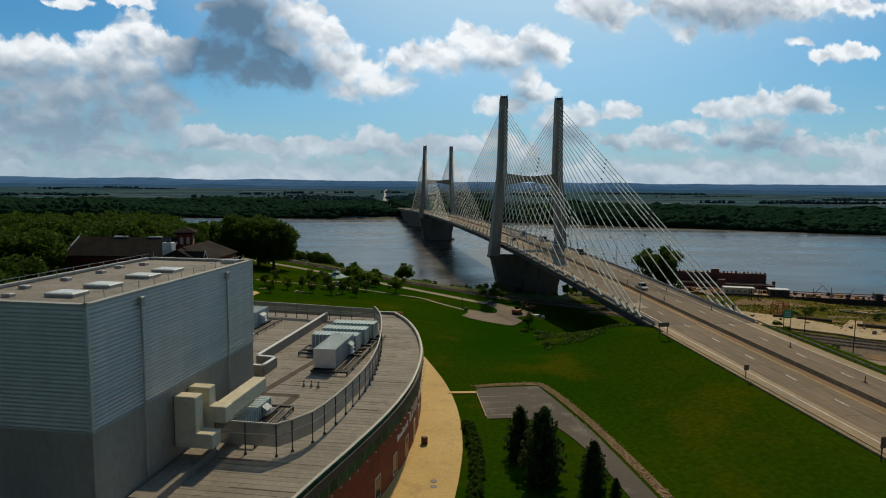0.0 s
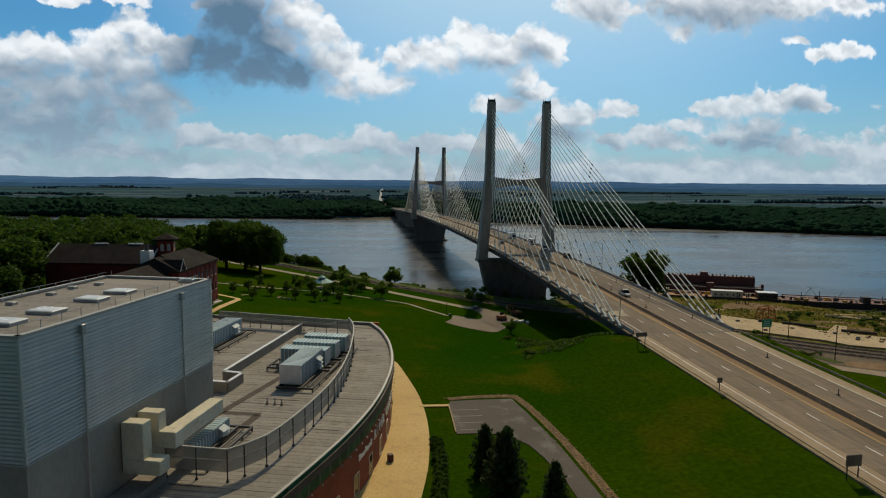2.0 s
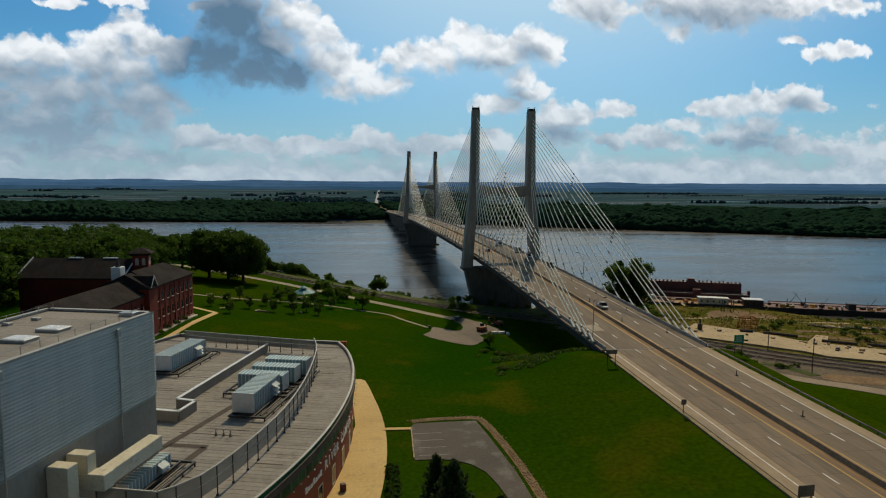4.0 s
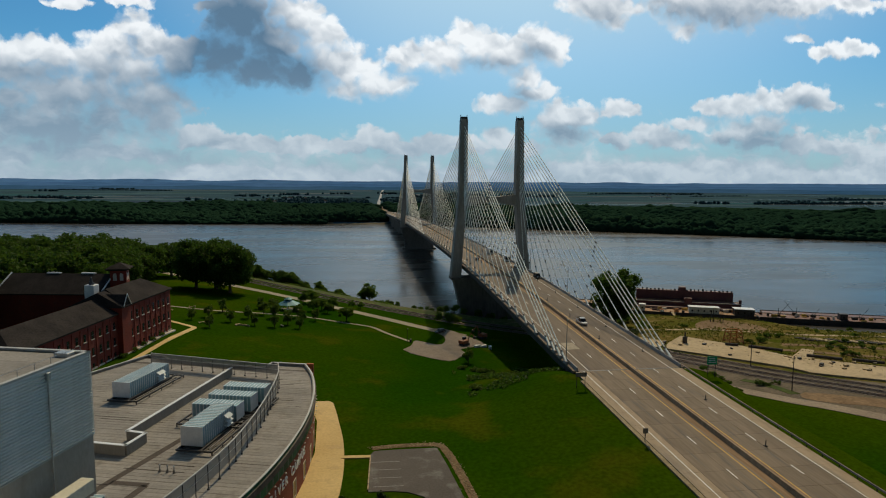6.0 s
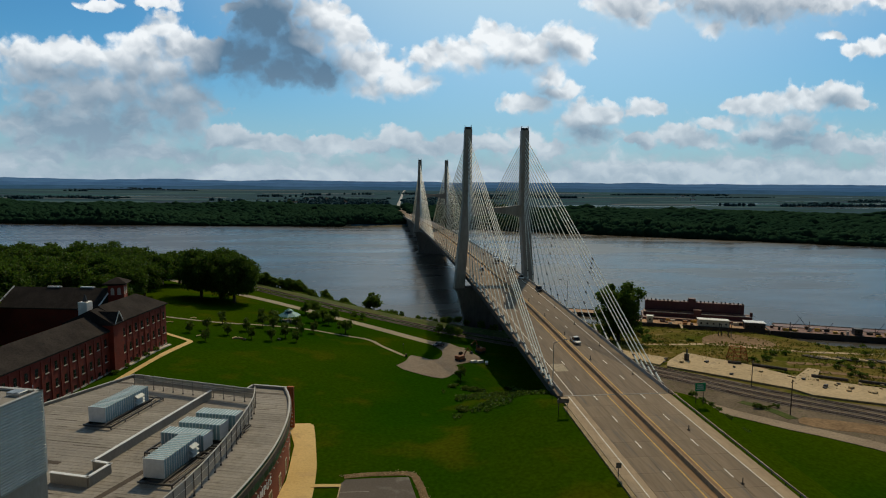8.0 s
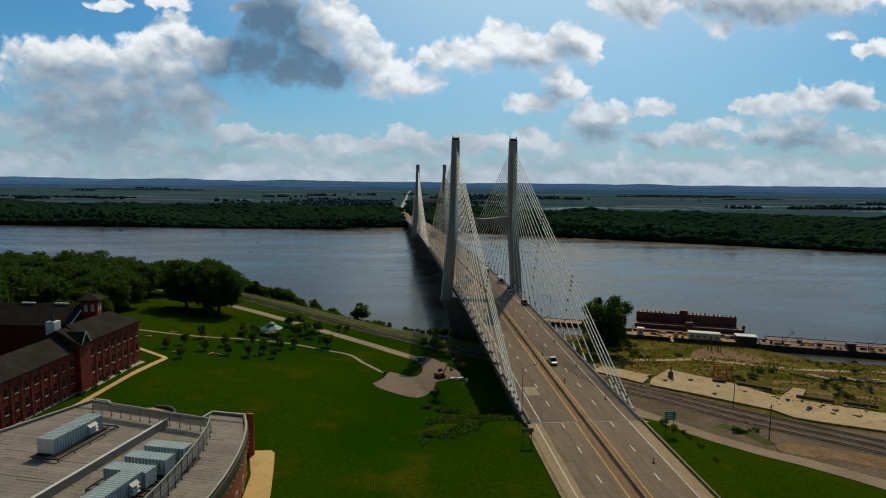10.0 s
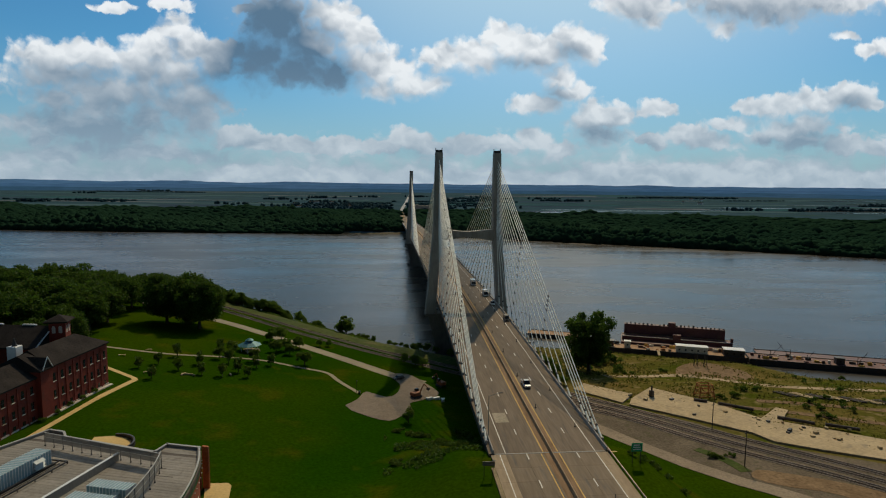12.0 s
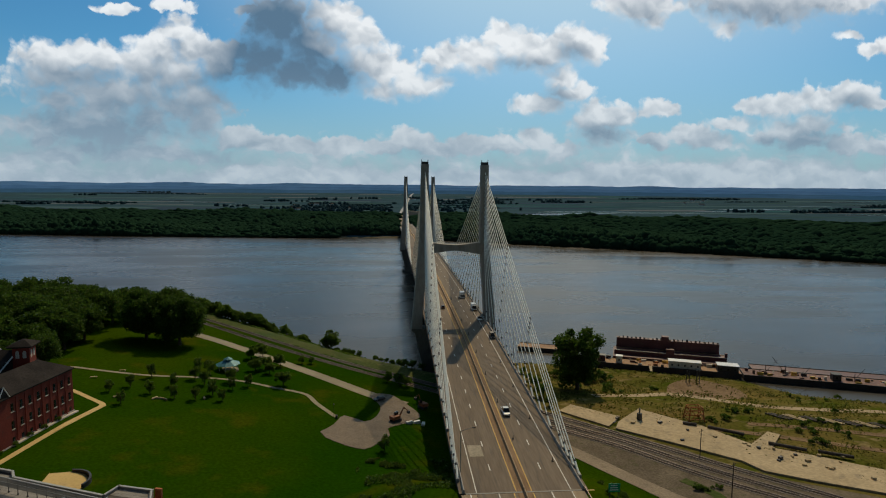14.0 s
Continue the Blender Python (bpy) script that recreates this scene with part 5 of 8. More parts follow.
# partition parapet across the roof
PART = [(-94.3, -170.9), (-103.9, -203.0), (-100.8, -204.3), (-102.2, -208.6), (-108.5, -206.5)]
for p, q in zip(PART, PART[1:]):
    d = (Vector(q) - Vector(p)).normalized()
    n = Vector((-d.y, d.x)) * 0.2
    bm = bmesh.new()
    quad_box(bm, (p[0] - n.x, p[1] - n.y, ROOF_Z), (q[0] - p[0], q[1] - p[1], 0), (2 * n.x, 2 * n.y, 0), (0, 0, 1.6))
    part("partition_wall", bm, wall_grey, hall)
    bm = bmesh.new()
    quad_box(bm, (p[0] - n.x * 1.4 - d.x * 0.2, p[1] - n.y * 1.4 - d.y * 0.2, ROOF_Z + 1.6), (q[0] - p[0] + d.x * 0.4, q[1] - p[1] + d.y * 0.4, 0), (2.8 * n.x, 2.8 * n.y, 0), (0, 0, 0.1))
    part("partition_cap", bm, white_metal, hall, "bright metal cap")

# perforated screen fence on posts
screen = thing("roof_screen", (-88, -205, ROOF_Z), "grey perforated metal screen fence on posts, curving along the roof", "fence")
LINE = [(-103.3, -235.4)] + [(-100, -236.4)] + smooth_line([(-96.6, -237.4), (-93.0, -234.2), (-89.4, -226), (-86.1, -215), (-84.2, -203), (-83.3, -190), (-83.3, -181), (-84.2, -175)], 2.4)
BACK = [(-84.2 - 28.8 * k / 12, -175 + 12.4 * k / 12) for k in range(13)]


def fence(line, tall):
    for p, q in zip(line, line[1:]):
        d = Vector((q[0] - p[0], q[1] - p[1]))
        u = d.normalized()
        n = Vector((-u.y, u.x)) * 0.03
        bm = bmesh.new()
        quad_box(bm, (p[0] + u.x * 0.03, p[1] + u.y * 0.03, ROOF_Z + 1.1), (d.x - 0.06 * u.x, d.y - 0.06 * u.y, 0), (n.x * 2, n.y * 2, 0), (0, 0, tall - 1.1))
        part("panel", bm, mesh_mat, screen)
        bm = bmesh.new()
        quad_box(bm, (p[0] - n.x * 2, p[1] - n.y * 2, ROOF_Z + tall), (d.x, d.y, 0), (n.x * 6, n.y * 6, 0), (0, 0, 0.12))
        bmesh.ops.recalc_face_normals(bm, faces=bm.faces)
        part("rail", bm, coping_mat, screen)
        bm = bmesh.new()
        quad_box(bm, (p[0] - n.x, p[1] - n.y, ROOF_Z + (tall + 1.1) / 2), (d.x, d.y, 0), (n.x * 4, n.y * 4, 0), (0, 0, 0.09))
        bmesh.ops.recalc_face_normals(bm, faces=bm.faces)
        part("mid_rail", bm, screen_mat, screen)
    for p in line:
        bm = bmesh.new()
        tube(bm, (p[0], p[1], ROOF_Z), (p[0], p[1], ROOF_Z + tall), 0.075, seg=6)
        tube(bm, (p[0], p[1], ROOF_Z), (p[0], p[1], ROOF_Z + 0.25), 0.2, 0.14, seg=8)
        part("post", bm, steel_dark, screen)


fence(LINE, 3.6)
fence(BACK, 3.0)


# air handling units
def air_unit(at, turn, length, width, tall):
    ob = thing("air_handler", at, "pale blue-grey ribbed rooftop air handling unit on a dark frame", "air handler", "rooftop air units")
    bm = bmesh.new()
    rounded_box(bm, 0, 0, 0.55, length, width, tall, 0, 0.06)
    part("casing", bm, unit_mat, ob, local=True)
    n = int(length / 0.62)
    for k in range(n + 1):
        x = -length / 2 + 0.05 + k * (length - 0.1) / n
        bm = bmesh.new()
        box(bm, x, 0, 0.6, 0.11, width + 0.1, tall)
        part("rib", bm, white_metal, ob, local=True)
    for s in (-1, 1):
        bm = bmesh.new()
        box(bm, 0, s * (width / 2 + 0.1), 0.02, length + 1.6, 0.18, 0.45)
        part("skid", bm, steel_dark, ob, local=True)
        bm = bmesh.new()
        box(bm, s * (length / 2 + 0.7), 0, 0.05, 0.18, width + 0.4, 0.4)
        part("skid", bm, steel_dark, ob, local=True)
    # weather hoods at one end of the long side
    for k in range(3):
        bm = bmesh.new()
        z = 0.9 + k * (tall - 1.0) / 3
        x0, x1, y0 = length * 0.16, length * 0.34, -width / 2
        v = [bm.verts.new(p) for p in ((x0, y0, z + 0.7), (x1, y0, z + 0.7), (x1, y0 - 0.75, z + 0.2), (x0, y0 - 0.75, z + 0.2), (x0, y0, z), (x1, y0, z))]
        for f in ((0, 1, 2, 3), (0, 3, 4), (1, 5, 2), (4, 3, 2, 5), (0, 4, 5, 1)):
            bm.faces.new([v[i] for i in f])
        bmesh.ops.recalc_face_normals(bm, faces=bm.faces)
        part("weather_hood", bm, hood_mat, ob, local=True)
    # open dark service frame beside the unit, on short legs
    bm = bmesh.new()
    out, half = width / 2 + 2.3, length / 2 + 1.5
    for y in (-out, -width / 2 - 0.45):
        box(bm, 0, y, 0.42, 2 * half, 0.24, 0.26)
    for x in (-half, half):
        box(bm, x, (-out + width / 2) / 2, 0.42, 0.24, out + width / 2, 0.26)
    for k in range(5):
        box(bm, -half + 2 * half * k / 4, -out, 0.0, 0.16, 0.16, 0.45)
    part("service_frame", bm, steel_dark, ob, local=True)
    bm = bmesh.new()
    tube(bm, (-half * 0.8, -width / 2 - 1.1, 0.35), (half * 0.9, -width / 2 - 1.1, 0.35), 0.13, seg=8)
    tube(bm, (-half * 0.6, -width / 2 - 1.5, 0.3), (half * 0.7, -width / 2 - 1.5, 0.3), 0.09, seg=8)
    part("pipe_run", bm, steel_dark, ob, local=True)
    ob.matrix_basis = Matrix.Translation(at) @ Matrix.Rotation(turn, 4, "Z")
    return ob


air_unit((-91.6, -203.0, ROOF_Z + 0.05), TURN, 10.0, 3.5, 3.05)
small = air_unit((-91.5, -196.4, ROOF_Z + 0.05), TURN - math.pi / 2, 8.0, 2.7, 2.7)
copy_thing(small, Matrix.Translation((-89.9, -192.0, ROOF_Z + 0.05)) @ Matrix.Rotation(TURN - math.pi / 2, 4, "Z"))
copy_thing(small, Matrix.Translation((-88.2, -187.7, ROOF_Z + 0.05)) @ Matrix.Rotation(TURN - math.pi / 2, 4, "Z"))
air_unit((-109.8, -178.2, ROOF_Z + 0.05), TURN, 12.5, 3.5, 2.9)
air_unit((-100.6, -228.7, ROOF_Z + 0.05), TURN, 8.2, 1.4, 1.7)

# cream ducts on the tower wall
duct = thing("roof_duct", (-105, -231, ROOF_Z), "cream insulated rooftop air ducts turning down from the tower wall", "duct")


def duct_piece(a0, a1, b0, b1, z0, z1):
    bm = bmesh.new()
    c = bp((a0 + a1) / 2, (b0 + b1) / 2)
    rounded_box(bm, c.x, c.y, z0, a1 - a0, b1 - b0, z1 - z0, TURN, 0.08)
    part("duct_section", bm, duct_mat, duct)


duct_piece(-18.6, -17.1, -2.5, -0.1, 32.9, 38.1)
duct_piece(-18.7, -16.9, -4.3, -0.2, 32.8, 34.3)
duct_piece(-15.9, -14.5, -2.5, -0.1, 34.6, 38.2)
duct_piece(-15.9, -5.6, -4.3, -2.6, 34.6, 36.2)
duct_piece(-16.0, -14.4, -4.4, -0.2, 34.5, 36.22)
bm = bmesh.new()
p = bp(-21.0, -1.6)
box(bm, p.x, p.y, ROOF_Z, 11, 2.6, 0.9, TURN)
solid("roof_curb", bm, roof_mat, "low membrane-covered curb along the tower wall", "curb")
for k, (x, y) in enumerate(((-95.6, -214.6), (-94.5, -214.9), (-93.5, -215.3))):
    ob = thing("vent_pipe", (x, y, ROOF_Z), "small grey conical roof vent pipe", "vent pipe", "roof vent pipes")
    bm = bmesh.new()
    tube(bm, (x, y, ROOF_Z), (x, y, ROOF_Z + 0.5), 0.24, 0.09, 8)
    part("flashing", bm, roof_mat, ob)
    bm = bmesh.new()
    tube(bm, (x, y, ROOF_Z + 0.45), (x, y, ROOF_Z + 0.95), 0.08, 0.08, 8)
    tube(bm, (x, y, ROOF_Z + 0.95), (x, y, ROOF_Z + 1.1), 0.15, 0.1, 8)
    part("pipe", bm, galvanised, ob)

# lettering along the brick front
face_line = offset_line(WALL, 0.04)
lengths = [0.0]
for p, q in zip(face_line, face_line[1:]):
    lengths.append(lengths[-1] + (Vector(q) - Vector(p)).length)


def on_face(s):
    for i in range(len(lengths) - 1):
        if lengths[i + 1] >= s:
            t = (s - lengths[i]) / (lengths[i + 1] - lengths[i])
            p, q = Vector(face_line[i]), Vector(face_line[i + 1])
            return p.lerp(q, t), (q - p).normalized()


sign = thing("building_sign", (-78, -206, 25.3), "white raised capital letters on the curved brick front", "sign")
text = "RIVER CAMPUS"
for k, ch in enumerate(text):
    if ch == " ":
        continue
    s = 50.3 - k * 1.5
    p, w = on_face(s)
    cu = bpy.data.curves.new("letter", "FONT")
    cu.body, cu.size, cu.extrude, cu.align_x, cu.offset = ch, 1.95, 0.07, "CENTER", 0.035
    cu.materials.append(letter_white)
    ob = new("letter", cu)
    ob.parent = sign
    ob.matrix_parent_inverse = Matrix.Translation(-sign.location)
    x_axis = Vector((-w.x, -w.y, 0))
    z_axis = x_axis.cross(Vector((0, 0, 1)))
    ob.matrix_basis = Matrix.Translation((p.x, p.y, 25.5)) @ Matrix((x_axis, Vector((0, 0, 1)), z_axis)).transposed().to_4x4()
for k in range(7):
    p, w = on_face(52.5 + k * 0.85)
    bm = bmesh.new()
    box(bm, p.x, p.y, 25.5 + 0.05 * (k % 2), 0.6, 0.1, 0.55 + 0.3 * (k % 3 == 0), math.atan2(w.y, w.x))
    part("script_bar", bm, letter_white, sign, "unreadable script lettering")

# ---- the old brick hall ----
HW = Vector((-0.15, -0.989)).normalized()        # along the east front, away from the river
HN = Vector((0.989, -0.15)).normalized()         # out of the east front


def hp(s, d, z=0.0, o=(-125.6, -104.3)):
    p = Vector(o) + HW * s - HN * d
    return Vector((p.x, p.y, z))


hall_stone = surface("sooty_stone", (0.50, 0.43, 0.37), (0.60, 0.53, 0.46), 0.85, 0.4, 3.0, 0.08)
old_hall = thing("brick_hall", (-133, -125, 25), "old three-storey red brick hall with dark shingle roofs", "building")


def gable_roof(bm, corners, eave, ridge, hip0, hip1, over=0.5):
    """A ridge roof over four corners (first side, then the far side); hips at the ends where asked, in metres."""
    a, b, c, d = (Vector(v) for v in corners)
    u, w = (b - a).normalized(), (d - a).normalized()
    a, b, c, d = a - u * over - w * over, b + u * over - w * over, c + u * over + w * over, d - u * over + w * over
    r0, r1 = (a + d) / 2 + u * hip0, (b + c) / 2 - u * hip1
    z = lambda p, h: bm.verts.new((p.x, p.y, h))
    va, vb, vc, vd, v0, v1 = z(a, eave), z(b, eave), z(c, eave), z(d, eave), z(r0, ridge), z(r1, ridge)
    la, lb, lc, ld = z(a, eave - 0.35), z(b, eave - 0.35), z(c, eave - 0.35), z(d, eave - 0.35)
    for f in ((va, vb, v1, v0), (vb, vc, v1), (vc, vd, v0, v1), (vd, va, v0), (la, lb, vb, va), (lb, lc, vc, vb), (lc, ld, vd, vc), (ld, la, va, vd), (ld, lc, lb, la)):
        bm.faces.new(f)
    bmesh.ops.recalc_face_normals(bm, faces=bm.faces)


def window_on(parent, p, along, out, w, h):
    """A sash window on a wall: recessed dark pane, pale sill and lintel."""
    along, out = Vector((along.x, along.y, 0)), Vector((out.x, out.y, 0))
    bm = bmesh.new()
    quad_box(bm, p - along * (w / 2) + out * 0.02, along * w, -out * 0.15, (0, 0, h))
    bmesh.ops.recalc_face_normals(bm, faces=bm.faces)
    win = part("window", bm, window_glass, parent)
    bm = bmesh.new()
    quad_box(bm, p - along * (w / 2 + 0.15) + out * 0.16 - Vector((0, 0, 0.22)), along * (w + 0.3), -out * 0.3, (0, 0, 0.2))
    bmesh.ops.recalc_face_normals(bm, faces=bm.faces)
    part("sill", bm, hall_stone, win)
    bm = bmesh.new()
    quad_box(bm, p - along * 0.04 + out * 0.05, along * 0.08, -out * 0.1, (0, 0, h))
    quad_box(bm, p - along * (w / 2) + out * 0.05 + Vector((0, 0, h / 2)), along * w, -out * 0.1, (0, 0, 0.09))
    bmesh.ops.recalc_face_normals(bm, faces=bm.faces)
    part("sash", bm, steel_dark, win)


def block(s0, s1, d0, d1, z0, eave, ridge, hip0, hip1, windows=True, floors=3):
    bm = bmesh.new()
    prism(bm, [hp(s, d)[:2] for s, d in ((s0, d1), (s1, d1), (s1, d0), (s0, d0))][::1], z0, eave)
    bmesh.ops.recalc_face_normals(bm, faces=bm.faces)
    part("wall", bm, brick_red, old_hall)
    bm = bmesh.new()
    gable_roof(bm, [hp(s0, d0)[:2], hp(s1, d0)[:2], hp(s1, d1)[:2], hp(s0, d1)[:2]], eave + 0.3, ridge, hip0, hip1)
    part("roof", bm, slate_roof, old_hall, "dark shingle roof")
    bm = bmesh.new()
    quad_box(bm, hp(s0, d0 - 0.08, z0), (hp(s1, d0) - hp(s0, d0)), Vector((-HN.x, -HN.y, 0)) * 0.3, (0, 0, 1.1))
    bmesh.ops.recalc_face_normals(bm, faces=bm.faces)
    part("plinth", bm, hall_stone, old_hall)
    bm = bmesh.new()
    quad_box(bm, hp(s0, d0 - 0.12, z0 + 2.6), (hp(s1, d0) - hp(s0, d0)), Vector((-HN.x, -HN.y, 0)) * 0.3, (0, 0, 0.4))
    bmesh.ops.recalc_face_normals(bm, faces=bm.faces)
    part("band_course", bm, hall_stone, old_hall)
    if windows:
        n = int((s1 - s0) / 3.1)
        storey = (eave - z0 - 1.4) / floors
        for k in range(n):
            s = s0 + (k + 0.5) * (s1 - s0) / n
            for f in range(floors):
                window_on(old_hall, hp(s, d0, z0 + 1.7 + f * storey + (0.5 if f == 0 else 0.2)), HW, HN, 0.95, storey * 0.46)
            if k < n - 1:
                bm = bmesh.new()
                quad_box(bm, hp(s + (s1 - s0) / n / 2 - 0.3, d0 - 0.14, z0), (*(HW * 0.6), 0), (*(-HN * 0.3), 0), (0, 0, eave - z0 - 0.6))
                bmesh.ops.recalc_face_normals(bm, faces=bm.faces)
                part("pier", bm, brick_red, old_hall)
        m = int((d1 - d0) / 3.2)
        for k in range(m):
            d = d0 + (k + 0.5) * (d1 - d0) / m
            for f in range(floors):
                window_on(old_hall, hp(s0, d, z0 + 1.7 + f * storey + 0.3), HN, -HW, 1.15, storey * 0.5)


block(0, 25, 0, 12.5, 22.5, 38.0, 42.3, 6.0, 1.0)
block(25, 29.5, -0.8, 12.5, 22.5, 38.2, 42.0, 1.0, 1.0, windows=False)
block(29.5, 68, 0.6, 12.5, 22.5, 36.4, 40.4, 0.6, 5.0)
block(6, 22, 12.5, 24, 22.5, 33.0, 36.0, 2.0, 2.0, windows=False)
# rear range with its ridge running away from the front
bm = bmesh.new()
prism(bm, [hp(s, d)[:2] for s, d in ((-11, 51), (5, 51), (5, 19.5), (-11, 19.5))], 22.5, 37.0)
bmesh.ops.recalc_face_normals(bm, faces=bm.faces)
part("rear_wall", bm, brick_red, old_hall)
bm = bmesh.new()
gable_roof(bm, [hp(s, d)[:2] for s, d in ((5, 19.5), (5, 51), (-11, 51), (-11, 19.5))], 37.2, 42.3, 0.5, 0.5)
part("rear_roof", bm, slate_roof, old_hall, "long dark shingle ridge roof")
for d in (27.0, 38.0):
    bm = bmesh.new()
    p = hp(-3.2, d)
    box(bm, p.x, p.y, 42.1, 4.5, 0.7, 0.5, math.atan2(-HN.y, -HN.x))
    part("ridge_vent", bm, white_metal, old_hall, "white ridge vent")
# cross gable over the pavilion
bm = bmesh.new()
p0, p1, pm = hp(25.3, -1.1, 38.2), hp(29.2, -1.1, 38.2), hp(27.25, -1.1, 41.4)
q0, q1, qm = hp(25.3, 5.5, 38.2), hp(29.2, 5.5, 38.2), hp(27.25, 5.5, 41.4)
v = [bm.verts.new(p) for p in (p0, p1, pm, q0, q1, qm)]
for f in ((0, 1, 2), (5, 4, 3), (0, 2, 5, 3), (2, 1, 4, 5), (0, 3, 4, 1)):
    bm.faces.new([v[i] for i in f])
bmesh.ops.recalc_face_normals(bm, faces=bm.faces)
part("cross_gable", bm, slate_roof, old_hall)
for a, b in ((p0, pm), (pm, p1)):
    bm = bmesh.new()
    n3 = Vector((HN.x, HN.y, 0))
    quad_box(bm, a + n3 * 0.05, b - a, n3 * 0.15, (0, 0, 0.35))
    bmesh.ops.recalc_face_normals(bm, faces=bm.faces)
    part("verge_board", bm, white_metal, old_hall, "white-painted verge board")
for a, b in ((hp(5.5, 18.9, 37.2), hp(-3.0, 19.0, 42.3)), (hp(5.5, 51.6, 37.2), hp(-3.0, 51.5, 42.3))):
    bm = bmesh.new()
    quad_box(bm, a, b - a, Vector((HN.x, HN.y, 0)) * 0.3, (0, 0, 0.35))
    bmesh.ops.recalc_face_normals(bm, faces=bm.faces)
    part("verge_board", bm, white_metal, old_hall)
p = hp(24.6, 9.8)
bm = bmesh.new()
rounded_box(bm, p.x, p.y, 37.5, 2.6, 2.6, 6.0, math.atan2(HN.y, HN.x), 0.1)
part("chimney", bm, white_metal, old_hall, "pale grey-white vent stack")
bm = bmesh.new()
tube(bm, (p.x, p.y, 43.5), (p.x, p.y, 45.6), 0.7, 0.08, 8)
part("finial", bm, steel_dark, old_hall)
lay("hall_apron", [hp(s, -0.7)[:2] for s in np.linspace(-0.5, 25, 9)], 0.9, hall_stone, "pale concrete apron along the brick hall front", "path", dz=0.3)
# belfry
bx, by = -142.2, -98.4
bm = bmesh.new()
box(bm, bx, by, 22.5, 4.6, 4.6, 21.2, 0.15)
belfry = part("belfry", bm, brick_red, old_hall, "square brick bell tower")
for k in range(4):
    ang = 0.15 + k * math.pi / 2
    out, along = Vector((math.cos(ang), math.sin(ang), 0)), Vector((-math.sin(ang), math.cos(ang), 0))
    c = Vector((bx, by, 0)) + out * 2.3
    for off in (-0.95, 0.95):
        bm = bmesh.new()
        rings = [[c + along * (off + dx) + Vector((0, 0, z)) + out * o for dx, z in ((-0.5, 40.4), (0.5, 40.4), (0.5, 42.2), (0.25, 42.7), (-0.25, 42.7), (-0.5, 42.2))] for o in (0.04, -0.1)]
        loft(bm, rings)
        bmesh.ops.recalc_face_normals(bm, faces=bm.faces)
        part("arched_louvre", bm, stone_trim if k in (0, 3) else window_glass, belfry)
bm = bmesh.new()
c, s = math.cos(0.15), math.sin(0.15)


def sq(h, z):
    return [(bx + x * c - y * s, by + x * s + y * c, z) for x, y in ((-h, -h), (h, -h), (h, h), (-h, h))]


loft(bm, [sq(2.5, 43.5), sq(3.4, 43.9), sq(3.5, 44.2), sq(0.3, 45.8)])
part("belfry_roof", bm, slate_roof, belfry, "low overhanging pyramid roof")

# ---- trees ----
def leaf_cloud(points, size, rng):
    """Small leaf sprays at the given points, as one mesh of loose quads."""
    n = len(points)
    pts = np.asarray(points)
    a = rng.normal(size=(n, 3))
    a /= np.linalg.norm(a, axis=1)[:, None]
    b = np.cross(a, rng.normal(size=(n, 3)))
    b /= np.linalg.norm(b, axis=1)[:, None]
    s = size * rng.uniform(0.6, 1.3, size=(n, 1))
    t = s * rng.uniform(0.5, 0.9, size=(n, 1))
    quad = np.stack([pts - a * s, pts - b * t * 0.8 + a * s * 0.1, pts + a * s, pts + b * t], axis=1).reshape(-1, 3)
    return quad, np.arange(4 * n).reshape(-1, 4)


def mesh_arrays(name, verts, faces, mat, smooth=False):
    me = bpy.data.meshes.new(name)
    me.from_pydata(verts.tolist(), [], faces.tolist())
    me.polygons.foreach_set("use_smooth", [smooth] * len(me.polygons))
    me.materials.append(mat)
    return me


def tree_kind(seed, h, r, lumps, per, size, mat, label, group, low=0.25, name="tree", flat=0.8, deep=-0.35, lump=(0.26, 0.44)):
    """A broadleaf tree: tapered trunk, limbs, and a crown of leaf sprays round many lumps of uneven size."""
    rng = np.random.default_rng(seed)
    ob = thing(name, (0, 0, 0), label, "tree" if h > 3 else "shrub", group)
    bm = bmesh.new()
    tr = 0.028 * h
    tube(bm, (0, 0, -0.6), (0, 0, h * 0.3), tr * 1.25, tr * 0.85, 8)
    tube(bm, (0, 0, h * 0.3), (r * 0.06, 0, h * 0.62), tr * 0.85, tr * 0.35, 7)
    pts = []
    for k in range(lumps):
        ang, el = rng.uniform(0, math.tau), rng.uniform(deep, 1.0)
        f = rng.uniform(0.2, 0.82) ** 0.8
        cz = h * (low + (1 - low) * 0.5) + el * h * (1 - low) * 0.42 * (0.55 + 0.45 * rng.random())
        spread = math.sqrt(max(0.05, 1 - ((cz / h - (low + 1) / 2) / ((1 - low) / 2)) ** 2))
        c = np.array([math.cos(ang) * r * f * spread, math.sin(ang) * r * f * spread, cz])
        lr = r * rng.uniform(*lump)
        if k < 9 and h > 3:
            tube(bm, (0, 0, h * rng.uniform(0.22, 0.45)), tuple(c), tr * 0.45, tr * 0.1, 5)
        d = rng.normal(size=(per, 3))
        d /= np.linalg.norm(d, axis=1)[:, None]
        d *= lr * rng.uniform(0.55, 1.08, size=(per, 1)) * np.array([1, 1, flat])
        pts.append(c + d)
    part("trunk", bm, bark, ob, local=True)
    v, f = leaf_cloud(np.concatenate(pts), size, rng)
    part("crown", mesh_arrays("crown", v, f, mat), mat, ob, local=True)
    return ob


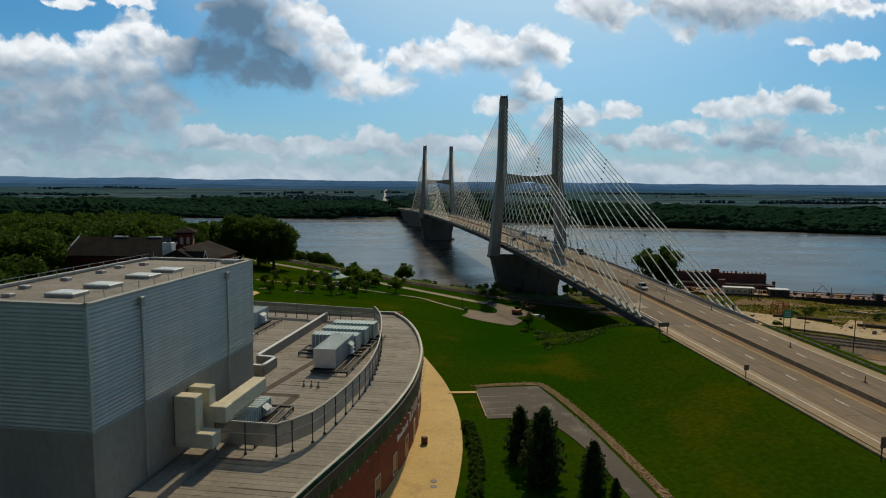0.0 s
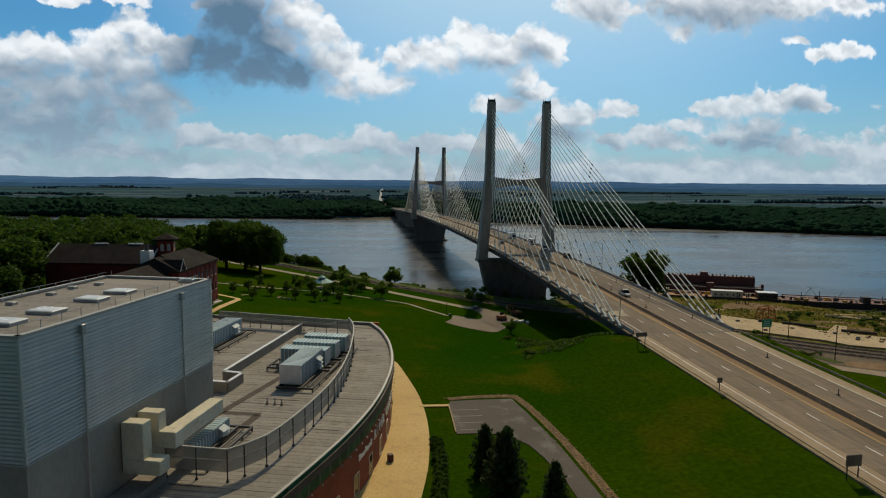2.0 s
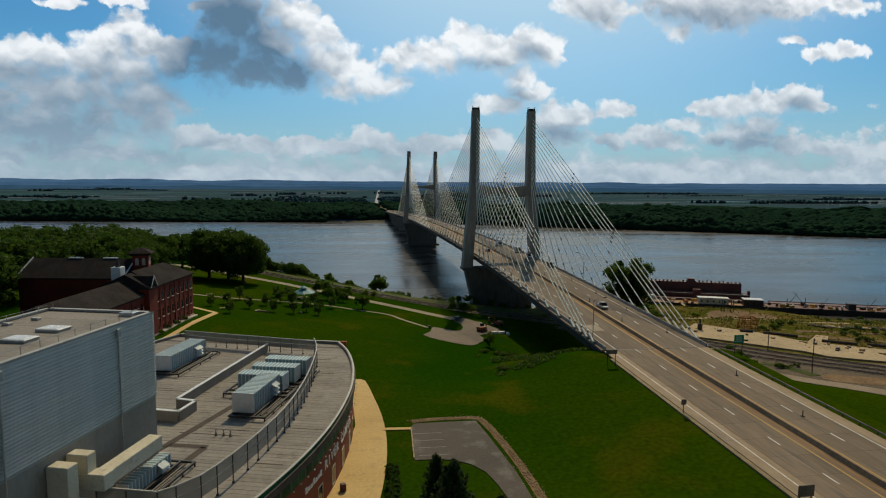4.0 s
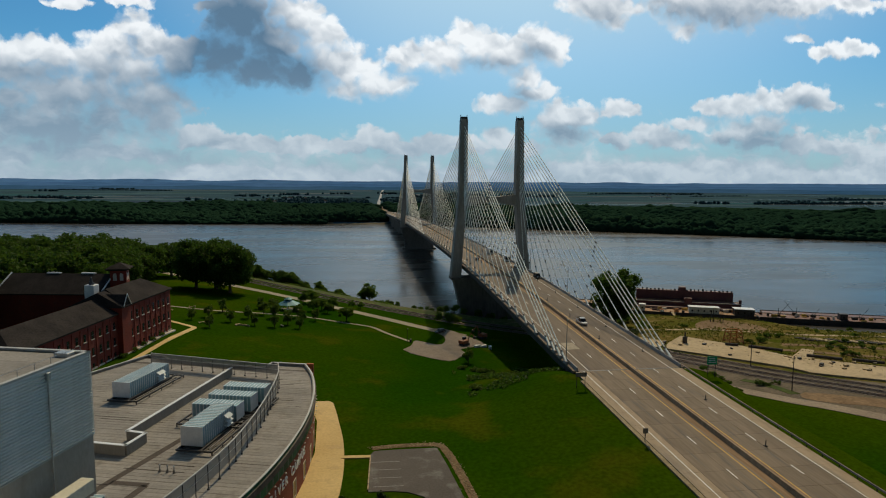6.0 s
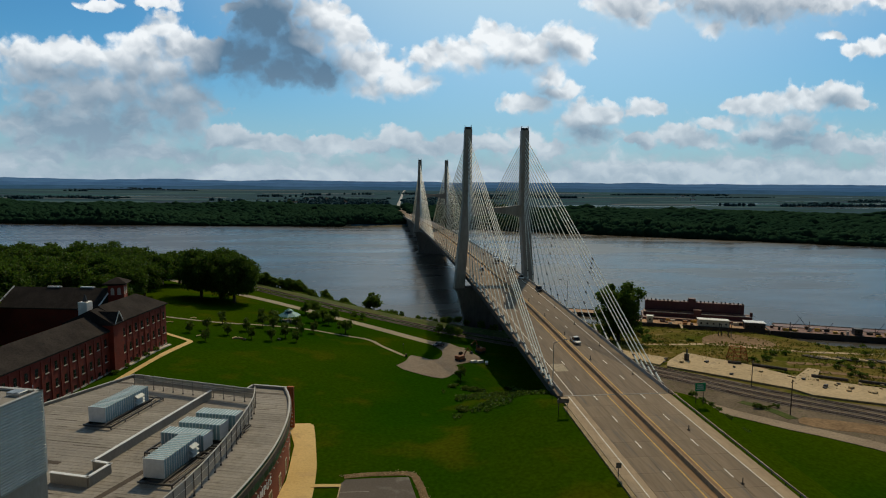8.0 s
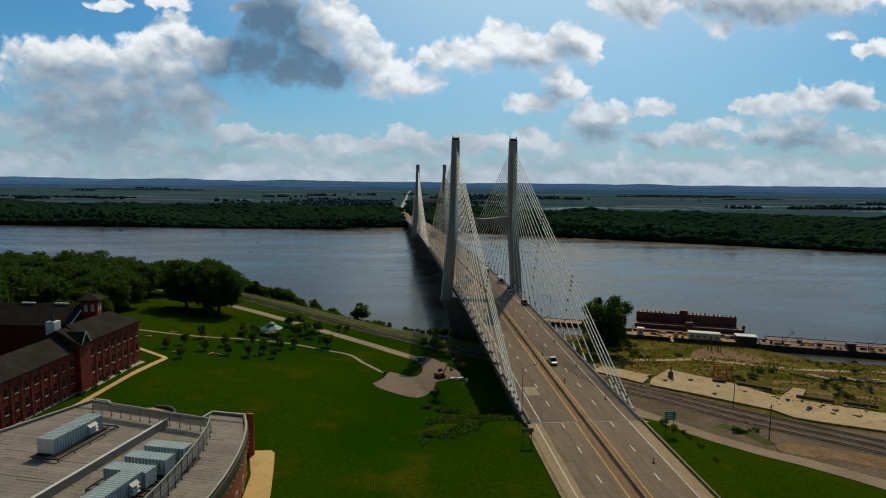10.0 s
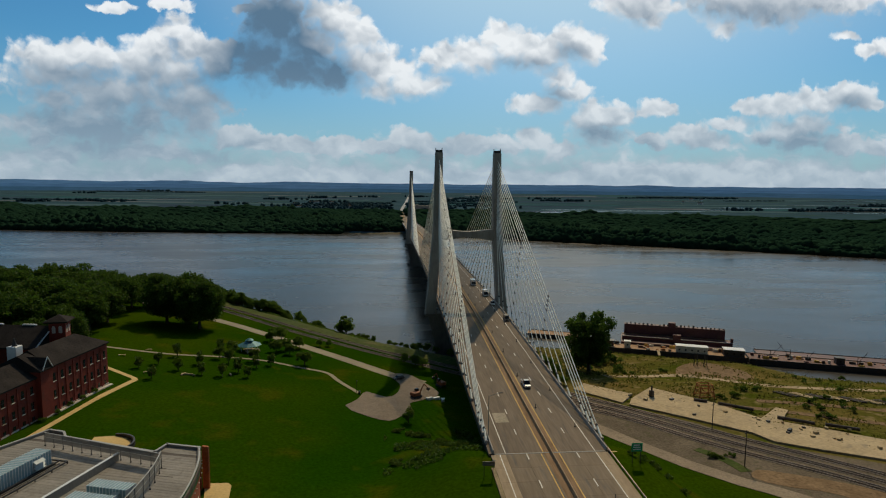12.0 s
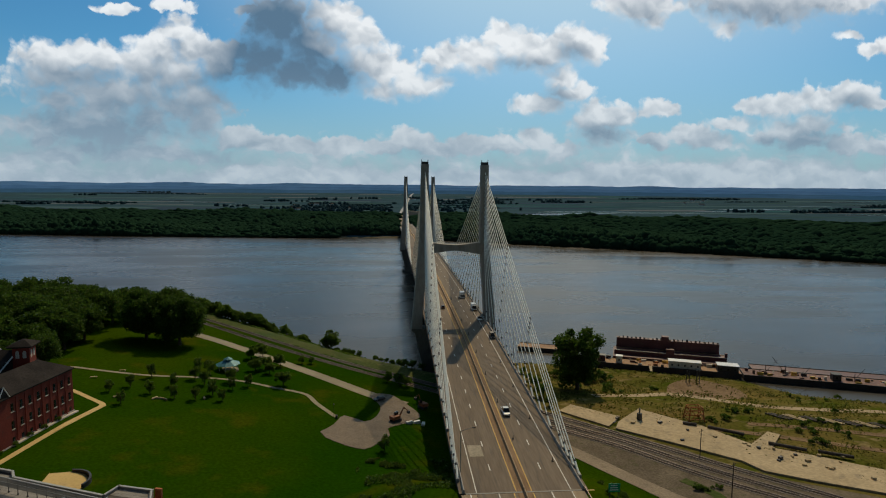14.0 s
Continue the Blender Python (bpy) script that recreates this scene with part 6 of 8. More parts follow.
def conifer_kind(seed, h, r, label, group):
    rng = np.random.default_rng(seed)
    ob = thing("conifer", (0, 0, 0), label, "tree", group)
    bm = bmesh.new()
    tube(bm, (0, 0, -0.5), (0, 0, h), 0.16, 0.03, 6)
    part("trunk", bm, bark, ob, local=True)
    pts = []
    for k in range(7500):
        whorl = math.floor(19 * rng.random() ** 1.25)
        t = (whorl + 0.3) / 19.3
        branch = math.floor(rng.random() * 8) + 11 * whorl
        ang = branch * 2.4 + seed + rng.normal() * 0.10
        out = rng.uniform(0.05, 1.0) ** 0.75
        reach = r * min(1.0, 0.55 + 1.9 * t) * (1 - t) ** 0.55 * out * (0.80 + 0.30 * math.sin(branch * 1.7 + seed))
        lift = 0.30 * reach * (t - 0.35) + 0.18 * (out * out) * (0.4 + t)
        pts.append((math.cos(ang) * reach, math.sin(ang) * reach, 0.04 * h + t * h * 0.94 + lift + rng.normal() * 0.22))
    for k in range(120):
        pts.append((rng.normal() * 0.07, rng.normal() * 0.07, h * rng.uniform(0.9, 1.03)))
    v, f = leaf_cloud(np.array(pts), 0.24, rng)
    part("crown", mesh_arrays("crown", v, f, needle_mat), needle_mat, ob, local=True)
    return ob


def plant(kinds, spots, seed=1):
    """Sets copies of the kinds on the ground; each spot is x, y, scale. The models themselves take the first spots."""
    rng = random.Random(seed)
    for i, (x, y, k) in enumerate(spots):
        ob = kinds[i % len(kinds)]
        m = Matrix.Translation((x, y, ground_z(x, y) - 0.05)) @ Matrix.Rotation(rng.uniform(0, 6.28), 4, "Z") @ Matrix.Diagonal((k * rng.uniform(0.92, 1.08), k * rng.uniform(0.92, 1.08), k, 1))
        if i < len(kinds):
            ob.matrix_basis = m
        else:
            c = copy_thing(ob, m)
            c.matrix_basis = m


oaks = [tree_kind(s, 27.0, 14.0, 140, 190, 0.54, leaf_mat, "huge dark green spreading oak on the lawn", "park oaks", 0.09, deep=-0.92, lump=(0.17, 0.33)) for s in (11, 12)]
plant(oaks, [(-142.5, -6.0, 0.90), (-126.5, -10.0, 0.88), (-134.5, -2.0, 0.93)], 3)
woods = [tree_kind(s, 17, 8.4, 60, 130, 0.5, leaf_mat, "full dark green broadleaf tree in the riverside grove", "riverside grove", 0.04, deep=-0.7, lump=(0.2, 0.4)) for s in (21, 22, 23, 24)]
rnd = random.Random(9)
spots = []
for _ in range(1200):
    x, y = rnd.uniform(-330, -138), rnd.uniform(-38, 80)
    if y > near_shore(x) - 22 or ground_z(x, y) < 5:
        continue
    if x > -164:
        continue
    if any((x - a) ** 2 + (y - b) ** 2 < 88 for a, b, _ in spots):
        continue
    spots.append((x, y, rnd.uniform(0.95, 1.25) if y < 38 else rnd.uniform(0.36, 0.52)))
    if len(spots) >= 120:
        break
spots += [(-164, -34, 0.95), (-166, -50, 0.9), (-178, -58, 1.2), (-192, -76, 1.35), (-186, -105, 1.3), (-200, -128, 1.35), (-176, -132, 0.95), (-172, -152, 0.9), (-195, -150, 1.1), (-208, -96, 1.2), (-168, -70, 0.8), (-160, -58, 0.75)]
plant(woods, spots, 5)
bank = [tree_kind(s, 8, 3.9, 34, 80, 0.33, leaf_light, "light green willow scrub on the river bank", "bank scrub", 0.0, deep=-0.6, lump=(0.16, 0.32)) for s in (31, 32, 33)]
rnd = random.Random(12)
spots = [(-63, 24, 1.35), (-61, 22, 1.2)]
for k in range(46):
    x = rnd.uniform(-150, -74)
    y = near_shore(x) - rnd.uniform(14, 30)
    spots.append((x, y, rnd.uniform(0.35, 0.65) if x > -84 else rnd.uniform(0.8, 1.25)))
for k in range(70):
    x = rnd.uniform(-125, -22)
    spots.append((x, near_shore(x) - rnd.uniform(8, 24), rnd.uniform(0.18, 0.5)))
# pier scrub and the next row are added to hide bright gaps below deck
spots += [(-83, -36, 0.8), (-86, -41, 0.75), (-78, -30, 0.75), (-72, -57.5, 0.85), (-80, -43, 0.65), (-92, -22, 0.8), (-88, -17, 0.9), (-70, -22, 0.5), (-66, -20, 0.45), (-27, -41, 0.7), (-24, -43, 0.6), (-32, -38, 0.6), (-21, -18, 0.6), (-16, -15, 0.5), (-9, -18, 0.6), (-3, -16, 0.7), (4, -15, 0.6), (10, -14, 0.7), (17, -12, 0.6), (24, -10, 0.6), (-24, -10, 0.5)]
spots += [(22 + 9 * math.sin(2.1 * k), -74 + 3.6 * k, 0.62 + 0.2 * math.sin(3.7 * k)) for k in range(15)]
plant(bank, spots, 6)
park = [tree_kind(s, 5.0, 1.75, 22, 60, 0.2, leaf_mid, "small young park tree on the lawn", "young park trees", 0.08, deep=-0.8) for s in (41, 42, 43)]
plant(park, [(-112.4, -81.4, 1.0), (-103.6, -83.8, 0.95), (-96.8, -83.6, 1.0), (-88.3, -82.2, 0.95), (-118.9, -62.6, 1.1), (-104.1, -60.3, 1.1), (-92.9, -77.1, 1.25), (-88.2, -68.5, 1.0),
             (-121.0, -76.1, 1.0), (-125.0, -82.9, 0.9), (-116.6, -94.0, 0.9), (-99, -66, 1.25), (-108, -71, 1.1), (-84, -63, 1.0), (-101, -52, 1.3), (-107, -47, 1.1), (-32.5, -114.5, 1.0), (-91, -60, 1.2)], 7)
big = tree_kind(51, 22, 8.6, 84, 170, 0.45, leaf_mat, "tall full green tree beside the bridge on the river bank", "yard trees", 0.0, deep=-1.05, lump=(0.18, 0.38))
plant([big], [(49.5, -42.5, 1.30)], 8)
bushes = [tree_kind(s, 2.4, 2.2, 14, 55, 0.26, leaf_mid, "low rounded dark green bush", "bushes", 0.0, "bush") for s in (61, 62, 63)]
rnd = random.Random(15)
spots = []
weeds = [tree_kind(s, 1.1, 2.1, 16, 60, 0.2, leaf_mid, "low spreading green weeds on the embankment", "embankment weeds", 0.0, "weed_clump", flat=0.45) for s in (65, 66)]
plant(weeds, [(rnd.uniform(-38, -15), rnd.uniform(-152, -120), rnd.uniform(0.35, 0.9)) for k in range(40)], 19)
for k in range(16):
    spots.append((rnd.uniform(18, 30), rnd.uniform(-170, -132), rnd.uniform(0.25, 0.6)))
for cx, cy, n, wide in ((84, -41, 4, 2), (101, -81, 6, 3), (88, -89, 6, 3), (109, -101.5, 3, 4), (113, -109, 3, 4), (175, -50, 12, 7), (61, -47, 8, 5), (145, -56, 6, 7), (56, -138, 5, 2), (122, -100, 4, 5), (128, -92, 5, 9)):
    for k in range(n):
        spots.append((cx + rnd.gauss(0, wide), cy + rnd.gauss(0, wide * 0.5), rnd.uniform(0.3, 0.75)))
for k in range(12):
    spots.append((rnd.uniform(40, 70), rnd.uniform(-42, -20), rnd.uniform(0.9, 1.8)))
for k in range(5):
    spots.append((-125.2 - 0.15 * (k * 5 + 6), -112 - k * 5.6, 0.5))
spots = [(x, y, k) for x, y, k in spots if ground_z(x, y) > 2]
plant(bushes, spots, 9)
firs = [conifer_kind(s, 9.0, 3.3, "dark narrow conifer beside the parking drive", "conifers") for s in (71, 72)]
plant(firs, [(-64.8, -220.4, 0.83), (-63.6, -227.4, 1.09), (-58.1, -231.3, 0.75), (-56.0, -233.6, 0.32)], 10)
hedge = [tree_kind(81, 1.3, 1.1, 14, 45, 0.17, leaf_mat, "dark clipped hedge shrub beside the walk", "hedge shrubs", 0.0, "hedge_shrub")]
plant(hedge, [(-70.2 - 0.012 * k * k, -209 - 1.35 * k, 1.0) for k in range(18)], 11)

# ---- far bank: flood-plain woods, fields, hills ----
def crowns(spots, subdivisions, rng):
    bm = bmesh.new()
    bmesh.ops.create_icosphere(bm, subdivisions=subdivisions, radius=1.0)
    bm.verts.ensure_lookup_table()
    base = np.array([v.co[:] for v in bm.verts])
    tri = np.array([[v.index for v in f.verts] for f in bm.faces])
    bm.free()
    n, m = len(spots), len(base)
    s = np.asarray(spots)
    v = base[None] * (1 + rng.normal(scale=0.15, size=(n, m, 1)))
    v = v * s[:, None, 3:4] * np.array([1, 1, 0.85])
    v[..., 2] *= (s[:, 4:5] / s[:, 3:4])
    v += s[:, None, :3]
    return v.reshape(-1, 3), (tri[None] + (np.arange(n) * m)[:, None, None]).reshape(-1, 3)


rng = np.random.default_rng(5)
front, rear = [], []
REAR = [(-2600, 2300), (-1300, 1730), (-880, 1570), (-530, 1530), (-190, 1520), (-28, 1430), (165, 1480), (268, 1440), (365, 1200), (633, 1275), (918, 1330), (1157, 1290), (1380, 1220), (2600, 900)]


def rear_limit(x):
    for (x0, y0), (x1, y1) in zip(REAR, REAR[1:]):
        if x <= x1:
            return y0 + (y1 - y0) * (x - x0) / (x1 - x0)
    return REAR[-1][1]


y_off = -11.0
while y_off < 950:
    gap = 5.6 + max(0.0, y_off) * 0.017
    x = -1750 - y_off * 0.3
    while x < 2000:
        fs = far_shore(x)
        y = fs + 6 + y_off + rng.uniform(-0.4, 0.4) * gap
        beach = -120 < x < 0 and y_off < 6
        if y < rear_limit(x) + rng.uniform(-25, 25) and not (-17 < x < 17) and not beach and abs(x) < 1.0 * (y + 380):
            hgt = rng.uniform(5.5, 11.5) if y_off > 14 else rng.uniform(3.0, 8)
            hgt *= 0.9 + 0.35 * math.sin(x * 0.013 + y * 0.007) * math.sin(x * 0.0041)
            if rng.random() < 0.04:
                hgt *= 1.35
            (front if y_off < 90 else rear).append((x + rng.uniform(-0.4, 0.4) * gap, y, (4.0 if y_off > 4 else 1.5) + hgt * 0.55, gap * rng.uniform(0.9, 1.4), hgt))
        x += gap
    y_off += gap * 0.9
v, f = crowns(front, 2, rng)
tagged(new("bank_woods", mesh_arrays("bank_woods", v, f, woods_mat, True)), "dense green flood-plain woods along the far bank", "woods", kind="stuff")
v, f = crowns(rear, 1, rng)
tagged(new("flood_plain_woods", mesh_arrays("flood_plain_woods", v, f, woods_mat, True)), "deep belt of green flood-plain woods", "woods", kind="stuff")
lines = []


def tree_row(x0, y0, x1, y1, step, size, tall, gaps):
    n = max(1, int(math.hypot(x1 - x0, y1 - y0) / step))
    for j in range(n):
        if rng.random() < gaps:
            continue
        x, y = x0 + (x1 - x0) * j / n, y0 + (y1 - y0) * j / n
        if abs(x - 0.036 * max(0.0, y - 1500)) < 30:
            continue
        h = tall * rng.uniform(0.6, 1.25)
        lines.append((x + rng.normal() * 2, y + rng.normal() * 5, 4.5 + far_rise(x, y) + h * 0.5, size * rng.uniform(0.7, 1.3), h))


for k in range(20):
    y = 1750 + 2500 * (k / 20) ** 1.2 + rng.uniform(-40, 40)
    x0 = rng.uniform(-1.05, 0.85) * (y + 300)
    length = rng.uniform(120, 800)
    tree_row(x0, y, x0 + length, y + rng.uniform(-30, 30), 6.0 + y * 0.0008, 6.5 + y * 0.0005, rng.uniform(3.5, 8.0), rng.uniform(0.0, 0.35))
for k in range(26):
    y = rng.uniform(1650, 3300)
    x = rng.uniform(-0.9, 0.9) * (y + 300)
    for j in range(rng.integers(6, 26)):
        h = rng.uniform(5, 10)
        lines.append((x + rng.normal() * 45, y + rng.normal() * 14, 4.5 + far_rise(x, y) + h * 0.5, rng.uniform(5, 8), h))
for k in range(300):
    x = rng.normal() * 170 - 150
    h = rng.uniform(5, 10)
    lines.append((x if abs(x) > 26 else 45, rng.uniform(1560, 2100), 4.5 + h * 0.5, rng.uniform(4, 8), h))
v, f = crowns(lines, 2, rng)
tagged(new("field_hedgerows", mesh_arrays("field_hedgerows", v, f, tree_line_mat, True)), "scattered dark haze-tinted tree lines between the far fields", "trees", kind="stuff")
# each crop colour is shifted to blue-grey to paint in the haze
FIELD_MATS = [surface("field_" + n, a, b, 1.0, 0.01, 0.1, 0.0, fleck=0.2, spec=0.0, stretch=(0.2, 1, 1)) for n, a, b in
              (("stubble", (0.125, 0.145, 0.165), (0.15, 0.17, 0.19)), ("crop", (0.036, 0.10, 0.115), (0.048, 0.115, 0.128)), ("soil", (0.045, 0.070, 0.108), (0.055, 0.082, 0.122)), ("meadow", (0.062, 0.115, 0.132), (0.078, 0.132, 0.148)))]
rnd = random.Random(21)
for k in range(84):
    y = 1520 + 2750 * (k / 84) ** 1.1
    x = rnd.uniform(-1.0, 1.0) * (y + 250)
    wx, wy = rnd.uniform(260, 950), rnd.uniform(40, 150)
    mid = 0.036 * max(0.0, y - 1500)                # the highway crosses here
    if abs(x - mid) < wx / 2 + 30:
        x = mid + (wx / 2 + 40) * (1 if x > mid else -1)
    if y - wy / 2 < rear_limit(x) - 100:
        continue
    rise = 4.45 + 0.02 * (k % 9)
    skew = rnd.uniform(-12, 12)
    bm = bmesh.new()
    n = 8
    rows = []
    for j in range(n + 1):
        px = x - wx / 2 + wx * j / n
        rows.append([(px + dx, y + dy, far_rise(px + dx, y + dy) + rise + dz) for dx, dy, dz in ((0, -wy / 2, 0.5), (skew, wy / 2, 0.5), (skew, wy / 2, -0.6), (0, -wy / 2, -0.6))])
    loft(bm, rows)
    bmesh.ops.recalc_face_normals(bm, faces=bm.faces)
    solid("field", bm, FIELD_MATS[(k * 7) % 4], ("pale haze-tinted stubble field on the far plain", "green haze-tinted crop field on the far plain", "dark haze-tinted bare soil field on the far plain", "haze-tinted grassy meadow on the far plain")[(k * 7) % 4], "field", "far fields", "structure")
# standing flood water: long shallow pools between the fields
for x, y, wx, wy in ((470, 1500, 190, 26), (560, 1590, 260, 26), (640, 1700, 330, 24), (860, 1640, 320, 24), (1120, 1760, 200, 22), (1400, 1960, 330, 50), (1840, 2210, 260, 26), (1650, 1560, 420, 30), (2000, 1900, 420, 36), (2450, 2700, 520, 60), (2900, 3000, 560, 60), (2300, 2350, 380, 34),
                     (-900, 2450, 220, 22), (-1150, 2600, 320, 24), (-620, 2250, 200, 16)):
    bm = bmesh.new()
    n = 26
    loop = [(x + math.cos(i / n * math.tau) * wx / 2 * (1 + 0.12 * math.sin(i * 2.3 + x)), y + math.sin(i / n * math.tau) * wy / 2 * (1 + 0.25 * math.sin(i * 1.7 + y))) for i in range(n)]
    z = far_rise(x, y)
    prism(bm, loop, 4.2 + z, 5.6 + z)
    solid("flood_pool", bm, pool_mat, "shallow flood water standing on a far field", "water", "flood pools", "structure")
far_highway = surface("pale_highway", (0.30, 0.31, 0.32), (0.36, 0.37, 0.38), 0.9, 0.01, 0.2, 0.0, fleck=0.15)
lay("far_road", smooth_line([(0, 1480), (2, 1560), (14, 1850), (38, 2350), (72, 3050), (112, 3800), (160, 4500)], 90.0), 11, far_highway, "pale straight highway across the flood plain", "road", dz=0.9, z_at=lambda x, y: 4.5 + far_rise(x, y))
barns = thing("farm_building", (0, 0, 0), "small pale farm building far across the plain", "building", "far farm buildings")
bm = bmesh.new()
box(bm, 0, 0, 0, 22, 12, 5)
part("shell", bm, white_metal, barns, local=True)
bm = bmesh.new()
v = [bm.verts.new(p) for p in ((-11.5, -6.5, 5), (11.5, -6.5, 5), (11.5, 6.5, 5), (-11.5, 6.5, 5), (-11.5, 0, 8.5), (11.5, 0, 8.5))]
for f in ((0, 1, 5, 4), (2, 3, 4, 5), (0, 4, 3), (1, 2, 5), (3, 2, 1, 0)):
    bm.faces.new([v[i] for i in f])
part("roof", bm, slate_roof, barns, local=True)
rnd = random.Random(8)
for k in range(16):
    x, y = (rnd.uniform(-420, -60), rnd.uniform(1750, 2300)) if k < 10 else (rnd.uniform(-1600, 1800), rnd.uniform(2200, 3400))
    m = pose(x, y, 4.5 + far_rise(x, y), 0, 0, rnd.uniform(0, 180))
    if k == 0:
        barns.matrix_basis = m
    else:
        copy_thing(barns, m)
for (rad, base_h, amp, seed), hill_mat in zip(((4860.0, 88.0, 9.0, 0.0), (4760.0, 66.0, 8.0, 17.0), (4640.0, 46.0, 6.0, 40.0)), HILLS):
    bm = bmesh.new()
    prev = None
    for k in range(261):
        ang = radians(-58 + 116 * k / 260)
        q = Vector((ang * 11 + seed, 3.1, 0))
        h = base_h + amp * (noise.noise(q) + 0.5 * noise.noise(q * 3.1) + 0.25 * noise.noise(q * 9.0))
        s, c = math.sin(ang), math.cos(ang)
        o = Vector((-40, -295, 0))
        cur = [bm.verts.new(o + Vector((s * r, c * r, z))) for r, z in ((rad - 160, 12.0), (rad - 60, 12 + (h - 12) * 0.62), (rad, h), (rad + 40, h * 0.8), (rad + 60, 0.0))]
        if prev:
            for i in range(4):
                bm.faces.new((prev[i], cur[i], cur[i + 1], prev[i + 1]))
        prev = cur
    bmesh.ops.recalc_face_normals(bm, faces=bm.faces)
    solid("backdrop_hills", bm, hill_mat, "low wooded hills along the horizon, painted haze-blue", "hills", kind="structure")

# ---- rail lines ----
def track(name, line, z_at=ground_z):
    ob = tagged(new(name), "railway track on dark ballast", "railway", kind="structure")
    lay("ballast_bed", line, 3.6, ballast, "", "", dz=0.16, z_at=z_at, parent=ob)
    for g in (-0.72, 0.72):
        lay("rail", offset_line(line, g), 0.14, rust_rail, "", "", dz=0.46, thick=0.3, z_at=z_at, parent=ob)
    bm = bmesh.new()
    carry = 0.0
    for p, q in zip(line, line[1:]):
        d = Vector(q) - Vector(p)
        ang, n = math.atan2(d.y, d.x), d.length
        s = carry
        while s < n:
            c = Vector(p) + d * (s / n)
            box(bm, c.x, c.y, z_at(c.x, c.y) + 0.1, 0.26, 2.5, 0.2, ang)
            s += 0.95
        carry = s - n
    part("ties", bm, tie_wood, ob)["kind"] = "stuff"


def bed_z(x, y):
    """Level bed of the river line: it keeps its height along the bank."""
    return max(ground_z(x, y), 8.6)


track("track_1", smooth_line([(-170, 84), (-120, 44), (-84, 14), (-54, -10), (-28, -28), (-16, -39), (8, -60), (31, -82.5), (48.3, -99.9), (61.2, -113.8), (72.6, -126.4), (87.1, -143.3), (112, -174), (150, -222)], 5.0), bed_z)
track("track_2", smooth_line([(-170, 76), (-122, 36), (-87, 6), (-56, -17), (-29, -35), (-19, -44), (6, -66), (28, -87), (46.1, -104.2), (58.3, -118.5), (69.1, -131.2), (83.4, -147.5), (108, -178), (146, -226)], 5.0), bed_z)
track("track_3", smooth_line([(4, -74), (26, -91.5), (44.0, -108.3), (55.5, -123.1), (65.7, -135.9), (79.9, -151.4), (104, -182), (142, -230)], 5.0), bed_z)
drive_gravel = surface("tan_drive_gravel", (0.23, 0.175, 0.115), (0.29, 0.225, 0.15), 0.95, 0.08, 1.8, 0.3, spots=(0.17, 0.13, 0.085), fleck=0.25)
brown_earth = surface("brown_earth", (0.18, 0.115, 0.06), (0.25, 0.165, 0.09), 0.95, 0.2, 1.2, 0.4, spots=(0.12, 0.08, 0.045), fleck=0.3, spec=0.1)
lay("gravel_drive", smooth_line([(24, -106), (30, -115), (36, -126), (41, -134.9), (44.3, -141.2), (48.8, -147.5), (53.1, -153.3), (57.8, -157.9), (62, -162.6), (66, -167.2), (86, -193), (110, -228)], 4.0), 5.6, drive_gravel, "tan gravel service drive beside the tracks", "drive", dz=0.14)
sheet("bare_earth", smooth_line([(57.4, -150.6), (61.6, -146.3), (71.6, -151.1), (82, -158), (90, -168), (84, -174), (73, -161.5), (64.5, -157.4), (59.5, -154)], 3.0), brown_earth, "bare rutted brown earth beside the drive", "dirt", dz=0.10)
lay("dirt_road", smooth_line([(52, -56), (72, -54), (88, -50), (101, -60), (116, -73), (141, -78), (160, -80), (215, -96)], 4.0), 6.0, surface("pale_dirt", (0.31, 0.225, 0.12), (0.39, 0.285, 0.16), 0.95, 0.1, 1.2, 0.3, spots=(0.21, 0.15, 0.075), fleck=0.25), "pale dirt road through the river yard", "road")
for line in ([(60, -92), (84, -97), (110, -108), (150, -128)], [(96, -92), (118, -98), (150, -110)]):
    lay("worn_track", smooth_line(line, 4.0), 3.0, brown_earth, "worn earth track in the yard", "track", dz=0.09)

sheet("dirt_patch", smooth_line([(88, -47), (92, -38), (98, -32), (108, -28), (116, -33), (122, -44), (118, -56), (104, -58), (94, -54)], 4.0), brown_earth, "bare brown earth patch in the river yard", "dirt", dz=0.07)
lay("verge_strip", smooth_line([(52.5, -131), (55.1, -135.4), (57, -140.4), (58, -147.4)], 3.0), 3.4, rough_grass, "weedy green strip between drive and tracks", "grass strip", dz=0.13)

lay("dirt_verge", [(road_x(y) - 14.6, y) for y in np.linspace(-318, -169, 40)], 0.9, rock_mat, "bare brown earth along the road shoulder", "verge", dz=0.0, z_at=lambda x, y: deck_z(y) - 0.12)

# terrace behind the arts building, ringed by a dark curved wall
def terrace_arc(r, a0, a1, n=18):
    return [(-106.4 + r * math.cos(radians(a0 + (a1 - a0) * k / n)), -148.8 + r * math.sin(radians(a0 + (a1 - a0) * k / n))) for k in range(n + 1)]


sheet("terrace", terrace_arc(5.6, -40, 100) + [(-111.2, -145), (-110.2, -151)], tan_concrete, "small tan concrete terrace behind the arts building", "terrace", dz=0.12)
bm = bmesh.new()
wall_strip(bm, terrace_arc(6.0, 95, -20), 21.0, 24.9, 0.45)
solid("terrace_wall", bm, steel_dark, "low dark curved wall ringing the terrace", "wall", kind="structure")

# old concrete floor slabs in the yard
def slab(outline, dz, label):
    sheet("slab", outline, slab_concrete, label, "slab", dz=dz, thick=1.2, step=9.0)


